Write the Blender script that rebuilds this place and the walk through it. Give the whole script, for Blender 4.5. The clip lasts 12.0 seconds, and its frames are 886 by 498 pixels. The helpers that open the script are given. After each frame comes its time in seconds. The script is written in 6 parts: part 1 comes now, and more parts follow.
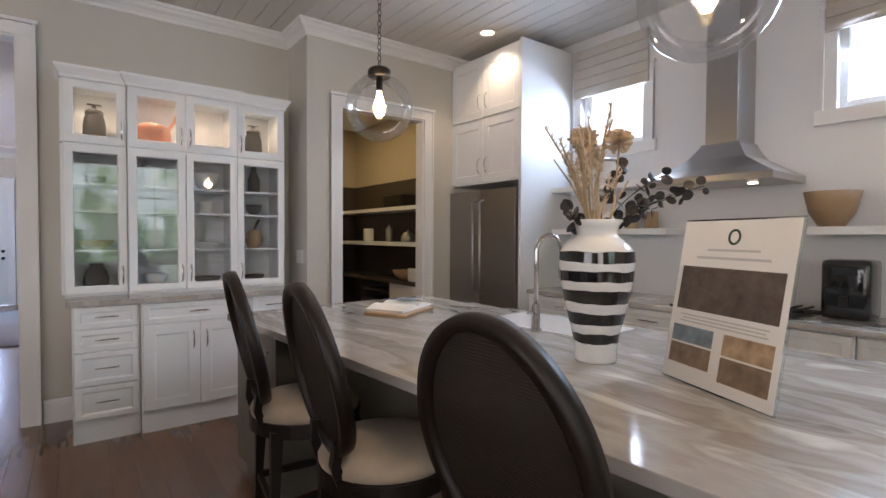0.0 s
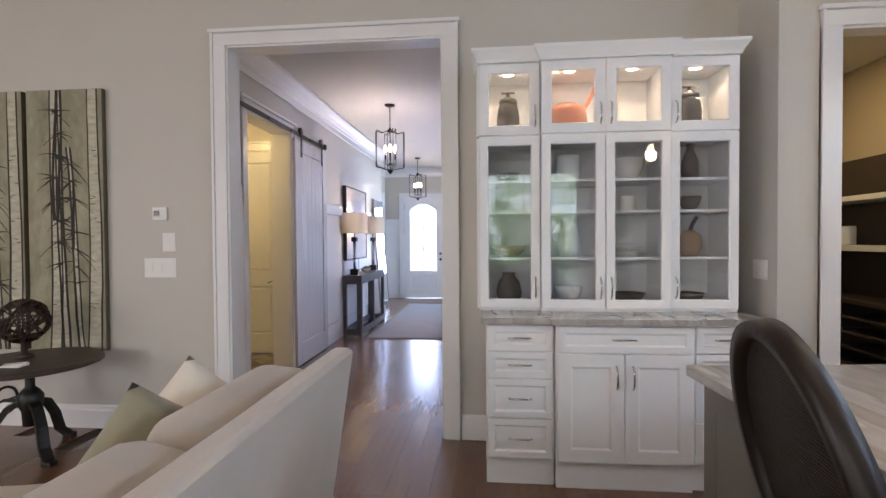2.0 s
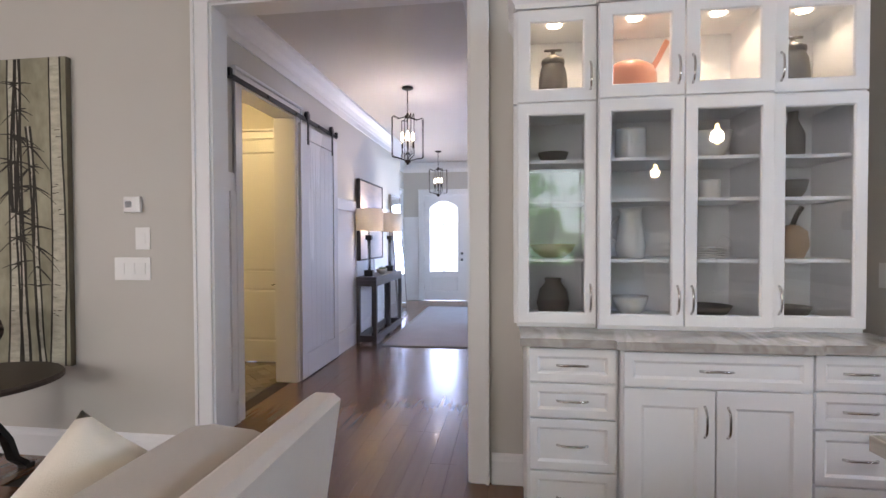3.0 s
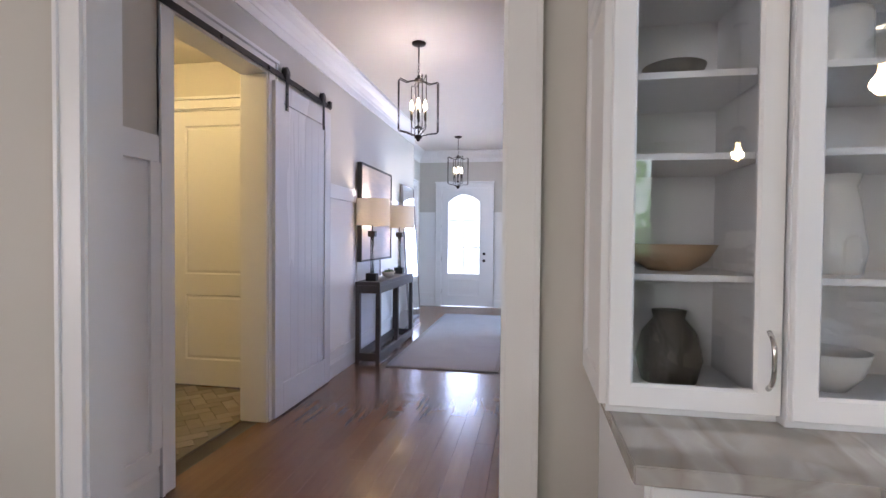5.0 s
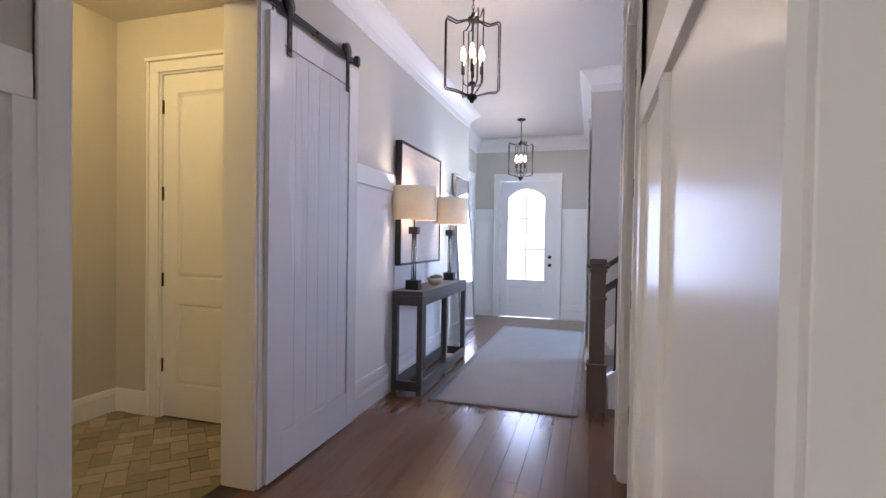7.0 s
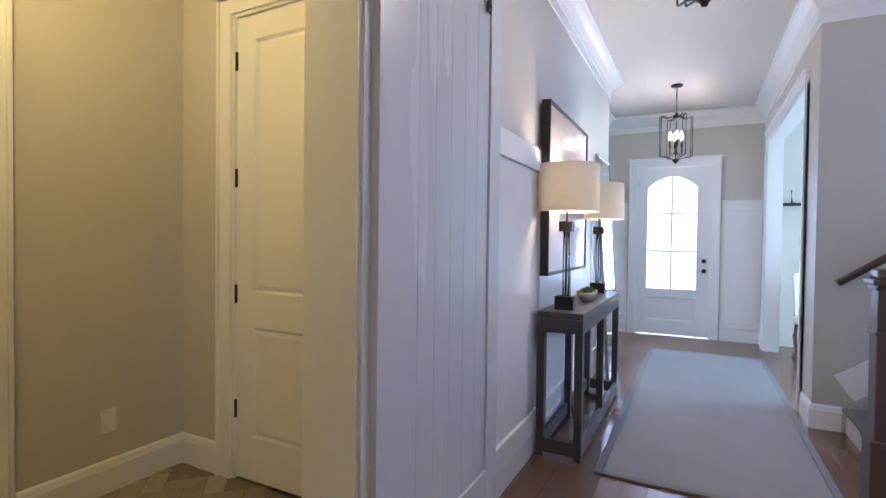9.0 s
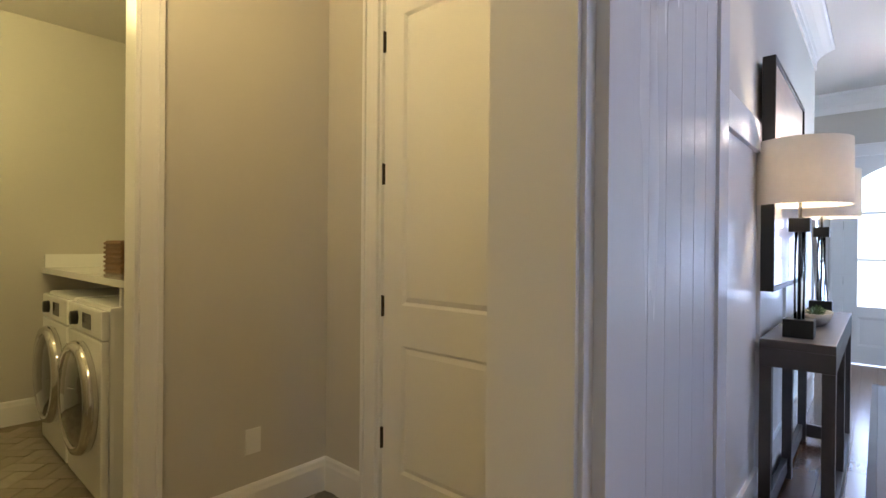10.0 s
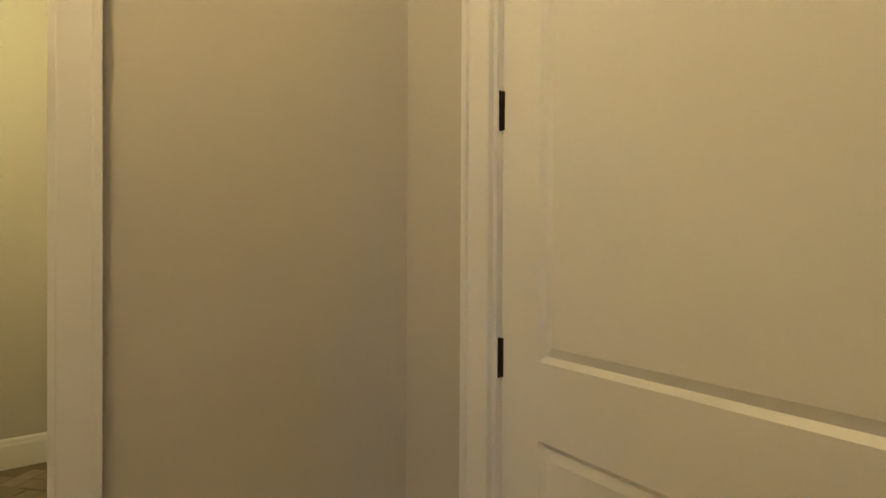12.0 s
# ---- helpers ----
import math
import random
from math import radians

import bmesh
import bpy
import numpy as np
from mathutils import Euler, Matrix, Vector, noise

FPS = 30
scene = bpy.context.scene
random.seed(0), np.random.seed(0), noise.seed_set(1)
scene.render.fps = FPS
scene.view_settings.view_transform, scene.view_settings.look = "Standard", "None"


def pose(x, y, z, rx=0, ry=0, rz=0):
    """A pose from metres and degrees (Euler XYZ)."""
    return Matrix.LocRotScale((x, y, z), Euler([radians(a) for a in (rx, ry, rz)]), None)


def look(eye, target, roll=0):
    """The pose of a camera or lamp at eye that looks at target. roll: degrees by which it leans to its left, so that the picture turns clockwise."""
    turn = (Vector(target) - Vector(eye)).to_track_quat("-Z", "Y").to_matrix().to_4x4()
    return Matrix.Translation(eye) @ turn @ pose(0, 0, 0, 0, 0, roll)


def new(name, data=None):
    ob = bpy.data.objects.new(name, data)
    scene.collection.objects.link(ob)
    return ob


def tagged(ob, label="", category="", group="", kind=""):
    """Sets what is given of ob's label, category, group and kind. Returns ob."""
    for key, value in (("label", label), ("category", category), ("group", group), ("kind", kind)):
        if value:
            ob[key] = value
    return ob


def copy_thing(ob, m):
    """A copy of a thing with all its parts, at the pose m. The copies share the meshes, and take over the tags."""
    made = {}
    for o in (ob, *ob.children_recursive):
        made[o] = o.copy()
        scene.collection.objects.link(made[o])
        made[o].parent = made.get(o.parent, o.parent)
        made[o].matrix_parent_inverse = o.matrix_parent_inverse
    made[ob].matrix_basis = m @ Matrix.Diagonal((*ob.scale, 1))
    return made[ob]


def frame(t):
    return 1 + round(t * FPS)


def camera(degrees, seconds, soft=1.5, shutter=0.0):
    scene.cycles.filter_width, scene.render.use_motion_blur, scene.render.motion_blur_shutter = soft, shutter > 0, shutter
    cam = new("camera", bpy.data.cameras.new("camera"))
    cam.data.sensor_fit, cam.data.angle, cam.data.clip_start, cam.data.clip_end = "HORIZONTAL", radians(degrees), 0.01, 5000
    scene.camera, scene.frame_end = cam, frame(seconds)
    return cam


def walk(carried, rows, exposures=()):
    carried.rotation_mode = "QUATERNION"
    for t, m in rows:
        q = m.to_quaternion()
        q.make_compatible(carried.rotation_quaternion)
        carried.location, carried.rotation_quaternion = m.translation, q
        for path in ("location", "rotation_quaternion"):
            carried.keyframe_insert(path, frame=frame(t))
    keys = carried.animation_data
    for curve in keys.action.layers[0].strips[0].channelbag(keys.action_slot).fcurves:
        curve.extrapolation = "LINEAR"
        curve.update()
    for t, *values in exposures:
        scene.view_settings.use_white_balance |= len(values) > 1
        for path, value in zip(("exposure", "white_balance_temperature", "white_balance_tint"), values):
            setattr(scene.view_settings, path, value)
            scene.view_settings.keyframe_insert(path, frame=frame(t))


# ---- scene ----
cam = camera(83.8, 12.0)
EXPOSURES = [(0, -0.5, 6750, 15), (1.5, -0.32, 6750, 15), (3, -0.2, 6700, 16), (5, -0.2, 6700, 16), (6.5, -0.3, 6800, 16), (8.5, -0.26, 6500, 10), (10.5, -0.35, 6500, 10), (12, -0.25, 6500, 10)]
PATH = [
    (0, (0.59, 0.754, 1.429), (1.778, 2.363, 1.377), 0.3),
    (0.2, (0.612, 0.871, 1.418), (1.636, 2.588, 1.372), 0.3),
    (0.5, (0.633, 1.06, 1.429), (1.375, 2.917, 1.377), 0.0),
    (0.7, (0.622, 1.18, 1.447), (1.21, 3.091, 1.396), -0.0),
    (1, (0.609, 1.356, 1.458), (0.996, 3.317, 1.4), -0.4),
    (1.5, (0.6, 1.69, 1.443), (0.651, 3.689, 1.4), -0.4),
    (2, (0.573, 1.989, 1.436), (0.383, 3.979, 1.395), -0.4),
    (2.5, (0.484, 2.308, 1.43), (0.231, 4.292, 1.393), -0.2),
    (3, (0.475, 2.652, 1.416), (0.204, 4.633, 1.375), -0.2),
    (3.2, (0.469, 2.774, 1.407), (0.191, 4.754, 1.375), -0.2),
    (5, (0.326, 3.874, 1.399), (-0.027, 5.842, 1.354), 0.5),
    (5.5, (0.26, 4.186, 1.389), (-0.133, 6.147, 1.35), 0.4),
    (6, (0.205, 4.505, 1.388), (-0.219, 6.459, 1.346), 0.4),
    (6.5, (0.14, 4.795, 1.375), (-0.336, 6.738, 1.34), 0.5),
    (6.7, (0.127, 4.894, 1.365), (-0.393, 6.825, 1.33), 0.7),
    (8.3, (-0.388, 5.72, 1.351), (-1.154, 7.567, 1.31), 0.7),
    (8.5, (-0.492, 5.808, 1.357), (-1.298, 7.638, 1.317), 0.7),
    (9, (-0.707, 6.061, 1.347), (-1.622, 7.839, 1.307), 0.7),
    (9.5, (-0.914, 6.255, 1.333), (-2.008, 7.929, 1.305), 0.5),
    (10, (-1.171, 6.364, 1.317), (-2.495, 7.862, 1.31), 0.5),
    (10.5, (-1.469, 6.476, 1.321), (-2.932, 7.839, 1.312), 0.3),
    (11, (-1.71, 6.665, 1.320), (-3.258, 7.932, 1.302), 0.3),
    (11.5, (-1.927, 6.87, 1.32), (-3.525, 8.073, 1.295), 0.3),
    (12, (-2.035, 7.089, 1.319), (-3.646, 8.273, 1.307), 0.3),
]
walk(cam, [(t, look(eye, target, roll)) for t, eye, target, roll in PATH], EXPOSURES)

# ---- world, light ----
world = bpy.data.worlds.new("sky")
scene.world = world
world.use_nodes = True
sky = world.node_tree.nodes.new("ShaderNodeTexSky")
sky.sky_type = "NISHITA"
sky.sun_disc = False
sky.sun_elevation, sky.sun_rotation = radians(42), radians(200)
world.node_tree.links.new(sky.outputs[0], world.node_tree.nodes["Background"].inputs[0])
world.node_tree.nodes["Background"].inputs[1].default_value = 0.1


def lamp(name, kind, place, power, color, size=0.1, aim=None, size_y=None, spread=None):
    data = bpy.data.lights.new(name, kind)
    data.energy, data.color = power, color
    ob = new(name, data)
    ob.matrix_world = look(place, aim) if aim else pose(*place)
    if kind == "AREA":
        data.size = size
        if size_y:
            data.shape, data.size_y = "RECTANGLE", size_y
        if spread:
            data.spread = radians(spread)
    else:
        data.shadow_soft_size = size
    return ob


DAY, COOL, WARM, LAMP = (1.0, 0.93, 0.94), (0.55, 0.74, 1.0), (1.0, 0.80, 0.58), (1.0, 0.75, 0.34)
sun = lamp("sun", "SUN", (0, 30, 20), 3.0, (1.0, 0.95, 0.88), 0.5, aim=(-6, 0, 0))
sun.data.angle = radians(0.5)
# daylight in the window openings of the great room, the kitchen, the front rooms and the door
lamp("window_light", "AREA", (-3.2, -3.86, 1.9), 130, DAY, 2.6, aim=(-3.2, 3, 1.6), size_y=2.3)
# unseen west opening, added to fill the great room clear of hutch reflections
lamp("window_light", "AREA", (-5.9, 0.4, 1.75), 112, DAY, 3.6, aim=(2, 1.2, 1.5), size_y=2.3)
lamp("window_light", "AREA", (4.68, 3.52, 2.56), 64, COOL, 0.62, aim=(2.5, 3.3, 1.0), size_y=0.6)
lamp("window_light", "AREA", (4.68, 1.44, 2.56), 95, COOL, 0.75, aim=(2.5, 1.3, 1.0), size_y=0.6)
lamp("door_light", "AREA", (-1.03, 14.7, 1.45), 185, (0.42, 0.56, 1.0), 1.5, aim=(-1.0, 8, 0.6), size_y=2.6)
lamp("window_light", "AREA", (3.0, 12.6, 1.6), 250, (0.44, 0.68, 1.0), 1.8, aim=(0, 12.2, 1.2), size_y=2.0)
lamp("window_light", "AREA", (-4.4, 12.3, 1.6), 95, (0.5, 0.64, 1.0), 1.6, aim=(-1.5, 12.2, 1.2), size_y=2.0)
# cool fill for the stairs and hall, from an added, unseen opening
lamp("window_light", "AREA", (3.12, 10.0, 2.2), 115, (0.42, 0.55, 1.0), 1.2, aim=(0.6, 9.9, 1.2), size_y=1.2)

# ---- materials ----
def mat(name, base, rough=0.5, metal=0.0, vary=0.06, scale=6.0, grain=90.0, bump=0.05, coat=0.0, stretch=(1, 1, 1), second=None, spec=0.5, sheen=0.0, rvar=0.15):
    """A painted or natural surface: base colour with broad and fine variation, and a fine relief."""
    m = bpy.data.materials.new(name)
    m.use_nodes = True
    nt = m.node_tree
    b = nt.nodes["Principled BSDF"]
    tc = nt.nodes.new("ShaderNodeTexCoord")
    mp = nt.nodes.new("ShaderNodeMapping")
    mp.inputs["Scale"].default_value = stretch
    nt.links.new(tc.outputs["Object"], mp.inputs[0])
    n1, n2 = nt.nodes.new("ShaderNodeTexNoise"), nt.nodes.new("ShaderNodeTexNoise")
    n1.inputs["Scale"].default_value, n2.inputs["Scale"].default_value = scale, grain
    n1.inputs["Detail"].default_value = 4
    for n in (n1, n2):
        nt.links.new(mp.outputs[0], n.inputs["Vector"])
    add = nt.nodes.new("ShaderNodeMath")
    add.operation = "MULTIPLY_ADD"
    add.inputs[1].default_value = 0.35
    nt.links.new(n2.outputs[0], add.inputs[0])
    nt.links.new(n1.outputs[0], add.inputs[2])
    ramp = nt.nodes.new("ShaderNodeValToRGB")
    ramp.color_ramp.elements[0].position, ramp.color_ramp.elements[1].position = 0.25, 1.1
    dark = [c * (1 - vary) for c in base] if second is None else second
    lite = [min(1, c * (1 + vary)) for c in base]
    ramp.color_ramp.elements[0].color, ramp.color_ramp.elements[1].color = (*dark, 1), (*lite, 1)
    nt.links.new(add.outputs[0], ramp.inputs[0])
    nt.links.new(ramp.outputs[0], b.inputs["Base Color"])
    rr = nt.nodes.new("ShaderNodeMapRange")
    rr.inputs["To Min"].default_value, rr.inputs["To Max"].default_value = max(0.02, rough * (1 - rvar)), min(1, rough * (1 + rvar))
    nt.links.new(n1.outputs[0], rr.inputs[0])
    nt.links.new(rr.outputs[0], b.inputs["Roughness"])
    b.inputs["Metallic"].default_value = metal
    b.inputs["Specular IOR Level"].default_value = spec
    b.inputs["Coat Weight"].default_value = coat
    b.inputs["Sheen Weight"].default_value = sheen
    if bump:
        bp_ = nt.nodes.new("ShaderNodeBump")
        bp_.inputs["Strength"].default_value, bp_.inputs["Distance"].default_value = bump, 0.004
        nt.links.new(n2.outputs[0], bp_.inputs["Height"])
        nt.links.new(bp_.outputs[0], b.inputs["Normal"])
    return m


def glow(name, color, strength):
    m = bpy.data.materials.new(name)
    m.use_nodes = True
    b = m.node_tree.nodes["Principled BSDF"]
    b.inputs["Base Color"].default_value = (*color, 1)
    b.inputs["Emission Color"].default_value = (*color, 1)
    b.inputs["Emission Strength"].default_value = strength
    return m


def clear(name, tint=(1, 1, 1), ior=1.45, rough=0.0, part_=1.0):
    """A thin pane: clear, with the mirror gloss of glass."""
    m = bpy.data.materials.new(name)
    m.use_nodes = True
    nt = m.node_tree
    nt.nodes.remove(nt.nodes["Principled BSDF"])
    out = nt.nodes["Material Output"]
    fr, tr, gl, mx = (nt.nodes.new("ShaderNode" + k) for k in ("Fresnel", "BsdfTransparent", "BsdfGlossy", "MixShader"))
    fr.inputs[0].default_value = ior
    tr.inputs[0].default_value = (*tint, 1)
    gl.inputs["Roughness"].default_value = rough
    k = nt.nodes.new("ShaderNodeMath")
    k.operation = "MULTIPLY"
    k.inputs[1].default_value = part_
    nt.links.new(fr.outputs[0], k.inputs[0])
    nt.links.new(k.outputs[0], mx.inputs[0])
    nt.links.new(tr.outputs[0], mx.inputs[1])
    nt.links.new(gl.outputs[0], mx.inputs[2])
    nt.links.new(mx.outputs[0], out.inputs[0])
    return m


PAINT = mat("grey_wall_paint", (0.56, 0.53, 0.48), 0.55, vary=0.03, scale=1.2, grain=260, bump=0.08)
CEIL = mat("ceiling_paint", (0.66, 0.63, 0.60), 0.6, vary=0.03, scale=1.5, grain=200, bump=0.06)
WHITE = mat("white_trim_paint", (0.80, 0.79, 0.785), 0.3, vary=0.004, scale=2.5, grain=300, bump=0.02, rvar=0.03)
CAB = mat("white_cabinet_paint", (0.82, 0.82, 0.825), 0.32, rvar=0.03, vary=0.004, scale=3, grain=140, bump=0.02)
CABIN = mat("cabinet_lining", (0.80, 0.81, 0.82), 0.5, vary=0.03)
BARN = mat("barn_door_paint", (0.76, 0.75, 0.76), 0.27, rvar=0.06, vary=0.006, scale=3, grain=60, bump=0.05, coat=0.1, stretch=(1, 1, 0.08))
TAUPE = mat("taupe_cabinet_paint", (0.20, 0.19, 0.165), 0.4, vary=0.06, scale=4, grain=80, bump=0.05)
STEEL = mat("brushed_steel", (0.42, 0.40, 0.39), 0.3, 1.0, vary=0.08, scale=3, grain=160, bump=0.03, stretch=(1, 1, 0.05))
STEEL_D = mat("dark_brushed_steel", (0.34, 0.315, 0.31), 0.34, 1.0, vary=0.10, scale=3, grain=160, bump=0.03, stretch=(1, 1, 0.05))
CHROME = mat("polished_nickel", (0.62, 0.60, 0.58), 0.14, 1.0, vary=0.03, bump=0)
BLACK = mat("black_iron", (0.02, 0.018, 0.017), 0.42, 0.4, vary=0.2, scale=20, bump=0.1)
BRONZE = mat("oil_rubbed_bronze", (0.035, 0.026, 0.02), 0.36, 0.7, vary=0.25, scale=15, bump=0.06)
STOOLW = mat("dark_stained_wood", (0.013, 0.009, 0.007), 0.42, vary=0.3, scale=5, grain=40, bump=0.12, stretch=(1, 1, 0.25), spec=0.35)
CANE = mat("woven_cane", (0.020, 0.0145, 0.011), 0.6, vary=0.25, scale=30, grain=200, bump=0.1)
LINEN = mat("beige_linen", (0.42, 0.35, 0.27), 0.9, vary=0.12, scale=12, grain=420, bump=0.35, sheen=0.2)
SOFA = mat("oatmeal_sofa_fabric", (0.53, 0.48, 0.43), 0.92, vary=0.07, scale=5, grain=420, bump=0.4, sheen=0.25)
SOFAB = mat("sofa_cushion_fabric", (0.46, 0.41, 0.35), 0.92, vary=0.09, scale=6, grain=420, bump=0.45, sheen=0.25)
CREAM = mat("cream_pillow_fabric", (0.74, 0.68, 0.58), 0.92, vary=0.06, scale=9, grain=380, bump=0.4, sheen=0.2)
OLIVE = mat("sage_pillow_fabric", (0.27, 0.245, 0.17), 0.92, vary=0.10, scale=9, grain=380, bump=0.4, sheen=0.2)
GREYW = mat("grey_washed_wood", (0.07, 0.06, 0.057), 0.45, vary=0.25, scale=4, grain=45, bump=0.12, stretch=(1, 0.1, 1))
DARKW = mat("espresso_wood", (0.045, 0.03, 0.022), 0.4, vary=0.3, scale=4, grain=50, bump=0.1, stretch=(1, 0.15, 1))
NEWEL = mat("stained_oak", (0.10, 0.07, 0.056), 0.4, vary=0.22, scale=4, grain=55, bump=0.1, stretch=(1, 1, 0.12))
RUG = mat("woven_rug", (0.265, 0.255, 0.275), 0.95, vary=0.10, scale=3, grain=230, bump=0.6)
RUGB = mat("rug_border", (0.225, 0.215, 0.225), 0.95, vary=0.12, scale=5, grain=230, bump=0.6)
SHADE = mat("linen_lampshade", (0.80, 0.74, 0.64), 0.9, vary=0.05, scale=30, grain=420, bump=0.3)
TANP = mat("pantry_wall_paint", (0.50, 0.43, 0.33), 0.6, vary=0.04, scale=2, grain=200, bump=0.06)
PDARK = mat("pantry_dark_boards", (0.055, 0.042, 0.036), 0.6, vary=0.25, scale=3, grain=60, bump=0.1)
CERAM = mat("white_glazed_ceramic", (0.80, 0.80, 0.79), 0.12, vary=0.03, bump=0.02, coat=0.4)
BLKC = mat("black_glaze", (0.012, 0.012, 0.013), 0.1, vary=0.2, bump=0.02, coat=0.4)
TERRA = mat("coral_enamel", (0.62, 0.26, 0.16), 0.3, vary=0.08, scale=10, bump=0.03, coat=0.3)
PEWTER = mat("dark_stoneware", (0.075, 0.068, 0.058), 0.45, vary=0.3, scale=12, bump=0.15)
WOOD = mat("light_wood", (0.34, 0.22, 0.12), 0.5, vary=0.2, scale=6, grain=60, bump=0.08, stretch=(1, 0.15, 1))
WICK = mat("wicker", (0.17, 0.085, 0.038), 0.6, vary=0.3, scale=30, grain=120, bump=0.4)
PLATE = mat("white_plastic", (0.78, 0.77, 0.74), 0.35, vary=0.02, bump=0.01)
SCREEN = mat("dark_display", (0.03, 0.035, 0.04), 0.15, vary=0.1, bump=0)
PAPER = mat("paper", (0.80, 0.78, 0.74), 0.7, vary=0.03, bump=0.05)
INK = mat("grey_ink", (0.30, 0.30, 0.29), 0.8, vary=0.1, bump=0)
INKL = mat("pale_grey_ink", (0.55, 0.54, 0.52), 0.8, vary=0.06, bump=0)
GREEN = mat("leaf_green", (0.05, 0.09, 0.03), 0.5, vary=0.3, scale=15)
DRIED = mat("dried_grass", (0.46, 0.34, 0.20), 0.8, vary=0.2, scale=20, bump=0.2)
DLEAF = mat("black_dried_leaf", (0.018, 0.014, 0.014), 0.5, vary=0.3, scale=20, bump=0.1)
PLUM = mat("pale_plume", (0.66, 0.52, 0.38), 0.9, vary=0.1, scale=30, bump=0.3)
APPL = mat("white_appliance_enamel", (0.78, 0.78, 0.76), 0.25, vary=0.02, bump=0.01, coat=0.3)
DGLASS = mat("smoked_door_glass", (0.02, 0.02, 0.024), 0.06, vary=0.1, bump=0, coat=0.5)
TILEW = mat("white_splash_tile", (0.74, 0.75, 0.77), 0.18, vary=0.03, scale=2, grain=40, bump=0.02, coat=0.3)
GROUT = mat("floor_grout", (0.16, 0.13, 0.10), 0.9, vary=0.15, scale=20)
SUBFL = mat("floor_joint", (0.035, 0.022, 0.015), 0.7, vary=0.2)
TREAD = mat("stair_carpet", (0.20, 0.18, 0.165), 0.95, vary=0.12, scale=8, grain=260, bump=0.5)
SHADEF = mat("roman_shade_linen", (0.50, 0.455, 0.40), 0.92, vary=0.06, scale=10, grain=400, bump=0.3)
GLASS = clear("pane_glass", ior=1.5, part_=1.9)
GLOBE = clear("globe_glass", ior=1.45, part_=0.45)
ACRYL = clear("acrylic", (0.96, 1, 0.98), 1.45)
BULB = glow("warm_bulb", (1.0, 0.66, 0.28), 50)
CANDLE = glow("candle_bulb", (1.0, 0.80, 0.58), 45)
PUCK = glow("puck_lens", (1.0, 0.82, 0.58), 20)
CAN = glow("downlight_lens", (1.0, 0.84, 0.64), 14)
DAYGLOW = glow("overcast_distance", (0.86, 0.94, 1.0), 2.2)


def translucent_shade(m):
    nt = m.node_tree
    b, out = nt.nodes["Principled BSDF"], nt.nodes["Material Output"]
    tl, mx = nt.nodes.new("ShaderNodeBsdfTranslucent"), nt.nodes.new("ShaderNodeMixShader")
    tl.inputs[0].default_value = (0.92, 0.87, 0.78, 1)
    mx.inputs[0].default_value = 0.32
    nt.links.new(b.outputs[0], mx.inputs[1])
    nt.links.new(tl.outputs[0], mx.inputs[2])
    nt.links.new(mx.outputs[0], out.inputs[0])


translucent_shade(SHADE)


def stone(name):
    """Grey-brown quartzite with long drifting veins."""
    m = bpy.data.materials.new(name)
    m.use_nodes = True
    nt = m.node_tree
    b = nt.nodes["Principled BSDF"]
    tc, mp = nt.nodes.new("ShaderNodeTexCoord"), nt.nodes.new("ShaderNodeMapping")
    mp.inputs["Rotation"].default_value = (0, 0, radians(18))
    mp.inputs["Scale"].default_value = (2.2, 0.8, 2.2)
    nt.links.new(tc.outputs["Object"], mp.inputs[0])
    n = nt.nodes.new("ShaderNodeTexNoise")
    n.inputs["Scale"].default_value, n.inputs["Detail"].default_value, n.inputs["Distortion"].default_value = 1.8, 6, 1.6
    nt.links.new(mp.outputs[0], n.inputs["Vector"])
    w = nt.nodes.new("ShaderNodeTexWave")
    w.inputs["Scale"].default_value, w.inputs["Distortion"].default_value = 0.55, 16.0
    w.inputs["Detail"].default_value, w.inputs["Detail Scale"].default_value = 5, 1.2
    nt.links.new(mp.outputs[0], w.inputs["Vector"])
    mixf = nt.nodes.new("ShaderNodeMath")
    mixf.operation = "MULTIPLY_ADD"
    mixf.inputs[1].default_value = 0.32
    nt.links.new(w.outputs[1], mixf.inputs[0])
    sc = nt.nodes.new("ShaderNodeMath")
    sc.operation = "MULTIPLY"
    sc.inputs[1].default_value = 0.95
    nt.links.new(n.outputs[0], sc.inputs[0])
    nt.links.new(sc.outputs[0], mixf.inputs[2])
    r = nt.nodes.new("ShaderNodeValToRGB")
    r.color_ramp.elements[0].position, r.color_ramp.elements[0].color = 0.25, (0.24, 0.215, 0.19, 1)
    r.color_ramp.elements[1].position, r.color_ramp.elements[1].color = 0.95, (0.66, 0.65, 0.63, 1)
    for at, c in ((0.38, (0.40, 0.38, 0.355)), (0.55, (0.33, 0.30, 0.275)), (0.68, (0.46, 0.44, 0.42)), (0.80, (0.40, 0.375, 0.35))):
        e = r.color_ramp.elements.new(at)
        e.color = (*c, 1)
    nt.links.new(mixf.outputs[0], r.inputs[0])
    nt.links.new(r.outputs[0], b.inputs["Base Color"])
    b.inputs["Roughness"].default_value = 0.13
    b.inputs["Coat Weight"].default_value = 0.25
    return m


STONE = stone("veined_quartzite")


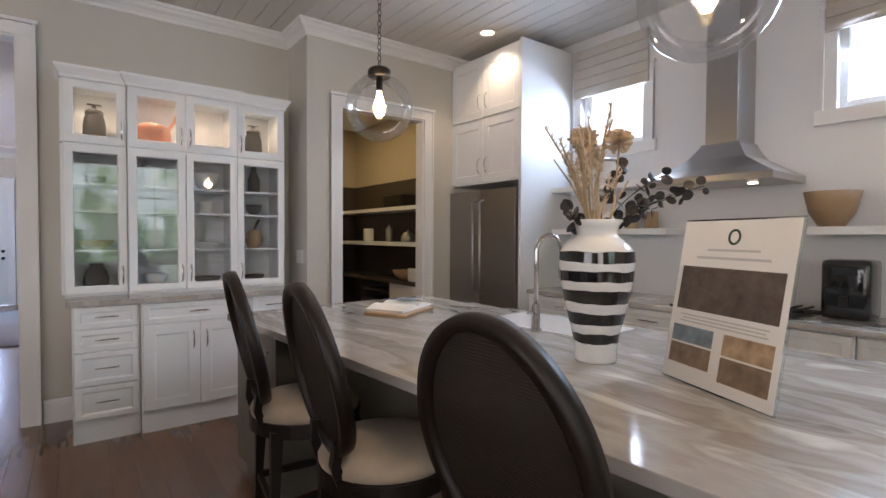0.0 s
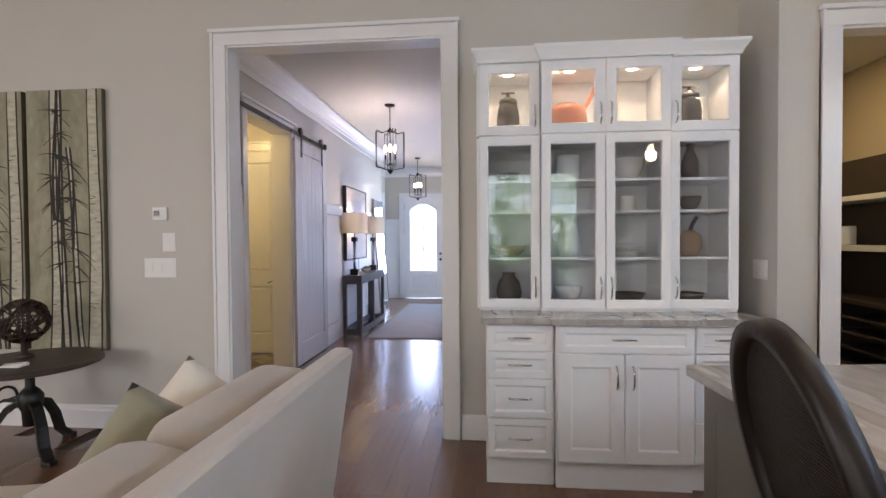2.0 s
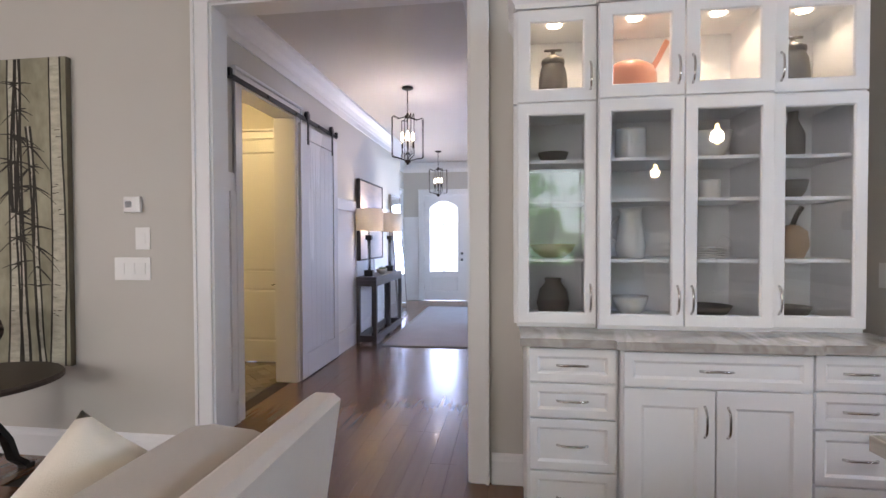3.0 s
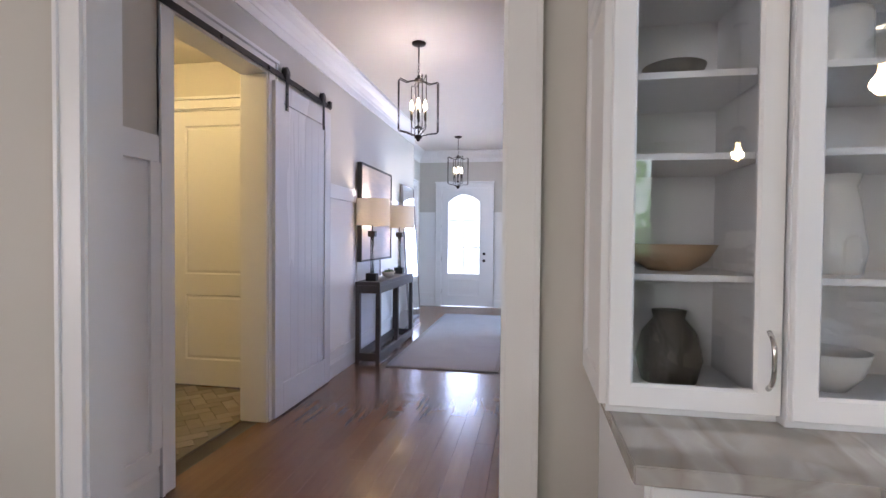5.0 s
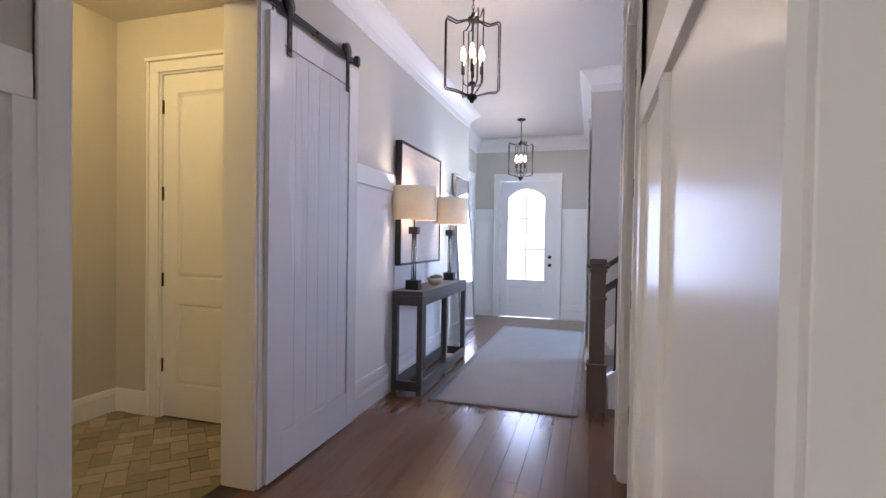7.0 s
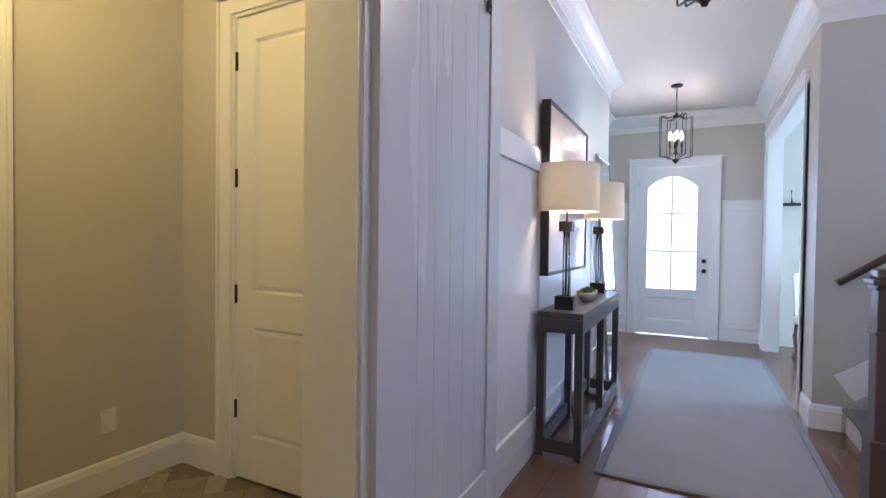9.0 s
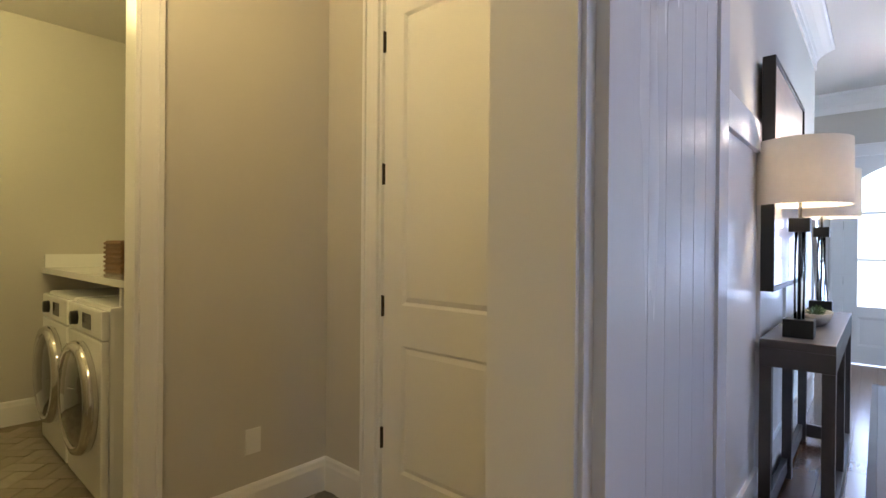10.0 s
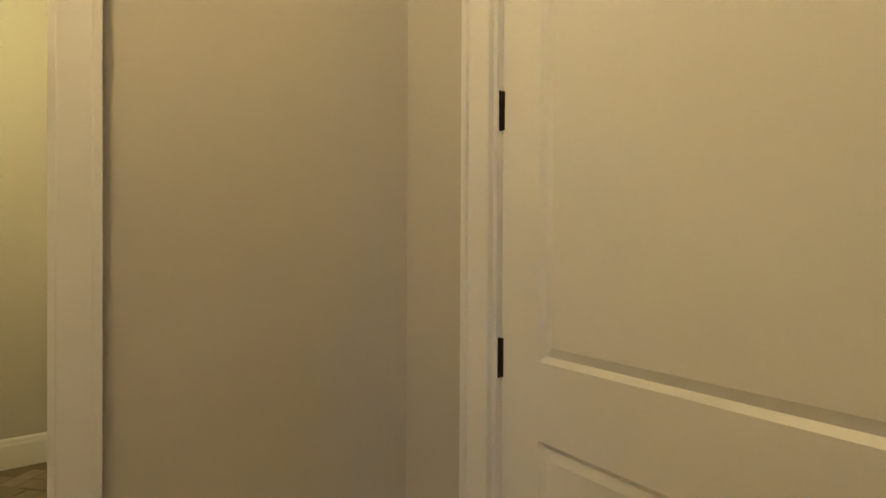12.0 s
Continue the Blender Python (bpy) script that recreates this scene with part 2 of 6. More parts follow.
def pieces(name, colors, rough, stretch, coat=0.2, bump=0.05):
    """Boards or tiles: each piece its own shade, with a grain along it."""
    m = mat(name, colors[0], rough, vary=0.1, bump=bump, rvar=0.015, grain=220)
    nt = m.node_tree
    b = nt.nodes["Principled BSDF"]
    info, ramp = nt.nodes.new("ShaderNodeObjectInfo"), nt.nodes.new("ShaderNodeValToRGB")
    geo, frac, add = nt.nodes.new("ShaderNodeNewGeometry"), nt.nodes.new("ShaderNodeMath"), nt.nodes.new("ShaderNodeMath")
    add.operation, frac.operation = "ADD", "FRACT"
    nt.links.new(info.outputs["Random"], add.inputs[0])
    nt.links.new(geo.outputs["Random Per Island"], add.inputs[1])
    nt.links.new(add.outputs[0], frac.inputs[0])
    ramp.color_ramp.elements[0].color, ramp.color_ramp.elements[1].color = (*colors[0], 1), (*colors[-1], 1)
    for i, c in enumerate(colors[1:-1]):
        ramp.color_ramp.elements.new((i + 1) / (len(colors) - 1)).color = (*c, 1)
    nt.links.new(frac.outputs[0], ramp.inputs[0])
    tc, mp, n = nt.nodes.new("ShaderNodeNewGeometry"), nt.nodes.new("ShaderNodeMapping"), nt.nodes.new("ShaderNodeTexNoise")
    mp.inputs["Scale"].default_value = stretch
    n.inputs["Scale"].default_value, n.inputs["Detail"].default_value = 3.0, 7
    nt.links.new(tc.outputs["Position"], mp.inputs[0])
    nt.links.new(mp.outputs[0], n.inputs["Vector"])
    mr = nt.nodes.new("ShaderNodeMapRange")
    mr.inputs["To Min"].default_value, mr.inputs["To Max"].default_value = 0.78, 1.2
    nt.links.new(n.outputs[0], mr.inputs[0])
    mul = nt.nodes.new("ShaderNodeVectorMath")
    mul.operation = "SCALE"
    nt.links.new(ramp.outputs[0], mul.inputs[0])
    nt.links.new(mr.outputs[0], mul.inputs["Scale"])
    nt.links.new(mul.outputs[0], b.inputs["Base Color"])
    b.inputs["Coat Weight"].default_value, b.inputs["Coat Roughness"].default_value = coat, 0.12
    return m


BOARD = pieces("hardwood_boards", [(0.148, 0.073, 0.038), (0.162, 0.080, 0.041), (0.138, 0.067, 0.034), (0.17, 0.086, 0.045)], 0.27, (9, 0.8, 1), 0.25, 0.02)
TILE = pieces("slate_look_tiles", [(0.14, 0.115, 0.09), (0.26, 0.22, 0.175), (0.19, 0.16, 0.125), (0.32, 0.28, 0.225), (0.16, 0.135, 0.105)], 0.55, (7, 7, 7), 0.05, 0.2)


def treeline(name):
    """A far garden: soft greens below, bright sky above."""
    m = glow(name, (0.5, 0.7, 0.5), 4.5)
    nt = m.node_tree
    b = nt.nodes["Principled BSDF"]
    g, sep, n = nt.nodes.new("ShaderNodeNewGeometry"), nt.nodes.new("ShaderNodeSeparateXYZ"), nt.nodes.new("ShaderNodeTexNoise")
    n.inputs["Scale"].default_value, n.inputs["Detail"].default_value = 1.5, 8
    nt.links.new(g.outputs["Position"], sep.inputs[0])
    nt.links.new(g.outputs["Position"], n.inputs["Vector"])
    ma, r = nt.nodes.new("ShaderNodeMath"), nt.nodes.new("ShaderNodeValToRGB")
    ma.operation = "MULTIPLY_ADD"
    ma.inputs[1].default_value = 0.09
    nt.links.new(sep.outputs["Z"], ma.inputs[0])
    nt.links.new(n.outputs[0], ma.inputs[2])
    r.color_ramp.elements[0].position, r.color_ramp.elements[0].color = 0.58, (0.02, 0.045, 0.015, 1)
    r.color_ramp.elements[1].position, r.color_ramp.elements[1].color = 0.78, (0.75, 0.9, 1.0, 1)
    r.color_ramp.elements.new(0.67).color = (0.12, 0.24, 0.08, 1)
    nt.links.new(ma.outputs[0], r.inputs[0])
    nt.links.new(r.outputs[0], b.inputs["Emission Color"])
    return m


TREES = treeline("far_garden")

# ---- tools ----
def mesh_of(name, bm, material, smooth=False):
    me = bpy.data.meshes.new(name)
    bmesh.ops.recalc_face_normals(bm, faces=bm.faces)
    bm.to_mesh(me)
    bm.free()
    me.materials.append(material)
    if smooth:
        for p in me.polygons:
            p.use_smooth = True
    return me


def part(name, bm, material, parent, label="", smooth=False, at=None):
    ob = new(name, mesh_of(name, bm, material, smooth))
    ob.parent = parent
    if at is not None:
        ob.matrix_local = at
    return tagged(ob, label)


def thing(name, m, label, category, group=""):
    ob = new(name)
    ob.empty_display_size = 0.1
    ob.matrix_world = m if isinstance(m, Matrix) else pose(*m)
    return tagged(ob, label, category, group)


def setting(name, bm, material, label="", category="", smooth=False):
    return tagged(new(name, mesh_of(name, bm, material, smooth)), label, category, "", "structure")


def box(bm, x0, x1, y0, y1, z0, z1, bevel=0.0):
    v = [bm.verts.new((x, y, z)) for x in (x0, x1) for y in (y0, y1) for z in (z0, z1)]
    f = [bm.faces.new([v[i] for i in q]) for q in ((0, 1, 3, 2), (4, 6, 7, 5), (0, 4, 5, 1), (2, 3, 7, 6), (0, 2, 6, 4), (1, 5, 7, 3))]
    if bevel:
        edges = list({e for q in f for e in q.edges})
        bmesh.ops.bevel(bm, geom=edges, offset=bevel, segments=2, affect="EDGES", profile=0.6)
    return bm


def boxes(*sizes, bevel=0.0):
    bm = bmesh.new()
    for s in sizes:
        box(bm, *s, bevel=bevel)
    return bm


def bp(name, parent, material, size, bevel=0.002, label=""):
    return part(name, boxes(size, bevel=bevel), material, parent, label)


def lathe(profile, seg=32, bm=None, cap=True):
    bm = bm or bmesh.new()
    rings = []
    for r, z in profile:
        rings.append([bm.verts.new((r * math.cos(2 * math.pi * i / seg), r * math.sin(2 * math.pi * i / seg), z)) for i in range(seg)])
    for a, b in zip(rings, rings[1:]):
        for i in range(seg):
            j = (i + 1) % seg
            bm.faces.new((a[i], a[j], b[j], b[i]))
    if cap:
        for ring in (rings[0], rings[-1]):
            if (ring[0].co - ring[1].co).length > 1e-5:
                bm.faces.new(ring)
    return bm


def sweep(points, section, bm=None, closed=False, up=(0, 0, 1), cap=True):
    """A section (across, above) carried along points."""
    bm = bm or bmesh.new()
    pts = [Vector(p) for p in points]
    n, rings = len(pts), []
    for i, p in enumerate(pts):
        a = pts[(i - 1) % n] if closed or i else p
        b = pts[(i + 1) % n] if closed or i < n - 1 else p
        t = (b - a).normalized()
        side = t.cross(Vector(up))
        side = side.normalized() if side.length > 1e-4 else Vector((1, 0, 0))
        top = side.cross(t).normalized()
        rings.append([bm.verts.new(p + side * u + top * w) for u, w in section])
    k = len(section)
    for i in range(n if closed else n - 1):
        a, b = rings[i], rings[(i + 1) % n]
        for j in range(k):
            bm.faces.new((a[j], a[(j + 1) % k], b[(j + 1) % k], b[j]))
    if cap and not closed:
        bm.faces.new(rings[0]), bm.faces.new(rings[-1])
    return bm


def disc(r, n=10):
    return [(r * math.cos(2 * math.pi * i / n), r * math.sin(2 * math.pi * i / n)) for i in range(n)]


def rect(w, h):
    return [(-w / 2, -h / 2), (w / 2, -h / 2), (w / 2, h / 2), (-w / 2, h / 2)]


def frame_panel(bm, x0, x1, z0, z1, y, depth, slope, raised=0.0):
    """A sunk panel in a face that looks to -y: sloping sides and a flat field."""
    o = [bm.verts.new(c) for c in ((x0, y, z0), (x1, y, z0), (x1, y, z1), (x0, y, z1))]
    s = slope
    i = [bm.verts.new(c) for c in ((x0 + s, y + depth, z0 + s), (x1 - s, y + depth, z0 + s), (x1 - s, y + depth, z1 - s), (x0 + s, y + depth, z1 - s))]
    for a in range(4):
        bm.faces.new((o[a], o[(a + 1) % 4], i[(a + 1) % 4], i[a]))
    if raised:
        g = raised
        f = [bm.verts.new((v.co.x + sx * g, y + depth * 0.25, v.co.z + sz * g)) for v, sx, sz in zip(i, (1, -1, -1, 1), (1, 1, -1, -1))]
        for a in range(4):
            bm.faces.new((i[a], i[(a + 1) % 4], f[(a + 1) % 4], f[a]))
        i = f
    bm.faces.new(i)
    return bm


def panelled(w, h, t, openings, depth=0.008, slope=0.016, raised=0.0):
    """A slab, its face at y=0 looking to -y, x 0..w, z 0..h, with sunk panels; openings: (x0, x1, z0, z1), one column."""
    bm = bmesh.new()
    zs = sorted({0, h, *(z for o in openings for z in o[2:])})
    e = 0.002  # eased outer edge
    xs = [e, openings[0][0], openings[0][1], w - e]
    zq = [min(max(z, e), h - e) for z in zs]

    def quad(*c):
        bm.faces.new([bm.verts.new(p) for p in c])

    for a, b in zip(zq, zq[1:]):
        for p, q in zip(xs, xs[1:]):
            if p == xs[1] and any(o[2] <= a + 1e-6 and b <= o[3] + 1e-6 for o in openings):
                continue
            quad((p, 0, a), (q, 0, a), (q, 0, b), (p, 0, b))
        quad((e, 0, a), (e, 0, b), (0, e, b), (0, e, a)), quad((w - e, 0, a), (w - e, 0, b), (w, e, b), (w, e, a))
        quad((0, e, a), (0, e, b), (0, t, b), (0, t, a)), quad((w, e, a), (w, e, b), (w, t, b), (w, t, a))
        quad((0, t, a), (w, t, a), (w, t, b), (0, t, b))
    for z, zo in ((e, 0), (h - e, h)):
        for p, q in zip(xs, xs[1:]):
            quad((p, 0, z), (q, 0, z), (q, e, zo), (p, e, zo)), quad((p, e, zo), (q, e, zo), (q, t, zo), (p, t, zo))
    for o in openings:
        frame_panel(bm, *o, 0, depth, slope, raised)
    bmesh.ops.remove_doubles(bm, verts=bm.verts, dist=1e-5)
    return bm


def frame_mesh(w, h, rail, t):
    """A glazed door's frame, one ring, face to -y, with a small inner bevel."""
    bm, rings = bmesh.new(), []
    for x0, z0, y in ((0.002, 0.002, 0), (0, 0, 0.002), (0, 0, t), (rail, rail, t), (rail, rail, 0.008), (rail - 0.006, rail - 0.006, 0)):
        rings.append([bm.verts.new(c) for c in ((x0, y, z0), (w - x0, y, z0), (w - x0, y, h - z0), (x0, y, h - z0))])
    for a, b in zip(rings, rings[1:] + rings[:1]):
        for j in range(4):
            bm.faces.new((a[j], a[(j + 1) % 4], b[(j + 1) % 4], b[j]))
    return bm


def wall(name, axis, a0, a1, b0, b1, z0, z1, openings=(), material=None, label=""):
    """A wall along x or y: a is its thickness, b its length; openings (b0, b1, z0, z1) go through."""
    bm = bmesh.new()
    cuts = sorted({b0, b1, *(v for o in openings for v in o[:2])})
    for p, q in zip(cuts, cuts[1:]):
        holes = sorted((o[2], o[3]) for o in openings if o[0] <= p + 1e-6 and q <= o[1] + 1e-6)
        z = z0
        for lo, hi in holes + [(z1, z1)]:
            if lo > z + 1e-6:
                box(bm, *((p, q, a0, a1) if axis == "x" else (a0, a1, p, q)), z, lo)
            z = max(z, hi)
    bmesh.ops.remove_doubles(bm, verts=bm.verts, dist=1e-5)
    return setting(name, bm, material or PAINT, label or "plain painted grey plaster wall", "wall")


def casing(name, axis, face, out, b0, b1, top, w=0.11, t=0.022, sill=None, label="white painted door casing"):
    """Flat casing with a back band round an opening, on a face whose outside is in the direction out (+1 or -1)."""
    bm = bmesh.new()

    def bar(p, q, lo, hi, th):
        f0, f1 = sorted((face, face + out * th))
        box(bm, *((p, q, f0, f1) if axis == "x" else (f0, f1, p, q)), lo, hi, bevel=0.003)

    low = sill if sill is not None else 0.0
    for p, q in ((b0 - w, b0), (b1, b1 + w)):
        bar(p, q, low, top, t)
    bar(b0 - w, b0 - w + 0.02, low, top + w, t + 0.012)
    bar(b1 + w - 0.02, b1 + w, low, top + w, t + 0.012)
    bar(b0 - w + 0.02, b1 + w - 0.02, top, top + w - 0.022, t)
    bar(b0 - w - 0.012, b1 + w + 0.012, top + w - 0.02, top + w + 0.006, t + 0.02)
    return setting(name, bm, WHITE, label, "trim")


def lining(name, axis, a0, a1, b0, b1, top, t=0.014):
    """The jambs and head that line an opening."""
    bm = bmesh.new()
    for p, q, lo, hi in ((b0, b0 + t, 0, top - t), (b1 - t, b1, 0, top - t), (b0, b1, top - t, top)):
        box(bm, *((p, q, a0, a1) if axis == "x" else (a0, a1, p, q)), lo, hi)
    return setting(name, bm, WHITE, "white painted jamb lining", "trim")


BASE = [(0, 0), (0.018, 0), (0.018, 0.135), (0.014, 0.15), (0.012, 0.165), (0.006, 0.175), (0, 0.178)]
CROWN = [(0, 0), (0.012, 0), (0.014, -0.0), (0.02, 0.02), (0.045, 0.045), (0.075, 0.062), (0.088, 0.085), (0.10, 0.09), (0.10, 0.115), (0, 0.115)]


def moulding(name, points, section, label, category, drop=0.0):
    """A profile run along points with the wall on the left hand (section: out from the wall, up)."""
    pts = [Vector((*p[:2], (p[2] if len(p) > 2 else 0.0) + drop)) for p in points]
    bm = bmesh.new()
    n, rings = len(pts), []
    for i, p in enumerate(pts):
        d0 = (pts[i] - pts[i - 1]).normalized() if i else (pts[1] - pts[0]).normalized()
        d1 = (pts[i + 1] - pts[i]).normalized() if i < n - 1 else d0
        n0, n1 = Vector((d0.y, -d0.x, 0)), Vector((d1.y, -d1.x, 0))
        mid = (n0 + n1)
        mid = mid / max(0.3, mid.dot(n0))
        rings.append([bm.verts.new(p + mid * u + Vector((0, 0, w))) for u, w in section])
    k = len(section)
    for a, b in zip(rings, rings[1:]):
        for j in range(k):
            bm.faces.new((a[j], a[(j + 1) % k], b[(j + 1) % k], b[j]))
    bm.faces.new(rings[0]), bm.faces.new(rings[-1])
    return setting(name, bm, WHITE, label, category)


def pull(parent, x, z, y, length, vertical=False, material=None, r=0.0056):
    """A bowed bar pull on a face that looks to -y."""
    h, pts = length / 2, []
    for i in range(9):
        s = -1 + 2 * i / 8
        pts.append((s * h, -0.028 * (1 - abs(s) ** 4) - 0.001, 0.006 * (1 - s * s)))
    if vertical:
        pts = [(p[2] * 0, p[1], p[0]) for p in pts]
    bm = sweep([(x + a, y + b, z + c) for a, b, c in pts], disc(r, 8), up=(0, 1, 0) if vertical else (0, 0, 1))
    return part("handle", bm, material or CHROME, parent, "polished nickel bar pull", True)

# ---- structure ----
GY, HX0, HX1, HZ, KZ, FY = 5.5, -1.62, 0.27, 3.16, 3.33, 13.83
FX0, FX1, SY = -1.96, 0.06, 10.5
wall("wall_north", "x", GY, 5.66, -6.0, 2.235, 0, 4.1, [(-1.362, 0.244, 0, 2.87)])
wall("wall_corner", "y", 2.235, 2.355, 5.03, 5.5, 0, 4.1)
wall("wall_pantry", "x", 5.03, 5.15, 2.355, 4.55, 0, 4.1, [(2.565, 3.49, 0, 2.63)])
wall("wall_east", "y", 4.55, 4.7, -4.0, 7.5, 0, 4.1, [(1.05, 1.83, 2.265, 2.85), (3.185, 3.85, 2.265, 2.85)], mat("white_shiplap_paint", (0.76, 0.76, 0.77), 0.35, vary=0.03, scale=1.5), "white painted kitchen wall")
wall("wall_south", "x", -4.15, -4.0, -6.0, 4.55, 0, 4.1, [(-4.5, -1.9, 0.75, 3.05), (0.1, 2.7, 0.75, 3.05)])
# its opening is added only to go with the west fill light
wall("wall_west", "y", -6.15, -6.0, -4.15, 8.1, 0, 4.1, [(-1.4, 2.2, 0.6, 2.95)])
wall("wall_hall_west", "y", -1.82, HX0, 5.66, 11.9, 0, 3.3, [(6.285, 7.275, 0, 2.62)])
wall("wall_foyer_return", "x", 11.78, 11.9, FX0 - 0.15, -1.82, 0, 3.3)
wall("wall_foyer_west", "y", FX0 - 0.15, FX0, 11.9, FY, 0, 3.3, [(12.35, 13.5, 0, 2.42)])
wall("wall_hall_east", "y", HX1, 0.42, 5.66, 8.12, 0, 3.3, [(7.15, 8.005, 0, 2.58)])
wall("wall_hall_east_far", "y", FX1, FX1 + 0.15, SY, FY, 0, 3.3, [(10.97, 13.35, 0, 2.62)])
wall("wall_stair", "x", SY, SY + 0.12, FX1 + 0.15, 3.2, 0, 3.3)
wall("wall_front", "x", FY, 14.1, -4.6, 3.35, 0, 3.3, [(-1.505, -0.54, 0, 2.43)])
wall("wall_front_east", "y", 3.2, 3.35, 8.12, FY, 0, 3.3, [(11.7, 13.5, 0.6, 2.6), (9.4, 10.7, 1.5, 2.9)])
wall("wall_front_west", "y", -4.75, -4.6, 8.08, 14.1, 0, 3.3, [(11.5, 13.2, 0.6, 2.6)])
wall("wall_mud_north", "x", 7.96, 8.08, -6.0, -1.82, 0, 3.3, [(-2.995, -2.0, 0, 2.56)])
wall("wall_mud_west", "y", -3.54, -3.42, 5.66, 7.96, 0, 3.3, [(6.1, 7.045, 0, 2.58)])
wall("wall_laundry_back", "y", -6.0, -5.87, 5.66, 7.96, 0, 3.3)
wall("wall_passage_south", "x", 8.0, 8.12, 0.42, 3.2, 0, 3.3)
wall("wall_closet_back", "y", 2.2, 2.32, 5.66, 7.97, 0, 3.3)
wall("wall_pantry_back", "x", 7.5, 7.62, 2.355, 4.7, 0, 3.3, material=TANP, label="tan painted pantry wall")
bm = boxes((3.95, 4.54, 5.151, 7.499, 0, 2.98))
setting("wall_pantry_side", bm, TANP, "tan painted pantry wall", "wall")
setting("floor", boxes((-6.0, 4.55, -4.0, 14.1, -0.12, -0.012)), SUBFL, "dark stained hardwood floor", "floor")
setting("ceiling_great", boxes((-6.15, 0.15, -4.15, 5.66, 4.1, 4.2)), CEIL, "off-white painted ceiling", "ceiling")
bm = boxes((0.15, 4.7, -4.15, 5.66, KZ, 4.2))
for i in range(28):  # tongue-and-groove boards
    box(bm, 0.16 + i * 0.155, 0.16 + i * 0.155 + 0.147, -4.0, 5.5, KZ - 0.008, KZ)
setting("ceiling_kitchen", bm, CEIL, "painted board ceiling over the kitchen", "ceiling")
setting("ceiling_hall", boxes((FX0, 3.2, 5.66, FY, HZ, 3.3)), CEIL, "off-white painted hall ceiling", "ceiling")
setting("ceiling_mud", boxes((-5.87, -1.82, 5.66, 7.96, 2.98, 3.3)), CEIL, "off-white painted ceiling", "ceiling")
setting("ceiling_dining", boxes((-4.6, FX0 - 0.002, 8.08, FY, HZ, 3.3)), CEIL, "off-white painted ceiling", "ceiling")
setting("ceiling_pantry", boxes((2.355, 4.55, 5.15, 7.5, 2.98, 3.33)), CEIL, "off-white painted ceiling", "ceiling")
setting("ground", boxes((-60, 60, -60, 80, -0.4, -0.3)), mat("lawn", (0.06, 0.09, 0.03), 0.9, vary=0.3), "grass ground outside the house", "ground")

# casings and linings
casing("trim_opening_south", "x", GY, -1, -1.362, 0.244, 2.87, 0.11)
lining("jamb_opening", "x", GY - 0.004, 5.664, -1.362, 0.244, 2.87)
casing("trim_mud_hall", "y", HX0, 1, 6.285, 7.275, 2.62, 0.11, 0.016)
lining("jamb_mud", "y", -1.824, HX0 + 0.004, 6.285, 7.275, 2.62)
casing("trim_mud_room", "y", -1.82, -1, 6.285, 7.275, 2.62, 0.09)
casing("trim_pantry", "x", 5.03, -1, 2.565, 3.49, 2.63, 0.11)
lining("jamb_pantry", "x", 5.026, 5.154, 2.565, 3.49, 2.63)
casing("trim_mud_door", "x", 7.96, -1, -2.995, -2.0, 2.56, 0.10)
lining("jamb_mud_door", "x", 7.956, 8.08, -2.995, -2.0, 2.56)
casing("trim_laundry", "y", -3.42, 1, 6.1, 7.045, 2.58, 0.085)
lining("jamb_laundry", "y", -3.544, -3.416, 6.1, 7.045, 2.58)
casing("trim_closet", "y", HX1, -1, 7.15, 8.005, 2.58, 0.10)
lining("jamb_closet", "y", HX1 - 0.004, 0.424, 7.15, 8.005, 2.58)
casing("trim_front_room", "y", FX1, -1, 10.97, 13.35, 2.62, 0.11)
lining("jamb_front_room", "y", FX1 - 0.004, FX1 + 0.154, 10.97, 13.35, 2.62)
casing("trim_dining", "y", FX0, 1, 12.35, 13.5, 2.42, 0.11)
lining("jamb_dining", "y", FX0 - 0.154, FX0 + 0.004, 12.35, 13.5, 2.42)
casing("trim_front_door", "x", FY, -1, -1.505, -0.54, 2.43, 0.11)
lining("jamb_front_door", "x", FY - 0.004, 14.1, -1.505, -0.54, 2.43)

# baseboards and crown
CROWN_H = [(0, 0), (0.014, 0), (0.014, 0.075), (0.02, 0.08), (0.03, 0.105), (0.065, 0.145), (0.105, 0.175), (0.12, 0.19), (0.135, 0.195), (0.135, 0.225), (0, 0.225)]
LB, LC = "white painted baseboard", "white painted crown moulding"
moulding("baseboard", [(-6, GY), (-1.484, GY)], BASE, LB, "baseboard")
moulding("baseboard", [(0.366, GY), (2.235, GY), (2.235, 5.03), (2.443, 5.03)], BASE, LB, "baseboard")
moulding("baseboard", [(3.612, 5.03), (3.85, 5.03)], BASE, LB, "baseboard")
moulding("baseboard", [(HX0, 5.68), (HX0, 6.163)], BASE, LB, "baseboard")
moulding("baseboard", [(HX0, 7.392), (HX0, 11.9), (FX0, 11.9), (FX0, 12.228)], BASE, LB, "baseboard")
moulding("baseboard", [(FX0, 13.622), (FX0, FY), (-1.627, FY)], BASE, LB, "baseboard")
moulding("baseboard", [(-0.418, FY), (FX1, FY), (FX1, 13.472)], BASE, LB, "baseboard")
moulding("baseboard", [(FX1, 10.848), (FX1, SY), (0.235, SY)], BASE, LB, "baseboard")
moulding("baseboard", [(HX1, 7.038), (HX1, 5.68)], BASE, LB, "baseboard")
moulding("baseboard", [(-3.42, 7.142), (-3.42, 7.96), (-3.107, 7.96)], BASE, LB, "baseboard")
moulding("baseboard", [(-5.87, 5.7), (-5.87, 7.96)], BASE, LB, "baseboard")
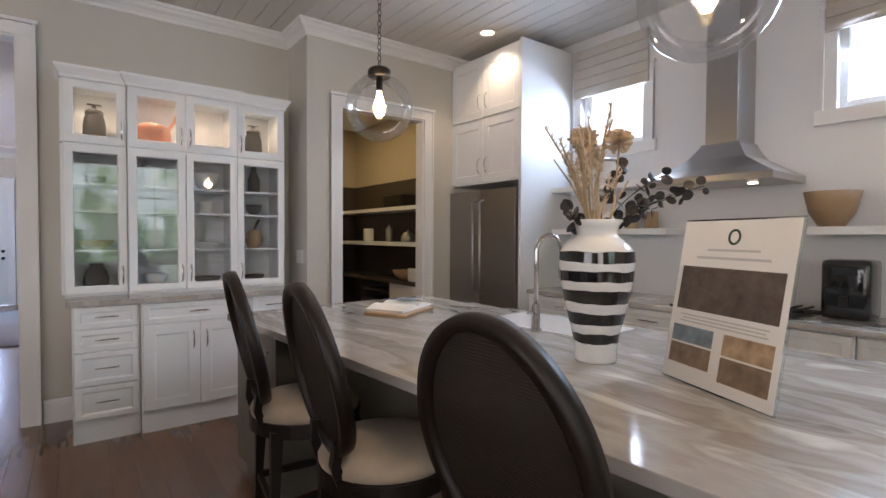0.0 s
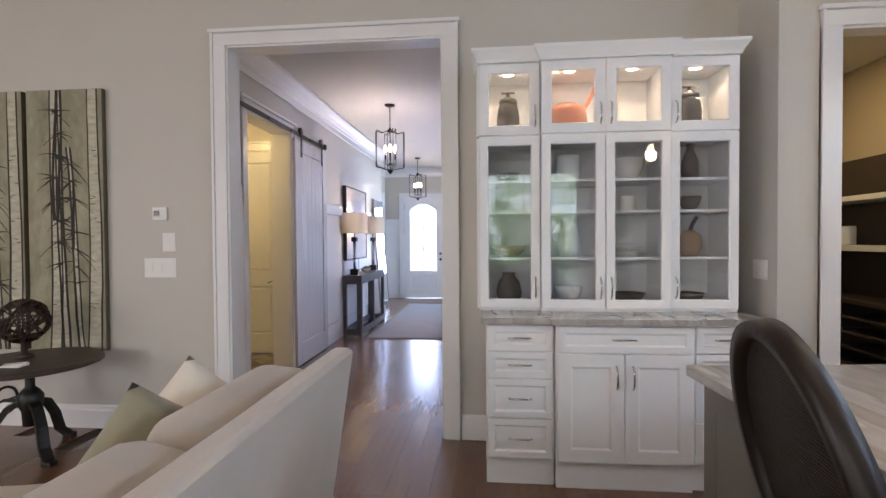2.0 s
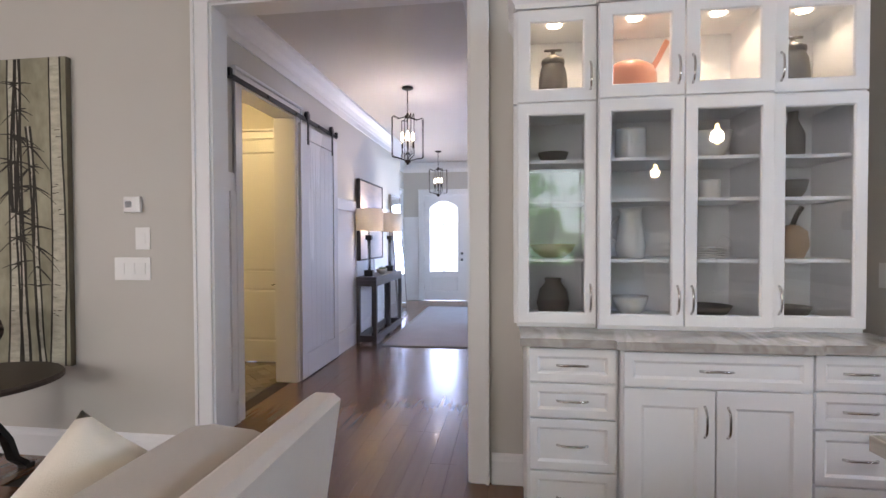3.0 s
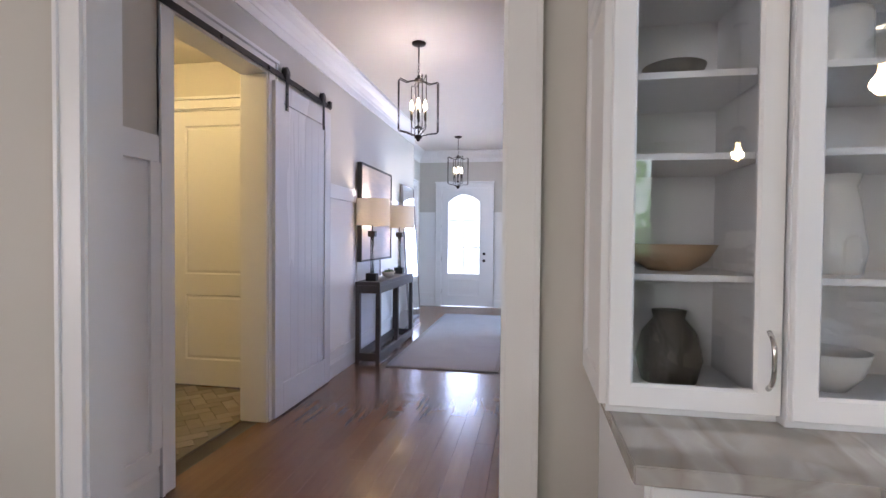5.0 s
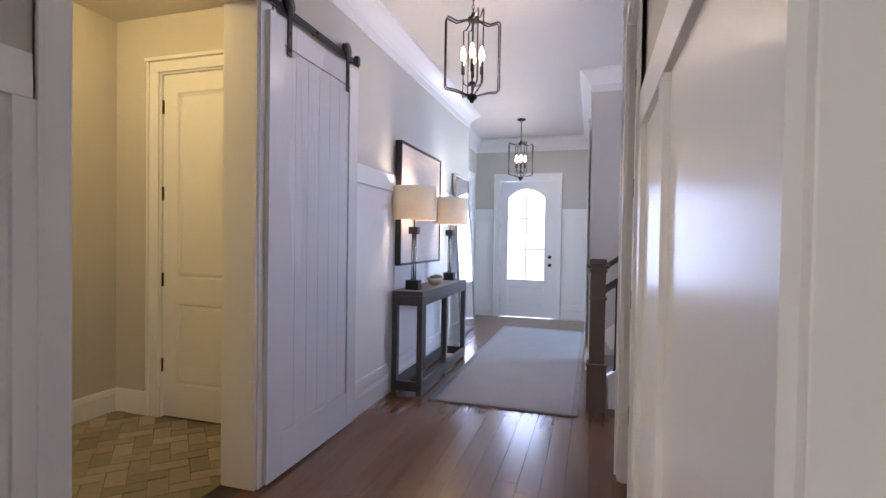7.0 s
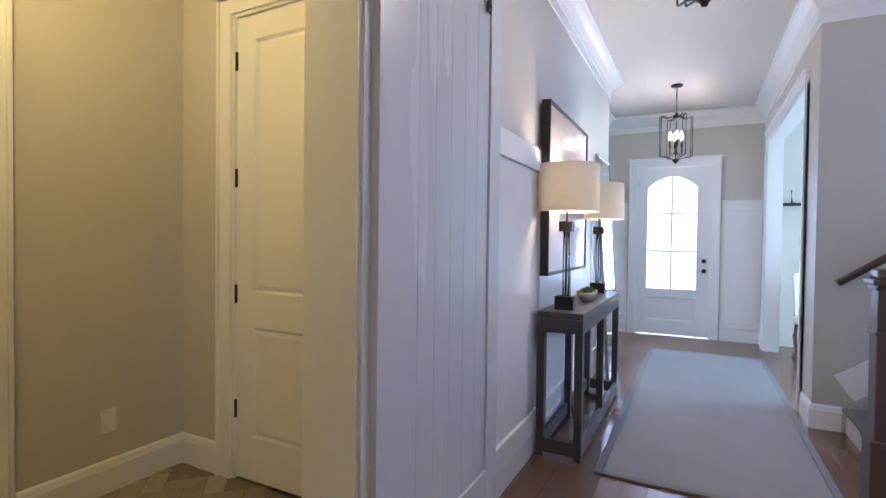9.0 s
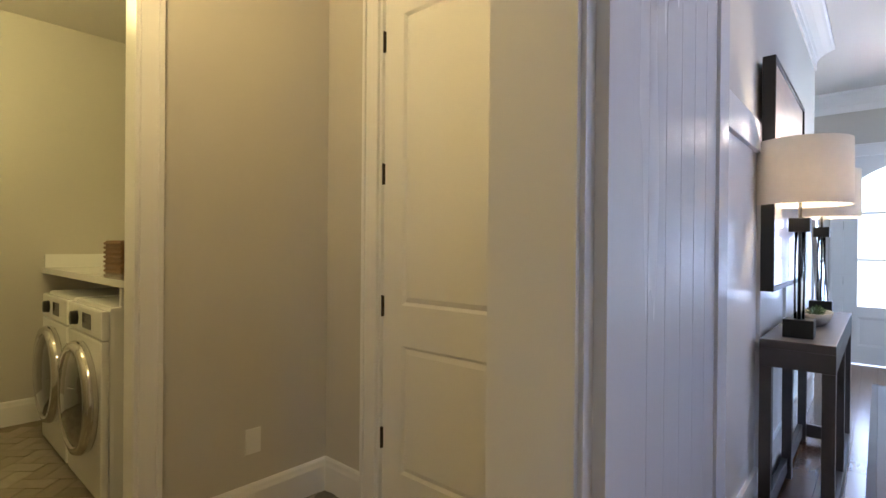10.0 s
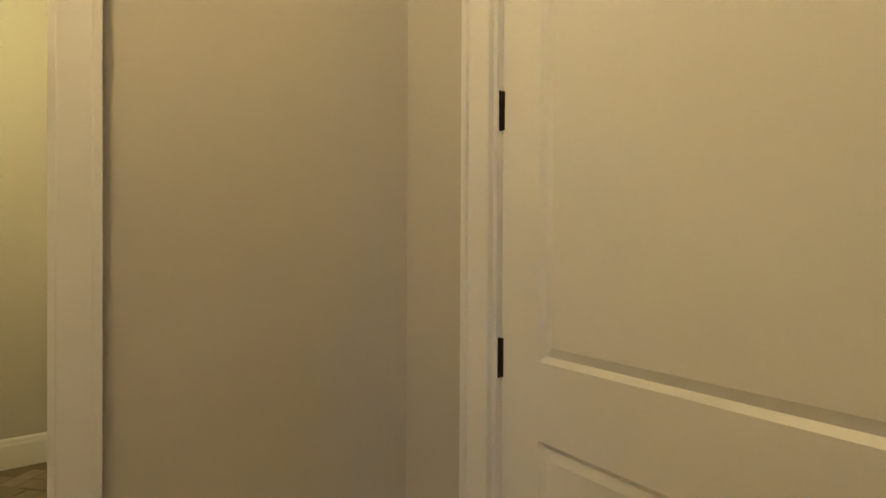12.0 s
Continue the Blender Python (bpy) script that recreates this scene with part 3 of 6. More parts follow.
moulding("crown", [(0.15, GY), (2.235, GY), (2.235, 5.03), (4.55, 5.03)], CROWN, LC, "trim", KZ - 0.123)
moulding("crown", [(HX0, 5.66), (HX0, 11.9), (FX0, 11.9), (FX0, FY), (FX1, FY), (FX1, SY), (3.2, SY)], CROWN_H, LC, "trim", HZ - 0.225)
moulding("crown", [(HX1, 8.12), (HX1, 5.66), (HX0, 5.66)], CROWN_H, LC, "trim", HZ - 0.225)


def wainscot(name, axis, face, out, b0, b1, battens, top=1.92):
    """A white board field with a wide top rail, a bottom rail and upright battens, standing proud of a wall."""
    bm = bmesh.new()

    def bar(p, q, lo, hi, th, bev=0.0):
        f0, f1 = sorted((face, face + out * th))
        box(bm, *((p, q, f0, f1) if axis == "x" else (f0, f1, p, q)), lo, hi, bevel=bev)

    bar(b0, b1, 0.0, top - 0.135, 0.004)
    bar(b0, b1, top - 0.14, top, 0.024, 0.003)
    bar(b0, b1, 0.178, 0.27, 0.0225, 0.003)
    ob = setting(name, bm, WHITE, "white painted board-and-batten wainscot", "wainscot")
    for c in battens:
        bm = bmesh.new()
        bar(c - 0.045, c + 0.045, 0.27, top - 0.14, 0.0225, 0.003)
        part("batten", bm, WHITE, ob)
    return ob


wainscot("wainscot_west_near", "y", HX0, 1, 5.665, 6.163, (5.76, 6.15))
wainscot("wainscot_west", "y", HX0, 1, 7.395, 11.895, [7.44 + 0.88 * i for i in range(6)])
wainscot("wainscot_front_west", "x", FY, -1, FX0 + 0.006, -1.627, ())
wainscot("wainscot_front_east", "x", FY, -1, -0.418, FX1 - 0.006, ())
wainscot("wainscot_east_near", "y", HX1, -1, 5.68, 7.03, (5.74, 6.42, 6.985))

# windows: frame, sash bars and a pane each; bright overcast distance outside
def window(name, axis, face, depth, b0, b1, z0, z1, nx, nz):
    th = thing(name, (0, 0, 0), "white framed window with a bright overcast view", "window")
    th["kind"] = "structure"

    def piece(nm, p, q, lo, hi, f0, f1, m, bev=0.002):
        return bp(nm, th, m, ((p, q, f0, f1) if axis == "x" else (f0, f1, p, q)) + (lo, hi), bev)

    m = face + depth / 2
    for p, q, lo, hi in ((b0, b0 + 0.045, z0, z1), (b1 - 0.045, b1, z0, z1), (b0 + 0.045, b1 - 0.045, z0, z0 + 0.05), (b0 + 0.045, b1 - 0.045, z1 - 0.05, z1)):
        piece("window_frame", p, q, lo, hi, m - 0.03, m + 0.03, WHITE)
    for i in range(1, nx):
        c = b0 + (b1 - b0) * i / nx
        piece("glazing_bar", c - 0.012, c + 0.012, z0 + 0.05, z1 - 0.05, m - 0.015, m + 0.015, WHITE)
    for i in range(1, nz):
        c = z0 + (z1 - z0) * i / nz
        piece("glazing_bar", b0 + 0.045, b1 - 0.045, c - 0.012, c + 0.012, m - 0.014, m + 0.014, WHITE)
    g = piece("pane", b0 + 0.04, b1 - 0.04, z0 + 0.045, z1 - 0.045, m - 0.002, m + 0.002, GLASS, 0)
    g.visible_shadow = False
    return th


window("window_1", "y", 4.57, 0.1, 1.05, 1.83, 2.265, 2.85, 1, 1)
window("window_2", "y", 4.57, 0.1, 3.185, 3.85, 2.265, 2.85, 1, 1)
window("window_3", "x", -4.13, 0.1, -4.5, -1.9, 0.75, 3.05, 4, 3)
window("window_4", "x", -4.13, 0.1, 0.1, 2.7, 0.75, 3.05, 4, 3)
window("window_5", "y", 3.22, 0.1, 11.7, 13.5, 0.6, 2.6, 2, 3)
window("window_6", "y", -4.73, 0.1, 11.5, 13.2, 0.6, 2.6, 2, 3)
# unseen window, added around the west fill light
window("added_west_window", "y", -6.13, 0.1, -1.4, 2.2, 0.6, 2.95, 4, 2)
# unseen window, added to carry the cool stair fill
window("added_stair_window", "y", 3.22, 0.1, 9.4, 10.7, 1.5, 2.9, 2, 2)
for b0, b1 in ((1.05, 1.83), (3.185, 3.85)):
    casing("trim_window", "y", 4.55, -1, b0, b1, 2.85, 0.09, 0.018, sill=2.265, label="white painted window casing")
    setting("trim_sill", boxes((4.52, 4.55, b0 - 0.12, b1 + 0.12, 2.17, 2.265), bevel=0.003), WHITE, "white painted window apron", "trim")
setting("backdrop", boxes((7.2, 7.25, -6, 16, -1, 8)), DAYGLOW, "bright overcast distance", "backdrop")
setting("backdrop", boxes((-6, 6, -9.0, -8.95, -1, 8)), TREES, "bright overcast distance", "backdrop")
setting("backdrop", boxes((-9, 9, 21, 21.05, -1, 8)), DAYGLOW, "bright overcast distance", "backdrop")
setting("backdrop", boxes((-9.05, -9, -5, 16, -1, 8)), DAYGLOW, "bright overcast distance", "backdrop")

# ---- kitchen ----
def panel_front(parent, name, x0, x1, z0, z1, y, rail=0.06, label="", handle=None, thick=0.02):
    """A cabinet drawer front or door with a sunk field; handle: (x, z, length, upright)."""
    bm = panelled(x1 - x0, z1 - z0, thick, [(rail, x1 - x0 - rail, rail, z1 - z0 - rail)], 0.007, 0.012)
    p = part(name, bm, CAB, parent, label, at=pose(x0, y - thick, z0))
    if handle:
        hx, hz, ln, up = handle
        pull(p, hx - x0, hz - z0, 0, ln, up)
    return p


def base_unit(x0, x1, front, group, label, drawers=(), doors=None, depth=None):
    th = thing("base_cabinet", ((x0 + x1) / 2, front, 0), label, "cabinet", group)
    o = (x0 + x1) / 2
    d = GY - 0.004 - front
    bp("body", th, CAB, (x0 - o, x1 - o, 0, d, 0.15, 0.944), 0.001)
    bp("plinth", th, CAB, (x0 - o + 0.002, x1 - o - 0.002, 0.012, d, 0.0, 0.149), 0.001)
    for z0, z1 in drawers:
        panel_front(th, "drawer", x0 - o + 0.012, x1 - o - 0.012, z0, z1, 0, 0.035, handle=(0, (z0 + z1) / 2, 0.13, False))
    if doors:
        z0, z1 = doors
        for sgn in (-1, 1):
            a, b = sorted((0.003 * sgn, sgn * ((x1 - x0) / 2 - 0.012)))
            panel_front(th, "door", a, b, z0, z1, 0, 0.07, handle=(sgn * 0.045, z1 - 0.13, 0.13, True))
    return th


LOW = "white painted base cabinet with nickel pulls under veined stone"
DRW = ((0.165, 0.390), (0.398, 0.622), (0.630, 0.780), (0.788, 0.935))
base_unit(0.545, 0.938, 4.87, "built-in hutch base units", "white drawer base cabinet with four nickel-pulled drawers", DRW)
base_unit(0.941, 1.699, 4.84, "built-in hutch base units", "white base cabinet with one wide drawer above two doors", ((0.788, 0.935),), (0.165, 0.780))
base_unit(1.702, 2.06, 4.87, "built-in hutch base units", "white drawer base cabinet with four nickel-pulled drawers", DRW)
bm = bmesh.new()  # one slab with a breakfront
slab = [(0.517, 4.825), (0.918, 4.825), (0.918, 4.795), (1.722, 4.795), (1.722, 4.825), (2.09, 4.825), (2.09, GY - 0.004), (0.517, GY - 0.004)]
low, top = ([bm.verts.new((x, y, z)) for x, y in slab] for z in (0.9445, 0.982))
rim = [bm.faces.new((low[k], low[(k + 1) % 8], top[(k + 1) % 8], top[k])) for k in range(8)]
bm.faces.new(low), bm.faces.new(top)
bmesh.ops.bevel(bm, geom=list({e for q in rim for e in q.edges}), offset=0.003, segments=2, affect="EDGES")
tagged(new("worktop", mesh_of("worktop", bm, STONE)), "veined grey quartzite worktop on the hutch base", "worktop")


def glass_door(parent, x0, x1, z0, z1, hx, hz, rail=0.055):
    w, h = x1 - x0, z1 - z0
    d = part("door", frame_mesh(w, h, rail, 0.02), CAB, parent, "white glazed cabinet door", at=pose(x0, -0.02, z0))
    g = part("pane", boxes((rail - 0.004, w - rail + 0.004, 0.010, 0.013, rail - 0.004, h - rail + 0.004)), GLASS, d, "clear glass pane")
    g.visible_shadow = False
    pull(d, hx - x0, hz - z0, 0, 0.13, True)
    return d


def wall_unit(x0, x1, front, doors, label):
    """An upper hutch unit: carcass, shelves, glazed doors below and small lit glazed doors above."""
    w, d = x1 - x0, GY - 0.004 - front
    th = thing("glass_cabinet", (x0, front, 0), label, "cabinet", "built-in hutch glass units")
    t, za, zm, zb = 0.018, 1.0, 2.07, 2.52
    bm = boxes((0, t, 0, d, za, zb), (w - t, w, 0, d, za, zb), (t, w - t, d - 0.012, d, za, zb), (t, w - t, 0, d - 0.012, za, za + t), (t, w - t, 0, d - 0.012, zm - 0.02, zm + 0.02), (t, w - t, 0, d - 0.012, zb - t, zb))
    part("body", bm, CABIN, th)
    bp("plinth", th, CAB, (0.0, w, 0.006, d, 0.9825, za - 0.001), 0.001)
    for z in (1.30, 1.59, 1.785):
        bp("shelf", th, CAB, (t + 0.001, w - t - 0.001, 0.03, d - 0.014, z, z + 0.016), 0.001)
    n = doors
    for i in range(n):
        a, b = w * i / n + 0.003, w * (i + 1) / n - 0.003
        inner = b - 0.028 if (n == 1 and x0 < 1) or (n == 2 and i == 0) else a + 0.028
        glass_door(th, a, b, za + 0.004, zm - 0.006, inner, za + 0.13)
        glass_door(th, a, b, zm + 0.006, zb - 0.004, inner, zm + 0.12, 0.062)
        c = (a + b) / 2
        puck = part("puck_light", lathe([(0.034, 0), (0.034, 0.008), (0.0, 0.008)], 20), PUCK, th, "lit puck light", at=pose(c, 0.12, zb - t - 0.012))
        lamp("puck_lamp", "SPOT", (x0 + c, front + 0.14, zb - t - 0.02), 4.6, WARM, 0.03).data.spot_size = radians(140)
    prof = [(0, 0), (0.012, 0), (0.02, 0.02), (0.045, 0.045), (0.062, 0.06), (0.07, 0.068), (0.07, 0.085), (0, 0.085)]
    pts = [Vector((-0.0005, d - 0.002, zb + 0.0005)), Vector((-0.0005, -0.0205, zb + 0.0005)), Vector((w + 0.0005, -0.0205, zb + 0.0005)), Vector((w + 0.0005, d - 0.002, zb + 0.0005))]
    pts = [pts[3], pts[2], pts[1], pts[0]]
    bm, rings = bmesh.new(), []
    outs = [Vector((1, 0, 0)), Vector((1, -1, 0)), Vector((-1, -1, 0)), Vector((-1, 0, 0))]
    for p, o in zip(pts, outs):
        rings.append([bm.verts.new(p + o * u * 0.62 + Vector((0, 0, v))) for u, v in prof])
    for a, b in zip(rings, rings[1:]):
        for j in range(len(prof)):
            bm.faces.new((a[j], a[(j + 1) % len(prof)], b[(j + 1) % len(prof)], b[j]))
    part("crown", bm, CAB, th, "white stepped crown")
    if x0 < 0.6:  # framed end panel on the open side
        for lo, hi in ((za, zm - 0.003), (zm + 0.003, zb)):
            part("side_panel", panelled(d - 0.004, hi - lo, 0.016, [(0.06, d - 0.064, 0.06, hi - lo - 0.06)], 0.007, 0.01), CAB, th, at=pose(-0.0165, d - 0.002, lo, 0, 0, -90))
    bp("top_board", th, CAB, (0.001, w - 0.001, 0.0, d, zb + 0.001, zb + 0.02), 0.0)
    return th


GL = "white glass-door display cabinet with lit top compartments"
wall_unit(0.507, 0.884, 5.11, 1, GL)
wall_unit(0.887, 1.655, 5.08, 2, GL)
wall_unit(1.658, 2.055, 5.11, 1, GL)


def vessel(name, place, profile, material, label, category, group="hutch crockery", seg=28):
    th = tagged(new(name, mesh_of(name, lathe(profile, seg), material, True)), label, category, group)
    th.matrix_world = pose(*place)
    return th


def bowl_profile(r, h, t=0.006):
    return [(0.0, 0), (r * 0.45, 0), (r * 0.8, h * 0.4), (r, h), (r - t, h), (r * 0.76, h * 0.45), (r * 0.4, t), (0, t)]


def crock(r, h):
    return [(0, 0), (r * 0.92, 0), (r, h * 0.1), (r, h * 0.9), (r * 0.96, h), (r * 0.9, h), (r * 0.9, h * 0.1), (0, h * 0.1)]


def lidded_jar(place, label):
    prof = [(0, 0), (0.07, 0), (0.072, 0.02), (0.074, 0.10), (0.066, 0.145), (0.056, 0.16), (0.05, 0.166), (0, 0.166)]
    th = thing("lidded_jar", pose(*place) @ Matrix.Diagonal((1.0, 1.0, 1.4, 1)), label, "jar", "hutch crockery")
    part("jar", lathe(prof, 28), PEWTER, th, smooth=True)
    lid = part("lid", lathe([(0.056, 0.165), (0.06, 0.172), (0.058, 0.184), (0.03, 0.196), (0.012, 0.2), (0.012, 0.216), (0.02, 0.22), (0.0, 0.225)], 24, cap=False), PEWTER, th, "domed stoneware lid", True)
    part("lid_bar", sweep([(-0.045, 0, 0.22), (0.045, 0, 0.22)], disc(0.005)), PEWTER, th, "cross-bar lid grip", True)
    return th


S1, S2, S3, S4, STOP = 1.0185, 1.3165, 1.6065, 1.8015, 2.0905
lidded_jar((0.696, 5.31, STOP), "dark stoneware jar with a cross-bar lid")
lidded_jar((1.85, 5.31, STOP), "dark stoneware jar with a cross-bar lid")
pan = thing("saucepan", pose(1.07, 5.28, STOP) @ Matrix.Diagonal((1.1, 1.1, 1.45, 1)), "coral enamel saucepan with a tilted handle", "pan", "hutch crockery")
part("body", lathe([(0, 0), (0.11, 0), (0.125, 0.02), (0.118, 0.10), (0.105, 0.125), (0.06, 0.145), (0, 0.15)], 32), TERRA, pan, smooth=True)
part("handle", sweep([(0.085, 0, 0.10), (0.13, 0, 0.16), (0.165, 0, 0.215)], rect(0.03, 0.022)), TERRA, pan, "stub wooden handle")
vessel("platter", (1.465, 5.31, STOP), [(0, 0), (0.08, 0), (0.14, 0.02), (0.136, 0.024), (0.08, 0.006), (0, 0.006)], CERAM, "shallow pale platter in the lit cabinet", "platter")
vessel("crock", (1.085, 5.30, S4), crock(0.075, 0.17), CERAM, "white ceramic crock on a glass-cabinet shelf", "crock")
vessel("mixing_bowl", (1.465, 5.30, S4), bowl_profile(0.105, 0.14), CERAM, "white ceramic mixing bowl on a shelf", "bowl")
vessel("small_bowl", (0.696, 5.30, S4), bowl_profile(0.08, 0.06), PEWTER, "small dark stoneware bowl on a shelf", "bowl")
vessel("bottle", (1.85, 5.30, S4), [(0, 0), (0.05, 0), (0.052, 0.12), (0.03, 0.17), (0.02, 0.2), (0.024, 0.23), (0, 0.23)], PEWTER, "dark glass bottle on a shelf", "bottle")
vessel("cup", (1.465, 5.30, S3), crock(0.05, 0.10), CERAM, "white straight-sided ceramic cup", "cup")
vessel("teapot_bowl", (1.85, 5.30, S3), bowl_profile(0.07, 0.09), PEWTER, "round dark bowl with a rim", "bowl")
vessel("bread_bowl", (0.696, 5.31, S2), bowl_profile(0.12, 0.07), WOOD, "shallow wooden bowl on a shelf", "bowl")
pit = thing("pitcher", (1.085, 5.30, S2), "tall white ceramic pitcher with a loop handle", "pitcher", "hutch crockery")
part("body", lathe([(0, 0), (0.065, 0), (0.075, 0.06), (0.06, 0.17), (0.05, 0.22), (0.06, 0.25), (0.054, 0.25), (0.045, 0.21), (0.06, 0.05), (0, 0.01)], 28), CERAM, pit, smooth=True)
part("handle", sweep([(-0.055 - 0.05 * math.sin(math.pi * i / 8), 0, 0.07 + 0.14 * i / 8) for i in range(9)], disc(0.008)), CERAM, pit, smooth=True)
for i in range(5):
    vessel("plate", (1.465, 5.31, S2 + 0.011 * i), [(0, 0), (0.06, 0), (0.10, 0.008), (0.098, 0.0105), (0.06, 0.003), (0, 0.003)], CERAM, "white dinner plate in a stack", "plate", "stacked plates")
gourd = thing("gourd_pot", (1.85, 5.30, S2), "tan ceramic gourd pot with an upright handle", "pot", "hutch crockery")
part("body", lathe([(0, 0), (0.05, 0), (0.075, 0.06), (0.065, 0.13), (0.03, 0.16), (0, 0.165)], 28), WOOD, gourd, smooth=True)
part("handle", sweep([(0, 0, 0.15), (0.02, 0, 0.21), (0.045, 0, 0.25)], disc(0.012)), STOOLW, gourd, smooth=True)
vessel("serving_bowl", (1.085, 5.30, S1), bowl_profile(0.09, 0.10), CERAM, "white footed serving bowl on the lowest shelf", "bowl")
vessel("low_bowl", (1.465, 5.30, S1), bowl_profile(0.11, 0.06), PEWTER, "low dark stoneware bowl on the lowest shelf", "bowl")
vessel("low_dish", (1.85, 5.30, S1), bowl_profile(0.09, 0.06), PEWTER, "low dark stoneware dish on the lowest shelf", "bowl")
vessel("jug", (0.696, 5.30, S1), [(0, 0), (0.07, 0), (0.085, 0.06), (0.07, 0.13), (0.04, 0.17), (0.045, 0.19), (0, 0.19)], PEWTER, "squat dark stoneware jug on the lowest shelf", "jug")


# island, turned a little from the walls
ISL = pose(1.31, 3.93, 0, 0, 0, 4.7)
isl = thing("kitchen_island", ISL, "taupe panelled kitchen island with a nickel-pulled end cabinet", "island")
bp("end_cabinet", isl, TAUPE, (0.045, 1.46, -0.62, -0.045, 0.09, 0.912), 0.002)
bp("cabinet_body", isl, TAUPE, (0.42, 1.46, -3.5, -0.622, 0.09, 0.912), 0.002)
bp("plinth", isl, TAUPE, (0.45, 1.40, -3.46, -0.09, 0.0, 0.089), 0.001)
bp("plinth", isl, TAUPE, (0.09, 0.449, -0.58, -0.09, 0.0, 0.089), 0.001)
dd = part("door", panelled(0.52, 0.78, 0.02, [(0.07, 0.45, 0.07, 0.71)], 0.007, 0.012), TAUPE, isl, "taupe panelled door", at=pose(0.044, -0.06, 0.11, 0, 0, -90))
pull(dd, 0.47, 0.62, 0, 0.16, True)
part("panel", panelled(1.36, 0.78, 0.02, [(0.07, 1.29, 0.07, 0.71)], 0.007, 0.012), TAUPE, isl, "taupe end panel", at=pose(1.43, -0.044, 0.11, 0, 0, 180))
bm = boxes((0, 1.52, -3.55, 0, 0.9125, 0.952), bevel=0.004)
ctop = tagged(new("island_worktop", mesh_of("island_worktop", bm, STONE)), "veined grey quartzite slab on the kitchen island", "worktop")
ctop.matrix_world = ISL


def bar_stool():
    th = thing("bar_stool", (0, 0, 0), "dark wooden bar stool with oval cane back and linen seat", "stool", "bar stools at the island")
    # seat faces +x
    ring = [(0.235 * math.cos(a), 0.245 * math.sin(a), 0.60) for a in (2 * math.pi * i / 36 for i in range(36))]
    part("seat_frame", sweep(ring, rect(0.03, 0.06), closed=True), STOOLW, th)
    prof = [(0.0, 0.62), (0.2, 0.62), (0.243, 0.625), (0.247, 0.65), (0.232, 0.675), (0.16, 0.692), (0.0, 0.697)]
    part("seat", lathe(prof, 36, cap=False), LINEN, th, "beige linen seat cushion", True)
    for x, y in ((0.17, 0.17), (0.17, -0.17), (-0.17, 0.17), (-0.17, -0.17)):
        k = 1.12
        bm = bmesh.new()
        sections = ((0, 0.014), (0.10, 0.013), (0.35, 0.019), (0.52, 0.024), (0.60, 0.026))
        rings = [[bm.verts.new((x * (k - (k - 1) * z / 0.6) + u, y * (k - (k - 1) * z / 0.6) + v, z)) for u, v in rect(2 * r, 2 * r)] for z, r in sections]
        for a, b in zip(rings, rings[1:]):
            for j in range(4):
                bm.faces.new((a[j], a[(j + 1) % 4], b[(j + 1) % 4], b[j]))
        bm.faces.new(rings[0]), bm.faces.new(rings[-1])
        part("leg", bm, STOOLW, th)
    for a, b, z in (((0.18, -0.18), (0.18, 0.18), 0.20), ((-0.18, -0.18), (-0.18, 0.18), 0.27), ((-0.18, 0.18), (0.18, 0.18), 0.27), ((-0.18, -0.18), (0.18, -0.18), 0.27)):
        part("stretcher", sweep([(*a, z), (*b, z)], rect(0.022, 0.03)), STOOLW, th)
    tilt = pose(-0.262, 0, 0.975, 0, -13, 0)
    a_, b_ = 0.242, 0.285
    oval = [(0, a_ * math.cos(t) * (1 - 0.06 * math.sin(t)), b_ * math.sin(t)) for t in (2 * math.pi * i / 48 for i in range(48))]
    back = part("back_frame", sweep(oval, [(-0.016, -0.024), (0.016, -0.024), (0.02, 0), (0.016, 0.022), (-0.016, 0.022), (-0.02, 0)], closed=True, up=(1, 0, 0)), STOOLW, th, "oval dark wooden back frame", True, at=tilt)
    bm = bmesh.new()
    n = 68
    for i in range(1, n):
        z = -b_ + 2 * b_ * i / n
        h = a_ * math.sqrt(max(0, 1 - (z / b_) ** 2)) * (1 - 0.06 * z / b_) - 0.008
        if h > 0.02:
            box(bm, -0.0015, 0.0, -h, h, z - 0.0031, z + 0.0031)
    for i in range(1, 56):
        y = -a_ + 2 * a_ * i / 56
        h = b_ * math.sqrt(max(0, 1 - (y / a_) ** 2)) - 0.008
        if h > 0.02:
            box(bm, 0.0002, 0.0015, y - 0.0032, y + 0.0032, -h, h)
    cane = part("cane_panel", bm, CANE, th, "woven cane back panel", at=tilt)
    tagged(cane, "woven cane back panel", kind="stuff")
    for s in (-1, 1):
        part("back_post", sweep([(-0.205, s * 0.10, 0.59), (-0.235, s * 0.11, 0.68), (-0.228, s * 0.125, 0.755)], rect(0.032, 0.03), up=(0, 1, 0)), STOOLW, th)
    return th


stool = bar_stool()
SPOTS = [(0.054, -0.952, -11), (0.055, -1.612, -10), (0.073, -2.40, -1.5)]
for i, (x, y, r) in enumerate(SPOTS):
    m = ISL @ pose(x, y, 0, 0, 0, r)
    if i:
        copy_thing(stool, m)
    else:
        stool.matrix_world = m

# on the island
T = 0.9525
vase = thing("striped_vase", pose(2.2, 1.935, T) @ Matrix.Diagonal((0.93, 0.93, 0.9, 1)), "tall white ceramic vase with uneven black bands", "vase")
prof = [(0, 0), (0.082, 0), (0.086, 0.01), (0.084, 0.05), (0.095, 0.12), (0.122, 0.22), (0.145, 0.34), (0.152, 0.42), (0.148, 0.47), (0.125, 0.505), (0.095, 0.525), (0.082, 0.54), (0.088, 0.575), (0.105, 0.6), (0.1, 0.603), (0.08, 0.575), (0.074, 0.54), (0.0, 0.52)]
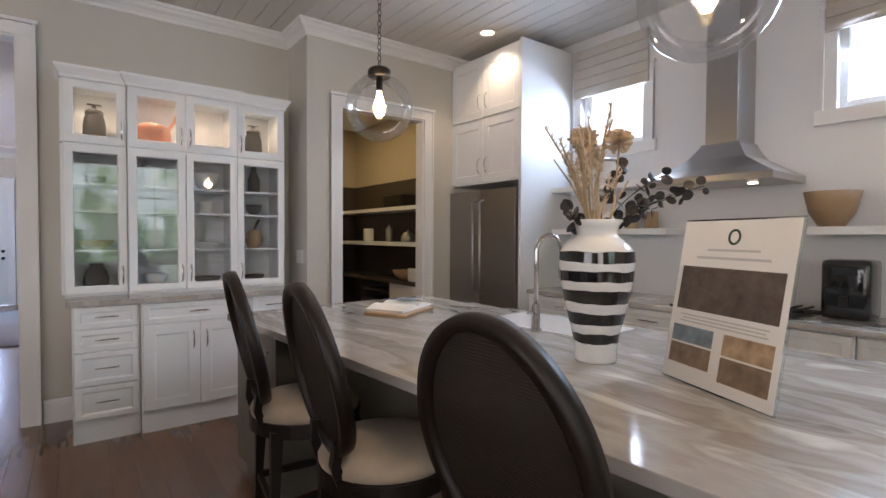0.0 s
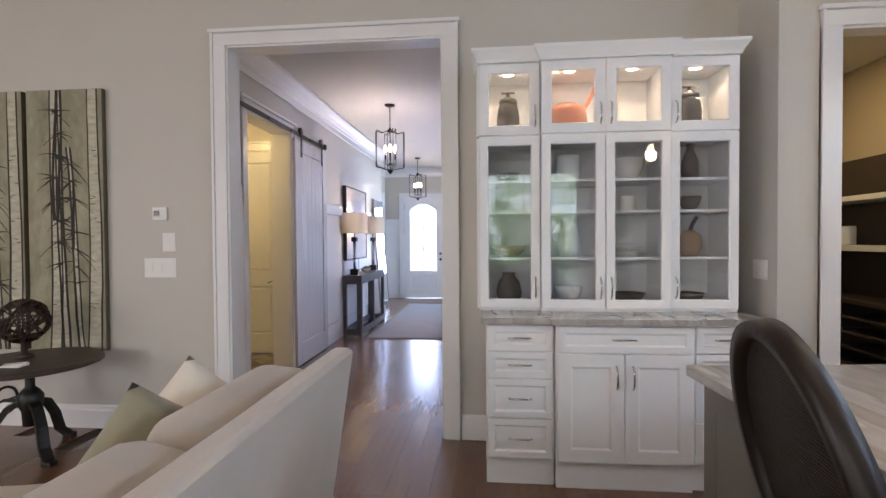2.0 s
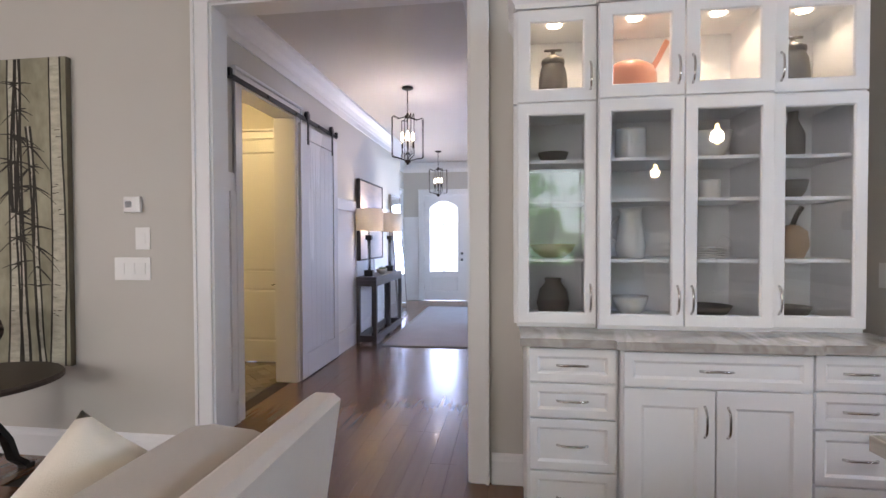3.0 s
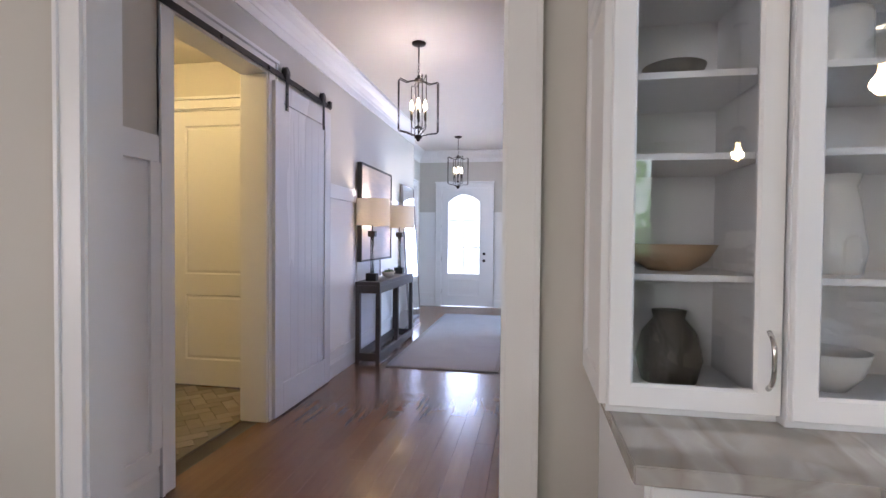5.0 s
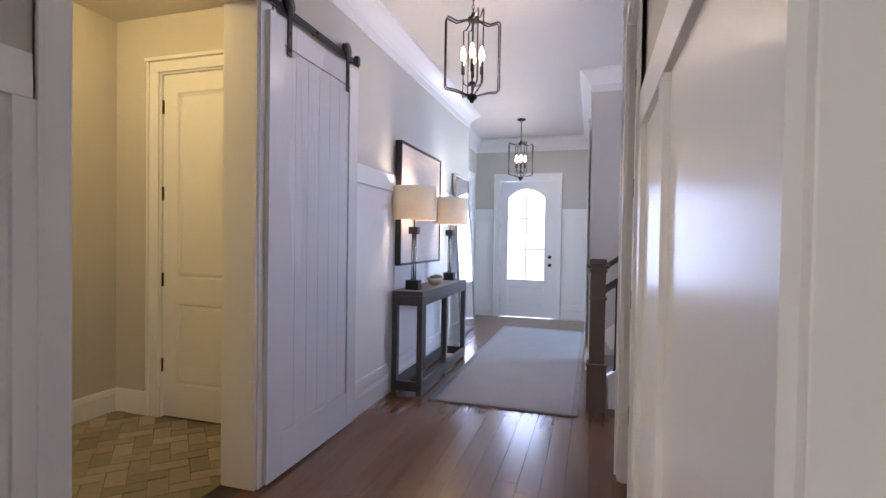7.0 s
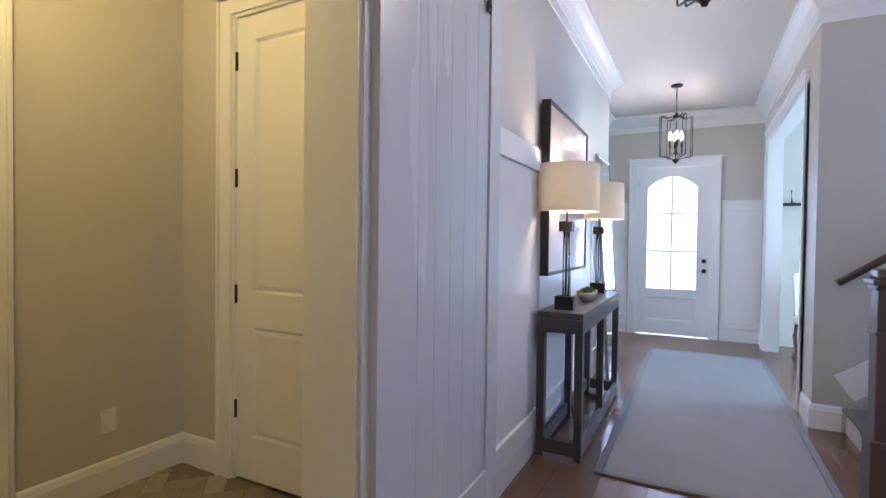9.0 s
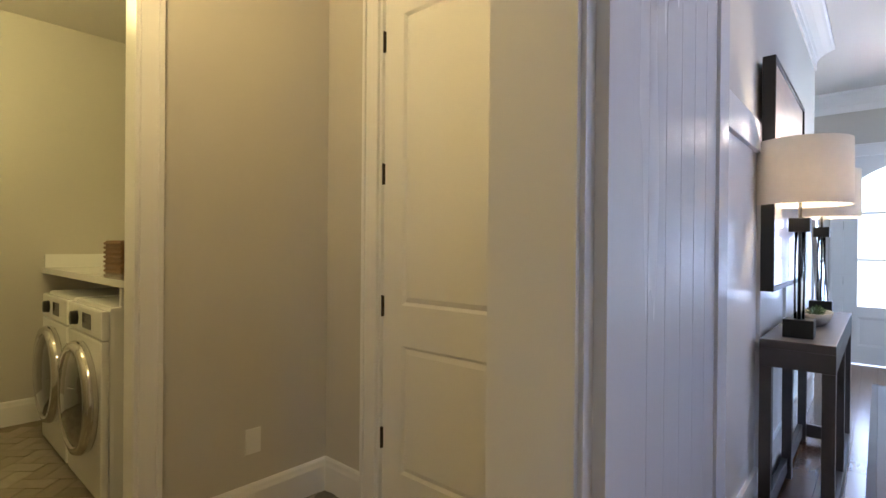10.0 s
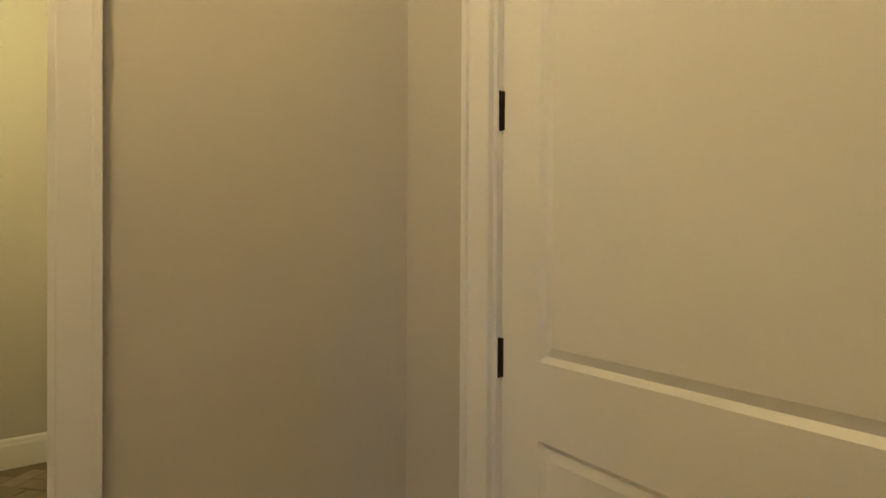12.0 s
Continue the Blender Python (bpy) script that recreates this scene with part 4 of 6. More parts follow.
part("body", lathe(prof, 48), CERAM, vase, smooth=True)


def vase_r(z):
    zs, rs = [p[1] for p in prof[1:14]], [p[0] for p in prof[1:14]]
    return float(np.interp(z, zs, rs))


for k, (z0, z1) in enumerate(((0.085, 0.125), (0.165, 0.215), (0.255, 0.308), (0.345, 0.39), (0.425, 0.47))):
    bm, a, b = bmesh.new(), [], []
    rows = [[] for _ in range(5)]
    for i in range(72):
        t = 2 * math.pi * i / 72
        lo = z0 + 0.006 * noise.noise((math.cos(t) * 2.5, math.sin(t) * 2.5, k * 3.1))
        hi = z1 + 0.006 * noise.noise((math.cos(t) * 2.5, math.sin(t) * 2.5, k * 3.1 + 9))
        for j in range(5):
            z = lo + (hi - lo) * j / 4
            r = vase_r(z) + 0.0012
            rows[j].append(bm.verts.new((r * math.cos(t), r * math.sin(t), z)))
    for p, q in zip(rows, rows[1:]):
        for i in range(72):
            bm.faces.new((p[i], p[(i + 1) % 72], q[(i + 1) % 72], q[i]))
    part("painted_band", bm, BLKC, vase, "glossy black painted band", True)

rnd = random.Random(5)
spray = thing("dried_arrangement", pose(2.2, 1.935, T + 0.49) @ Matrix.Diagonal((0.9, 0.9, 0.85, 1)), "dried plumes, pampas stems and black eucalyptus leaves", "dried flowers")
for i in range(19):  # plume stems
    a, l = rnd.uniform(0, 6.28), rnd.uniform(0.16, 0.62)
    lean = rnd.uniform(0.05, 0.22)
    bx, by = rnd.uniform(-0.05, 0.05), rnd.uniform(-0.05, 0.05)
    pts = [(bx + lean * s * s * math.cos(a) - 0.05 * s, by + lean * s * s * math.sin(a) + 0.05 * s, -0.1 + (l + 0.1) * s) for s in (0, 0.25, 0.5, 0.75, 1)]
    bm = sweep(pts, disc(0.004, 6))
    tip = Vector(pts[-1])
    if i < 16:
        for _ in range(60):
            s = rnd.uniform(0.45, 1)
            c = Vector(pts[2]).lerp(tip, (s - 0.45) / 0.55)
            d = Vector((rnd.gauss(0, 1), rnd.gauss(0, 1), rnd.uniform(0.6, 2.2))).normalized() * rnd.uniform(0.02, 0.05)
            q = d.cross(Vector((rnd.random(), rnd.random(), rnd.random()))).normalized() * 0.003
            v = [bm.verts.new(c + w) for w in (-q, q, d)]
            bm.faces.new(v)
    part("plume_stem", bm, DRIED if i % 3 else PLUM, spray)
for cx, cy, cz, r in ((-0.06, 0.03, 0.42, 0.055), (0.05, -0.07, 0.41, 0.05), (0.0, 0.05, 0.35, 0.045)):
    bm = bmesh.new()
    for _ in range(170):
        d = Vector((rnd.gauss(0, 1), rnd.gauss(0, 1), rnd.gauss(0.3, 1))).normalized()
        q = d.cross(Vector((rnd.random(), rnd.random(), rnd.random() + 0.1))).normalized() * 0.009
        o = Vector((cx, cy, cz))
        e = o + d * r * rnd.uniform(0.8, 1.25)
        v = [bm.verts.new(w) for w in (o + d * r * 0.2 - q, o + d * r * 0.2 + q, e + q * 0.8, e - q * 0.8)]
        bm.faces.new(v)
    part("flower_head", bm, PLUM, spray, "pale papery flower head")
    part("stem", sweep([(cx * 0.2, cy * 0.2, -0.1), (cx * 0.8, cy * 0.8, 0.15), (cx, cy, cz)], disc(0.004, 6)), DRIED, spray)
view = Vector((0.78, -0.62, 0))
for k in range(7):  # eucalyptus sprigs
    side = (-1, 1, 1, 1, -1, 1, 1)[k]
    reach, high = (0.16, 0.34, 0.3, 0.2, 0.1, 0.12, 0.42)[k], (0.16, 0.22, 0.32, 0.16, 0.10, 0.36, 0.26)[k]
    off = Vector((0.62, 0.78, 0)) * ((k % 3 - 1) * 0.06)
    pts = [view * (side * reach * s ** 1.2) + off * s + Vector((0, 0, -0.08 + (high + 0.08) * (s ** 0.7) - 0.05 * s * s)) for s in (i / 8 for i in range(9))]
    part("sprig", sweep(pts, disc(0.0028, 6)), DLEAF, spray)
    for j in range(3, 9):
        for sg in (-1, 1):
            c = pts[j] + Vector((rnd.uniform(-0.02, 0.02), rnd.uniform(-0.02, 0.02), sg * 0.022))
            nrm = Vector((rnd.gauss(-0.5, 0.6), rnd.gauss(-0.6, 0.6), rnd.gauss(0, 0.5))).normalized()
            u = nrm.orthogonal().normalized()
            v = nrm.cross(u)
            r = rnd.uniform(0.017, 0.03)
            bm = bmesh.new()
            ring = [bm.verts.new(c + u * r * math.cos(t) + v * r * 0.85 * math.sin(t)) for t in (2 * math.pi * i / 10 for i in range(10))]
            mid = bm.verts.new(c + nrm * 0.004)
            for i in range(10):
                bm.faces.new((ring[i], ring[(i + 1) % 10], mid))
            part("leaf", bm, DLEAF, spray)

sgn = thing("sign_holder", pose(2.14, 1.475, T, 0, 0, -112.4) @ Matrix.Diagonal((1, 1, 0.905, 1)), "clear acrylic sign holder with a printed listing sheet", "sign")
W_, H_ = 0.44, 0.60
LEAN_ = pose(0, 0, 0, -9, 0, 0)
part("acrylic_sheet", boxes((-W_ / 2, W_ / 2, 0, 0.006, 0.002, H_), bevel=0.001), ACRYL, sgn, "clear acrylic sheet", at=LEAN_)
part("acrylic_foot", boxes((-0.1, 0.1, 0.008, 0.08, 0.0, 0.004), bevel=0.001), ACRYL, sgn, "clear acrylic foot")
sheet = part("paper_sheet", boxes((-W_ / 2 + 0.004, W_ / 2 - 0.004, -0.0015, -0.0005, 0.006, H_ - 0.006)), PAPER, sgn, "white printed sheet", at=LEAN_)
PH = [mat("photo_dark_interior", (0.10, 0.075, 0.06), 0.4, vary=0.7, scale=14, grain=40, bump=0, second=(0.02, 0.016, 0.014)), mat("photo_blue_room", (0.20, 0.26, 0.30), 0.4, vary=0.6, scale=16, grain=40, bump=0, second=(0.05, 0.05, 0.055)), mat("photo_tan_room", (0.42, 0.30, 0.18), 0.4, vary=0.5, scale=16, grain=40, bump=0, second=(0.10, 0.06, 0.035)), mat("photo_brown_room", (0.24, 0.17, 0.11), 0.4, vary=0.5, scale=16, grain=40, bump=0, second=(0.06, 0.04, 0.03))]
for x0, x1, z0, z1, m in ((-0.195, 0.195, 0.265, 0.425, 0), (-0.195, -0.02, 0.145, 0.205, 1), (-0.195, -0.02, 0.065, 0.138, 3), (0.02, 0.195, 0.135, 0.205, 2), (0.02, 0.195, 0.045, 0.128, 3)):
    part("photo", boxes((x0, x1, -0.0025, -0.0016, z0, z1)), PH[m], sgn, "printed photograph of a room", at=LEAN_)
for x0, x1, z0, z1 in ((-0.1, 0.1, 0.484, 0.492), (-0.14, 0.14, 0.455, 0.464), (-0.17, 0.17, 0.243, 0.248), (-0.16, 0.16, 0.231, 0.236), (-0.17, 0.17, 0.219, 0.224)):
    part("text_line", boxes((x0, x1, -0.0024, -0.0016, z0, z1)), INKL, sgn, at=LEAN_)
part("emblem", sweep([(0.02 * math.cos(t), -0.002, 0.535 + 0.024 * math.sin(t)) for t in (2 * math.pi * i / 24 for i in range(24))], rect(0.008, 0.0012), closed=True, up=(0, 1, 0)), mat("green_ink", (0.03, 0.07, 0.05), 0.7), sgn, "dark green ring emblem", at=LEAN_)

fau = thing("kitchen_faucet", (2.43, 2.46, T), "brushed nickel gooseneck kitchen faucet", "faucet")
part("base", lathe([(0, 0), (0.03, 0), (0.03, 0.012), (0.021, 0.02), (0.02, 0.13), (0.014, 0.14), (0, 0.14)], 24), CHROME, fau, smooth=True)
arc = [(0, 0, 0.13), (0, 0, 0.35)] + [(0.075 - 0.075 * math.cos(t), 0, 0.40 + 0.085 * math.sin(t)) for t in (math.pi * i / 12 for i in range(13))] + [(0.15, 0, 0.33)]
part("spout", sweep(arc, disc(0.012, 12), up=(0, 1, 0)), CHROME, fau, smooth=True, at=pose(0, 0, 0, 0, 0, -15))
part("spray_head", lathe([(0, -0.07), (0.018, -0.07), (0.016, 0), (0.012, 0.03), (0, 0.03)], 18), CHROME, fau, smooth=True, at=pose(0, 0, 0, 0, 0, -15) @ pose(0.15, 0, 0.31))
part("lever", sweep([(0, 0, 0.09), (-0.05, -0.02, 0.10), (-0.09, -0.03, 0.105)], disc(0.006)), CHROME, fau, smooth=True)
snk = tagged(new("kitchen_sink", mesh_of("kitchen_sink", boxes((-0.21, 0.21, -0.36, 0.36, 0, 0.006), bevel=0.002), CERAM)), "white rimmed kitchen sink set in the island stone", "sink")
snk.matrix_world = pose(2.66, 2.55, T, 0, 0, 4.7)
brd = tagged(new("cutting_board", mesh_of("cutting_board", boxes((-0.2, 0.2, -0.14, 0.14, 0, 0.02), bevel=0.004), WOOD)), "light wooden cutting board lying on the island", "board")
brd.matrix_world = pose(2.2, 3.38, T, 0, 0, 30)
bk = thing("open_cookbook", pose(2.23, 3.44, T + 0.0205, 0, 0, 30), "open cookbook with white pages on a wooden board", "book")
for s in (-1, 1):
    bm, top, bot = bmesh.new(), [], []
    for i in range(9):
        u = i / 8
        top.append((s * 0.2 * u, 0.012 + 0.028 * math.sin(math.pi * min(1, u * 1.15)) * (1 - 0.5 * u)))
    v = [[bm.verts.new((x, y, z)) for x, z in top] for y in (-0.13, 0.13)] + [[bm.verts.new((x, y, 0.0)) for x, z in top] for y in (-0.13, 0.13)]
    for i in range(8):
        bm.faces.new((v[0][i], v[0][i + 1], v[1][i + 1], v[1][i]))
        bm.faces.new((v[2][i], v[2][i + 1], v[3][i + 1], v[3][i]))
        bm.faces.new((v[0][i], v[0][i + 1], v[2][i + 1], v[2][i]))
        bm.faces.new((v[1][i], v[1][i + 1], v[3][i + 1], v[3][i]))
    bm.faces.new((v[0][8], v[1][8], v[3][8], v[2][8]))
    part("page_block", bm, PAPER, bk)
part("picture", boxes((0.03, 0.17, -0.08, 0.06, 0.0425, 0.0432)), PH[1], bk, "printed photograph on the page")


def globe_pendant(place, rod):
    th = thing("globe_pendant", place, "clear glass globe pendant on a black chain", "pendant lamp", "pendants over the island")
    R = 0.2
    g = part("globe", lathe([(R * math.sin(t), -R * math.cos(t)) for t in (math.pi * (i + 0.001) / 28 * 0.93 for i in range(29))], 40, cap=False), GLOBE, th, "clear glass globe", True)
    g.visible_shadow = False
    part("cap", lathe([(0.0, 0.24), (0.05, 0.24), (0.068, 0.225), (0.07, 0.19), (0.066, 0.185), (0, 0.185)], 28), BRONZE, th, smooth=True)
    part("socket", lathe([(0, 0.1), (0.018, 0.1), (0.02, 0.11), (0.02, 0.185), (0, 0.185)], 18), BRONZE, th, smooth=True)
    part("bulb", lathe([(0, -0.06), (0.016, -0.055), (0.034, -0.02), (0.036, 0.01), (0.02, 0.06), (0.014, 0.1), (0, 0.1)], 20), BULB, th, "glowing warm filament bulb", True)
    z, k = 0.245, 0
    while z < rod:
        bm = sweep([(0.011 * math.cos(t) if k % 2 else 0, 0 if k % 2 else 0.011 * math.cos(t), z + 0.018 + 0.02 * math.sin(t)) for t in (2 * math.pi * i / 10 for i in range(10))], disc(0.0026, 5), closed=True, up=(0, 1, 0) if k % 2 else (1, 0, 0))
        part("chain_link", bm, BRONZE, th)
        z, k = z + 0.034, k + 1
    part("canopy", lathe([(0, rod), (0.06, rod), (0.065, rod + 0.012), (0, rod + 0.02)], 24), BRONZE, th, smooth=True)
    lamp("pendant_lamp", "POINT", (place[0], place[1], place[2] + 0.0), 16, WARM, 0.05)
    return th


globe_pendant((2.06, 3.4, 2.2), KZ - 0.028 - 2.2)
globe_pendant((2.13, 1.5, 2.17), KZ - 0.028 - 2.17)


# refrigerator and its cabinets on the east wall
FX = 3.86
fr = thing("refrigerator", (FX, 4.52, 0), "dark stainless french-door refrigerator with bar handles", "refrigerator")
bp("body", fr, STEEL_D, (0.03, 0.66, -0.5, 0.5, 0.04, 1.895), 0.004)
bp("grille", fr, BLACK, (0.035, 0.6, -0.5, 0.5, 0.0, 0.039), 0.001)
for a, b, n in ((-0.498, -0.003, 1), (0.003, 0.498, -1)):
    d = bp("door", fr, STEEL_D, (-0.03, 0.028, a, b, 0.62, 1.89), 0.008, "brushed steel door")
    y = b - 0.05 if n == 1 else a + 0.05
    part("handle", sweep([(-0.03, y, 0.85), (-0.085, y, 0.87), (-0.085, y, 1.77), (-0.03, y, 1.79)], disc(0.011, 10), up=(0, 1, 0)), STEEL, d, "steel bar handle", True)
d = bp("freezer_drawer", fr, STEEL_D, (-0.03, 0.028, -0.498, 0.498, 0.06, 0.612), 0.008)
part("handle", sweep([(-0.03, -0.4, 0.54), (-0.085, -0.38, 0.54), (-0.085, 0.38, 0.54), (-0.03, 0.4, 0.54)], disc(0.011, 10)), STEEL, d, "steel bar handle", True)
tagged(new("fridge_panel", mesh_of("fridge_panel", boxes((FX - 0.02, 4.546, 3.965, 3.995, 0, 3.24), bevel=0.002), CAB)), "tall white panel beside the refrigerator", "panel")
up = thing("overhead_cabinet", (FX, 4.52, 0), "white four-door cabinet above the refrigerator", "cabinet")
bp("body", up, CAB, (0.02, 0.68, -0.522, 0.505, 1.96, 3.24), 0.001)
bp("filler", up, CAB, (0.0, 0.02, -0.522, -0.51, 1.96, 3.24), 0.0)
for z0, z1, hz in ((1.975, 2.59, 2.08), (2.62, 3.2, 2.72)):
    for s in (-1, 1):
        w = 0.5
        bm = panelled(w, z1 - z0, 0.02, [(0.07, w - 0.07, 0.07, z1 - z0 - 0.07)], 0.007, 0.012)
        dr = part("door", bm, CAB, up, at=pose(-0.001, (0.003 + w if s > 0 else -0.003), z0, 0, 0, -90))
        pull(dr, w - 0.05 if s > 0 else 0.05, hz - z0 + 0.06, 0, 0.15, True)

# range wall: base units, worktop, shelves, hood
for i in range(5):
    y1 = 3.96 - i * 0.8
    th = thing("base_cabinet", (3.96, y1 - 0.4, 0), LOW, "cabinet", "range wall base units")
    bp("body", th, CAB, (0, 0.58, -0.397, 0.397, 0.11, 0.905), 0.001)
    bp("plinth", th, CAB, (0.05, 0.58, -0.397, 0.397, 0, 0.109), 0.001)
    for z0, z1 in ((0.735, 0.895), (0.435, 0.725), (0.125, 0.425)):
        bm = panelled(0.77, z1 - z0, 0.02, [(0.04, 0.73, 0.04, z1 - z0 - 0.04)], 0.007, 0.012)
        dr = part("drawer", bm, CAB, th, at=pose(-0.021, 0.385, z0, 0, 0, -90))
        pull(dr, 0.385, (z1 - z0) / 2, 0, 0.16)
tagged(new("range_worktop", mesh_of("range_worktop", boxes((3.92, 4.546, -0.04, 3.96, 0.906, 0.942), bevel=0.003), STONE)), "veined grey quartzite worktop along the range wall", "worktop")
ckt = thing("cooktop", (4.25, 2.25, 0.9425), "black gas cooktop with cast iron grates", "cooktop")
bp("glass_top", ckt, BLACK, (-0.25, 0.25, -0.38, 0.38, 0, 0.012), 0.003)
for i in range(3):
    for j in range(4):
        bp("grate_bar", ckt, BLACK, (-0.21, 0.21, -0.35 + i * 0.24 + j * 0.065, -0.338 + i * 0.24 + j * 0.065, 0.03, 0.042), 0.002)
    bp("grate_bar", ckt, BLACK, (-0.006, 0.006, -0.36 + i * 0.24, -0.13 + i * 0.24, 0.0125, 0.032), 0.001)
for name, y0, y1, z in (("floating_shelf", 2.8, 3.955, 1.45), ("floating_shelf", 2.8, 3.955, 1.845), ("floating_shelf", 0.3, 1.885, 1.45)):
    tagged(new(name, mesh_of(name, boxes((4.25, 4.546, y0, y1, z, z + 0.05), bevel=0.003), CAB)), "thick white floating shelf on the kitchen wall", "shelf", "floating shelves")
hd = thing("range_hood", (4.546, 2.42, 1.80), "stainless chimney range hood with a flared canopy", "range hood")
bm = bmesh.new()
rings = []
for z, dx, dy in ((0, 0.55, 0.43), (0.045, 0.55, 0.43), (0.05, 0.545, 0.425), (0.10, 0.46, 0.33), (0.18, 0.37, 0.2), (0.28, 0.30, 0.135), (0.30, 0.29, 0.13)):
    rings.append([bm.verts.new(c) for c in ((0, -dy, z), (-dx, -dy, z), (-dx, dy, z), (0, dy, z))])
for a, b in zip(rings, rings[1:]):
    for j in range(4):
        bm.faces.new((a[j], a[(j + 1) % 4], b[(j + 1) % 4], b[j]))
bm.faces.new(rings[0]), bm.faces.new(rings[-1])
part("canopy", bm, STEEL, hd)
bp("chimney", hd, STEEL, (-0.28, 0, -0.108, 0.108, 0.301, KZ - 1.81), 0.002)
for y in (-0.22, 0.22):
    part("hood_light", lathe([(0.03, -0.004), (0.03, 0.002), (0, 0.002)], 18), CAN, hd, "lit hood lamp", at=pose(-0.3, y, -0.003))
bwl = vessel("wooden_bowl", (4.39, 1.80, 1.5005), bowl_profile(0.15, 0.22, 0.01), WOOD, "deep pale wooden bowl on a floating shelf", "bowl", "shelf ware")
tagged(new("bread_box", mesh_of("bread_box", boxes((4.3, 4.5, 1.2, 1.5, 1.5005, 1.72), bevel=0.01), DARKW)), "dark wooden box on a floating shelf", "box")
fry = thing("air_fryer", (4.33, 1.68, 0.9425), "glossy black countertop air fryer", "appliance")
part("body", boxes((-0.13, 0.13, -0.12, 0.12, 0.004, 0.36), bevel=0.035), BLKC, fry, smooth=True)
part("basket_handle", boxes((-0.165, -0.128, -0.02, 0.02, 0.09, 0.15), bevel=0.008), BLACK, fry)
bp("control_panel", fry, SCREEN, (-0.1325, -0.1302, -0.06, 0.06, 0.27, 0.31), 0)
for i, y in enumerate((3.78, 3.6, 3.42, 3.2, 3.02)):
    h = (0.13, 0.17, 0.15, 0.2, 0.14)[i]
    vessel("canister", (4.4, y, 1.5005), crock(0.055, h), (CERAM, WOOD, CERAM, DRIED, WOOD)[i], ("white ceramic canister on a floating shelf", "brown wooden canister on a floating shelf")[i % 2], "canister", "shelf ware")
for y in (3.75, 3.45):
    c = thing("lidded_canister", (4.4, y, 1.8955), "white canister with a silver lid on the upper shelf", "canister", "upper shelf canisters")
    part("body", lathe(crock(0.085, 0.2), 28), CERAM, c, smooth=True)
    part("lid", lathe([(0.088, 0.2), (0.088, 0.22), (0.03, 0.235), (0.014, 0.25), (0, 0.252)], 24, cap=False), STEEL, c, "silver lid", True)
for i in range(3):
    tagged(new("cutting_board", mesh_of("cutting_board", boxes((4.46 - i * 0.03, 4.475 - i * 0.03, 3.5 - 0.1 * i, 3.8 - 0.1 * i, 0.9425, 1.28 - 0.05 * i), bevel=0.006), (DARKW, WOOD, WOOD)[i])), "wooden cutting board leaning by the kitchen wall", "board", "leaning boards")
for b0, b1 in ((1.05, 1.83), (3.185, 3.85)):
    bm = bmesh.new()
    for k in range(5):
        box(bm, 4.495 - 0.004 * k, 4.516, b0 - 0.06, b1 + 0.06, 2.76 + 0.09 * k, 2.76 + 0.09 * k + 0.088, bevel=0.006)
    tagged(new("roman_shade", mesh_of("roman_shade", bm, SHADEF)), "raised beige linen roman shade over a window", "blind", "kitchen blinds")
for x, y in ((3.67, 4.25), (1.3, 2.4), (3.4, 1.2), (1.3, 0.4)):
    th = thing("downlight", (x, y, KZ - 0.0085), "lit recessed ceiling downlight with a white rim", "downlight", "recessed downlights")
    part("rim", lathe([(0.062, 0), (0.085, 0), (0.085, -0.005), (0.062, -0.003)], 28, cap=False), WHITE, th)
    part("lens", lathe([(0.062, -0.001), (0.0, -0.001)], 28, cap=False), CAN, th, "glowing lens")
    lamp("downlight_lamp", "SPOT", (x, y, KZ - 0.03), 34, WARM, 0.06).data.spot_size = radians(110)

# pantry
for z in (1.73, 1.31):
    tagged(new("pantry_shelf", mesh_of("pantry_shelf", boxes((3.6, 3.934, 5.16, 7.48, z, z + 0.045), bevel=0.002), CAB)), "white painted pantry shelf", "shelf", "pantry shelves")
    tagged(new("pantry_shelf", mesh_of("pantry_shelf", boxes((2.36, 3.598, 7.15, 7.48, z, z + 0.045), bevel=0.002), CAB)), "white painted pantry shelf on the back wall", "shelf", "pantry shelves")
setting("pantry_boards_back", boxes((2.356, 3.934, 7.485, 7.499, 0.0, 2.14)), PDARK, "dark painted boards behind the pantry shelves", "wall")
setting("pantry_boards", boxes((3.935, 3.949, 5.152, 7.498, 0.0, 2.14)), PDARK, "dark painted boards behind the pantry shelves", "wall")
pb = thing("pantry_cabinet", (3.62, 6.3, 0), "white pantry base cabinet with a dark worktop", "cabinet")
bp("body", pb, CAB, (0, 0.31, -1.1, -0.35, 0.0, 0.86), 0.002)
bp("worktop", pb, PDARK, (-0.02, 0.31, -1.12, 1.15, 0.861, 0.9), 0.002)
wr = thing("wine_rack", (3.62, 6.3, 0), "dark wine rack with slatted bottle shelves", "wine rack")
for i in range(6):
    bp("slat", wr, PDARK, (0.0, 0.31, -0.345, 0.4, 0.08 + 0.13 * i, 0.1 + 0.13 * i), 0.001)
for y in (-0.349, 0.4):
    bp("side", wr, PDARK, (0.0, 0.31, y, y + 0.004, 0.0, 0.86), 0)
vessel("kettle", (3.76, 5.75, 1.3555), [(0, 0), (0.08, 0), (0.09, 0.05), (0.06, 0.11), (0.012, 0.13), (0.012, 0.15), (0, 0.155)], STEEL, "brushed steel kettle on a pantry shelf", "kettle", "pantry ware")
vessel("coffee_press", (3.76, 6.2, 1.3555), [(0, 0), (0.045, 0), (0.045, 0.17), (0.02, 0.18), (0.008, 0.21), (0, 0.215)], STEEL, "steel coffee press on a pantry shelf", "press", "pantry ware")
vessel("pantry_jar", (3.76, 6.75, 1.3555), crock(0.07, 0.17), CERAM, "white jar on a pantry shelf", "jar", "pantry ware")
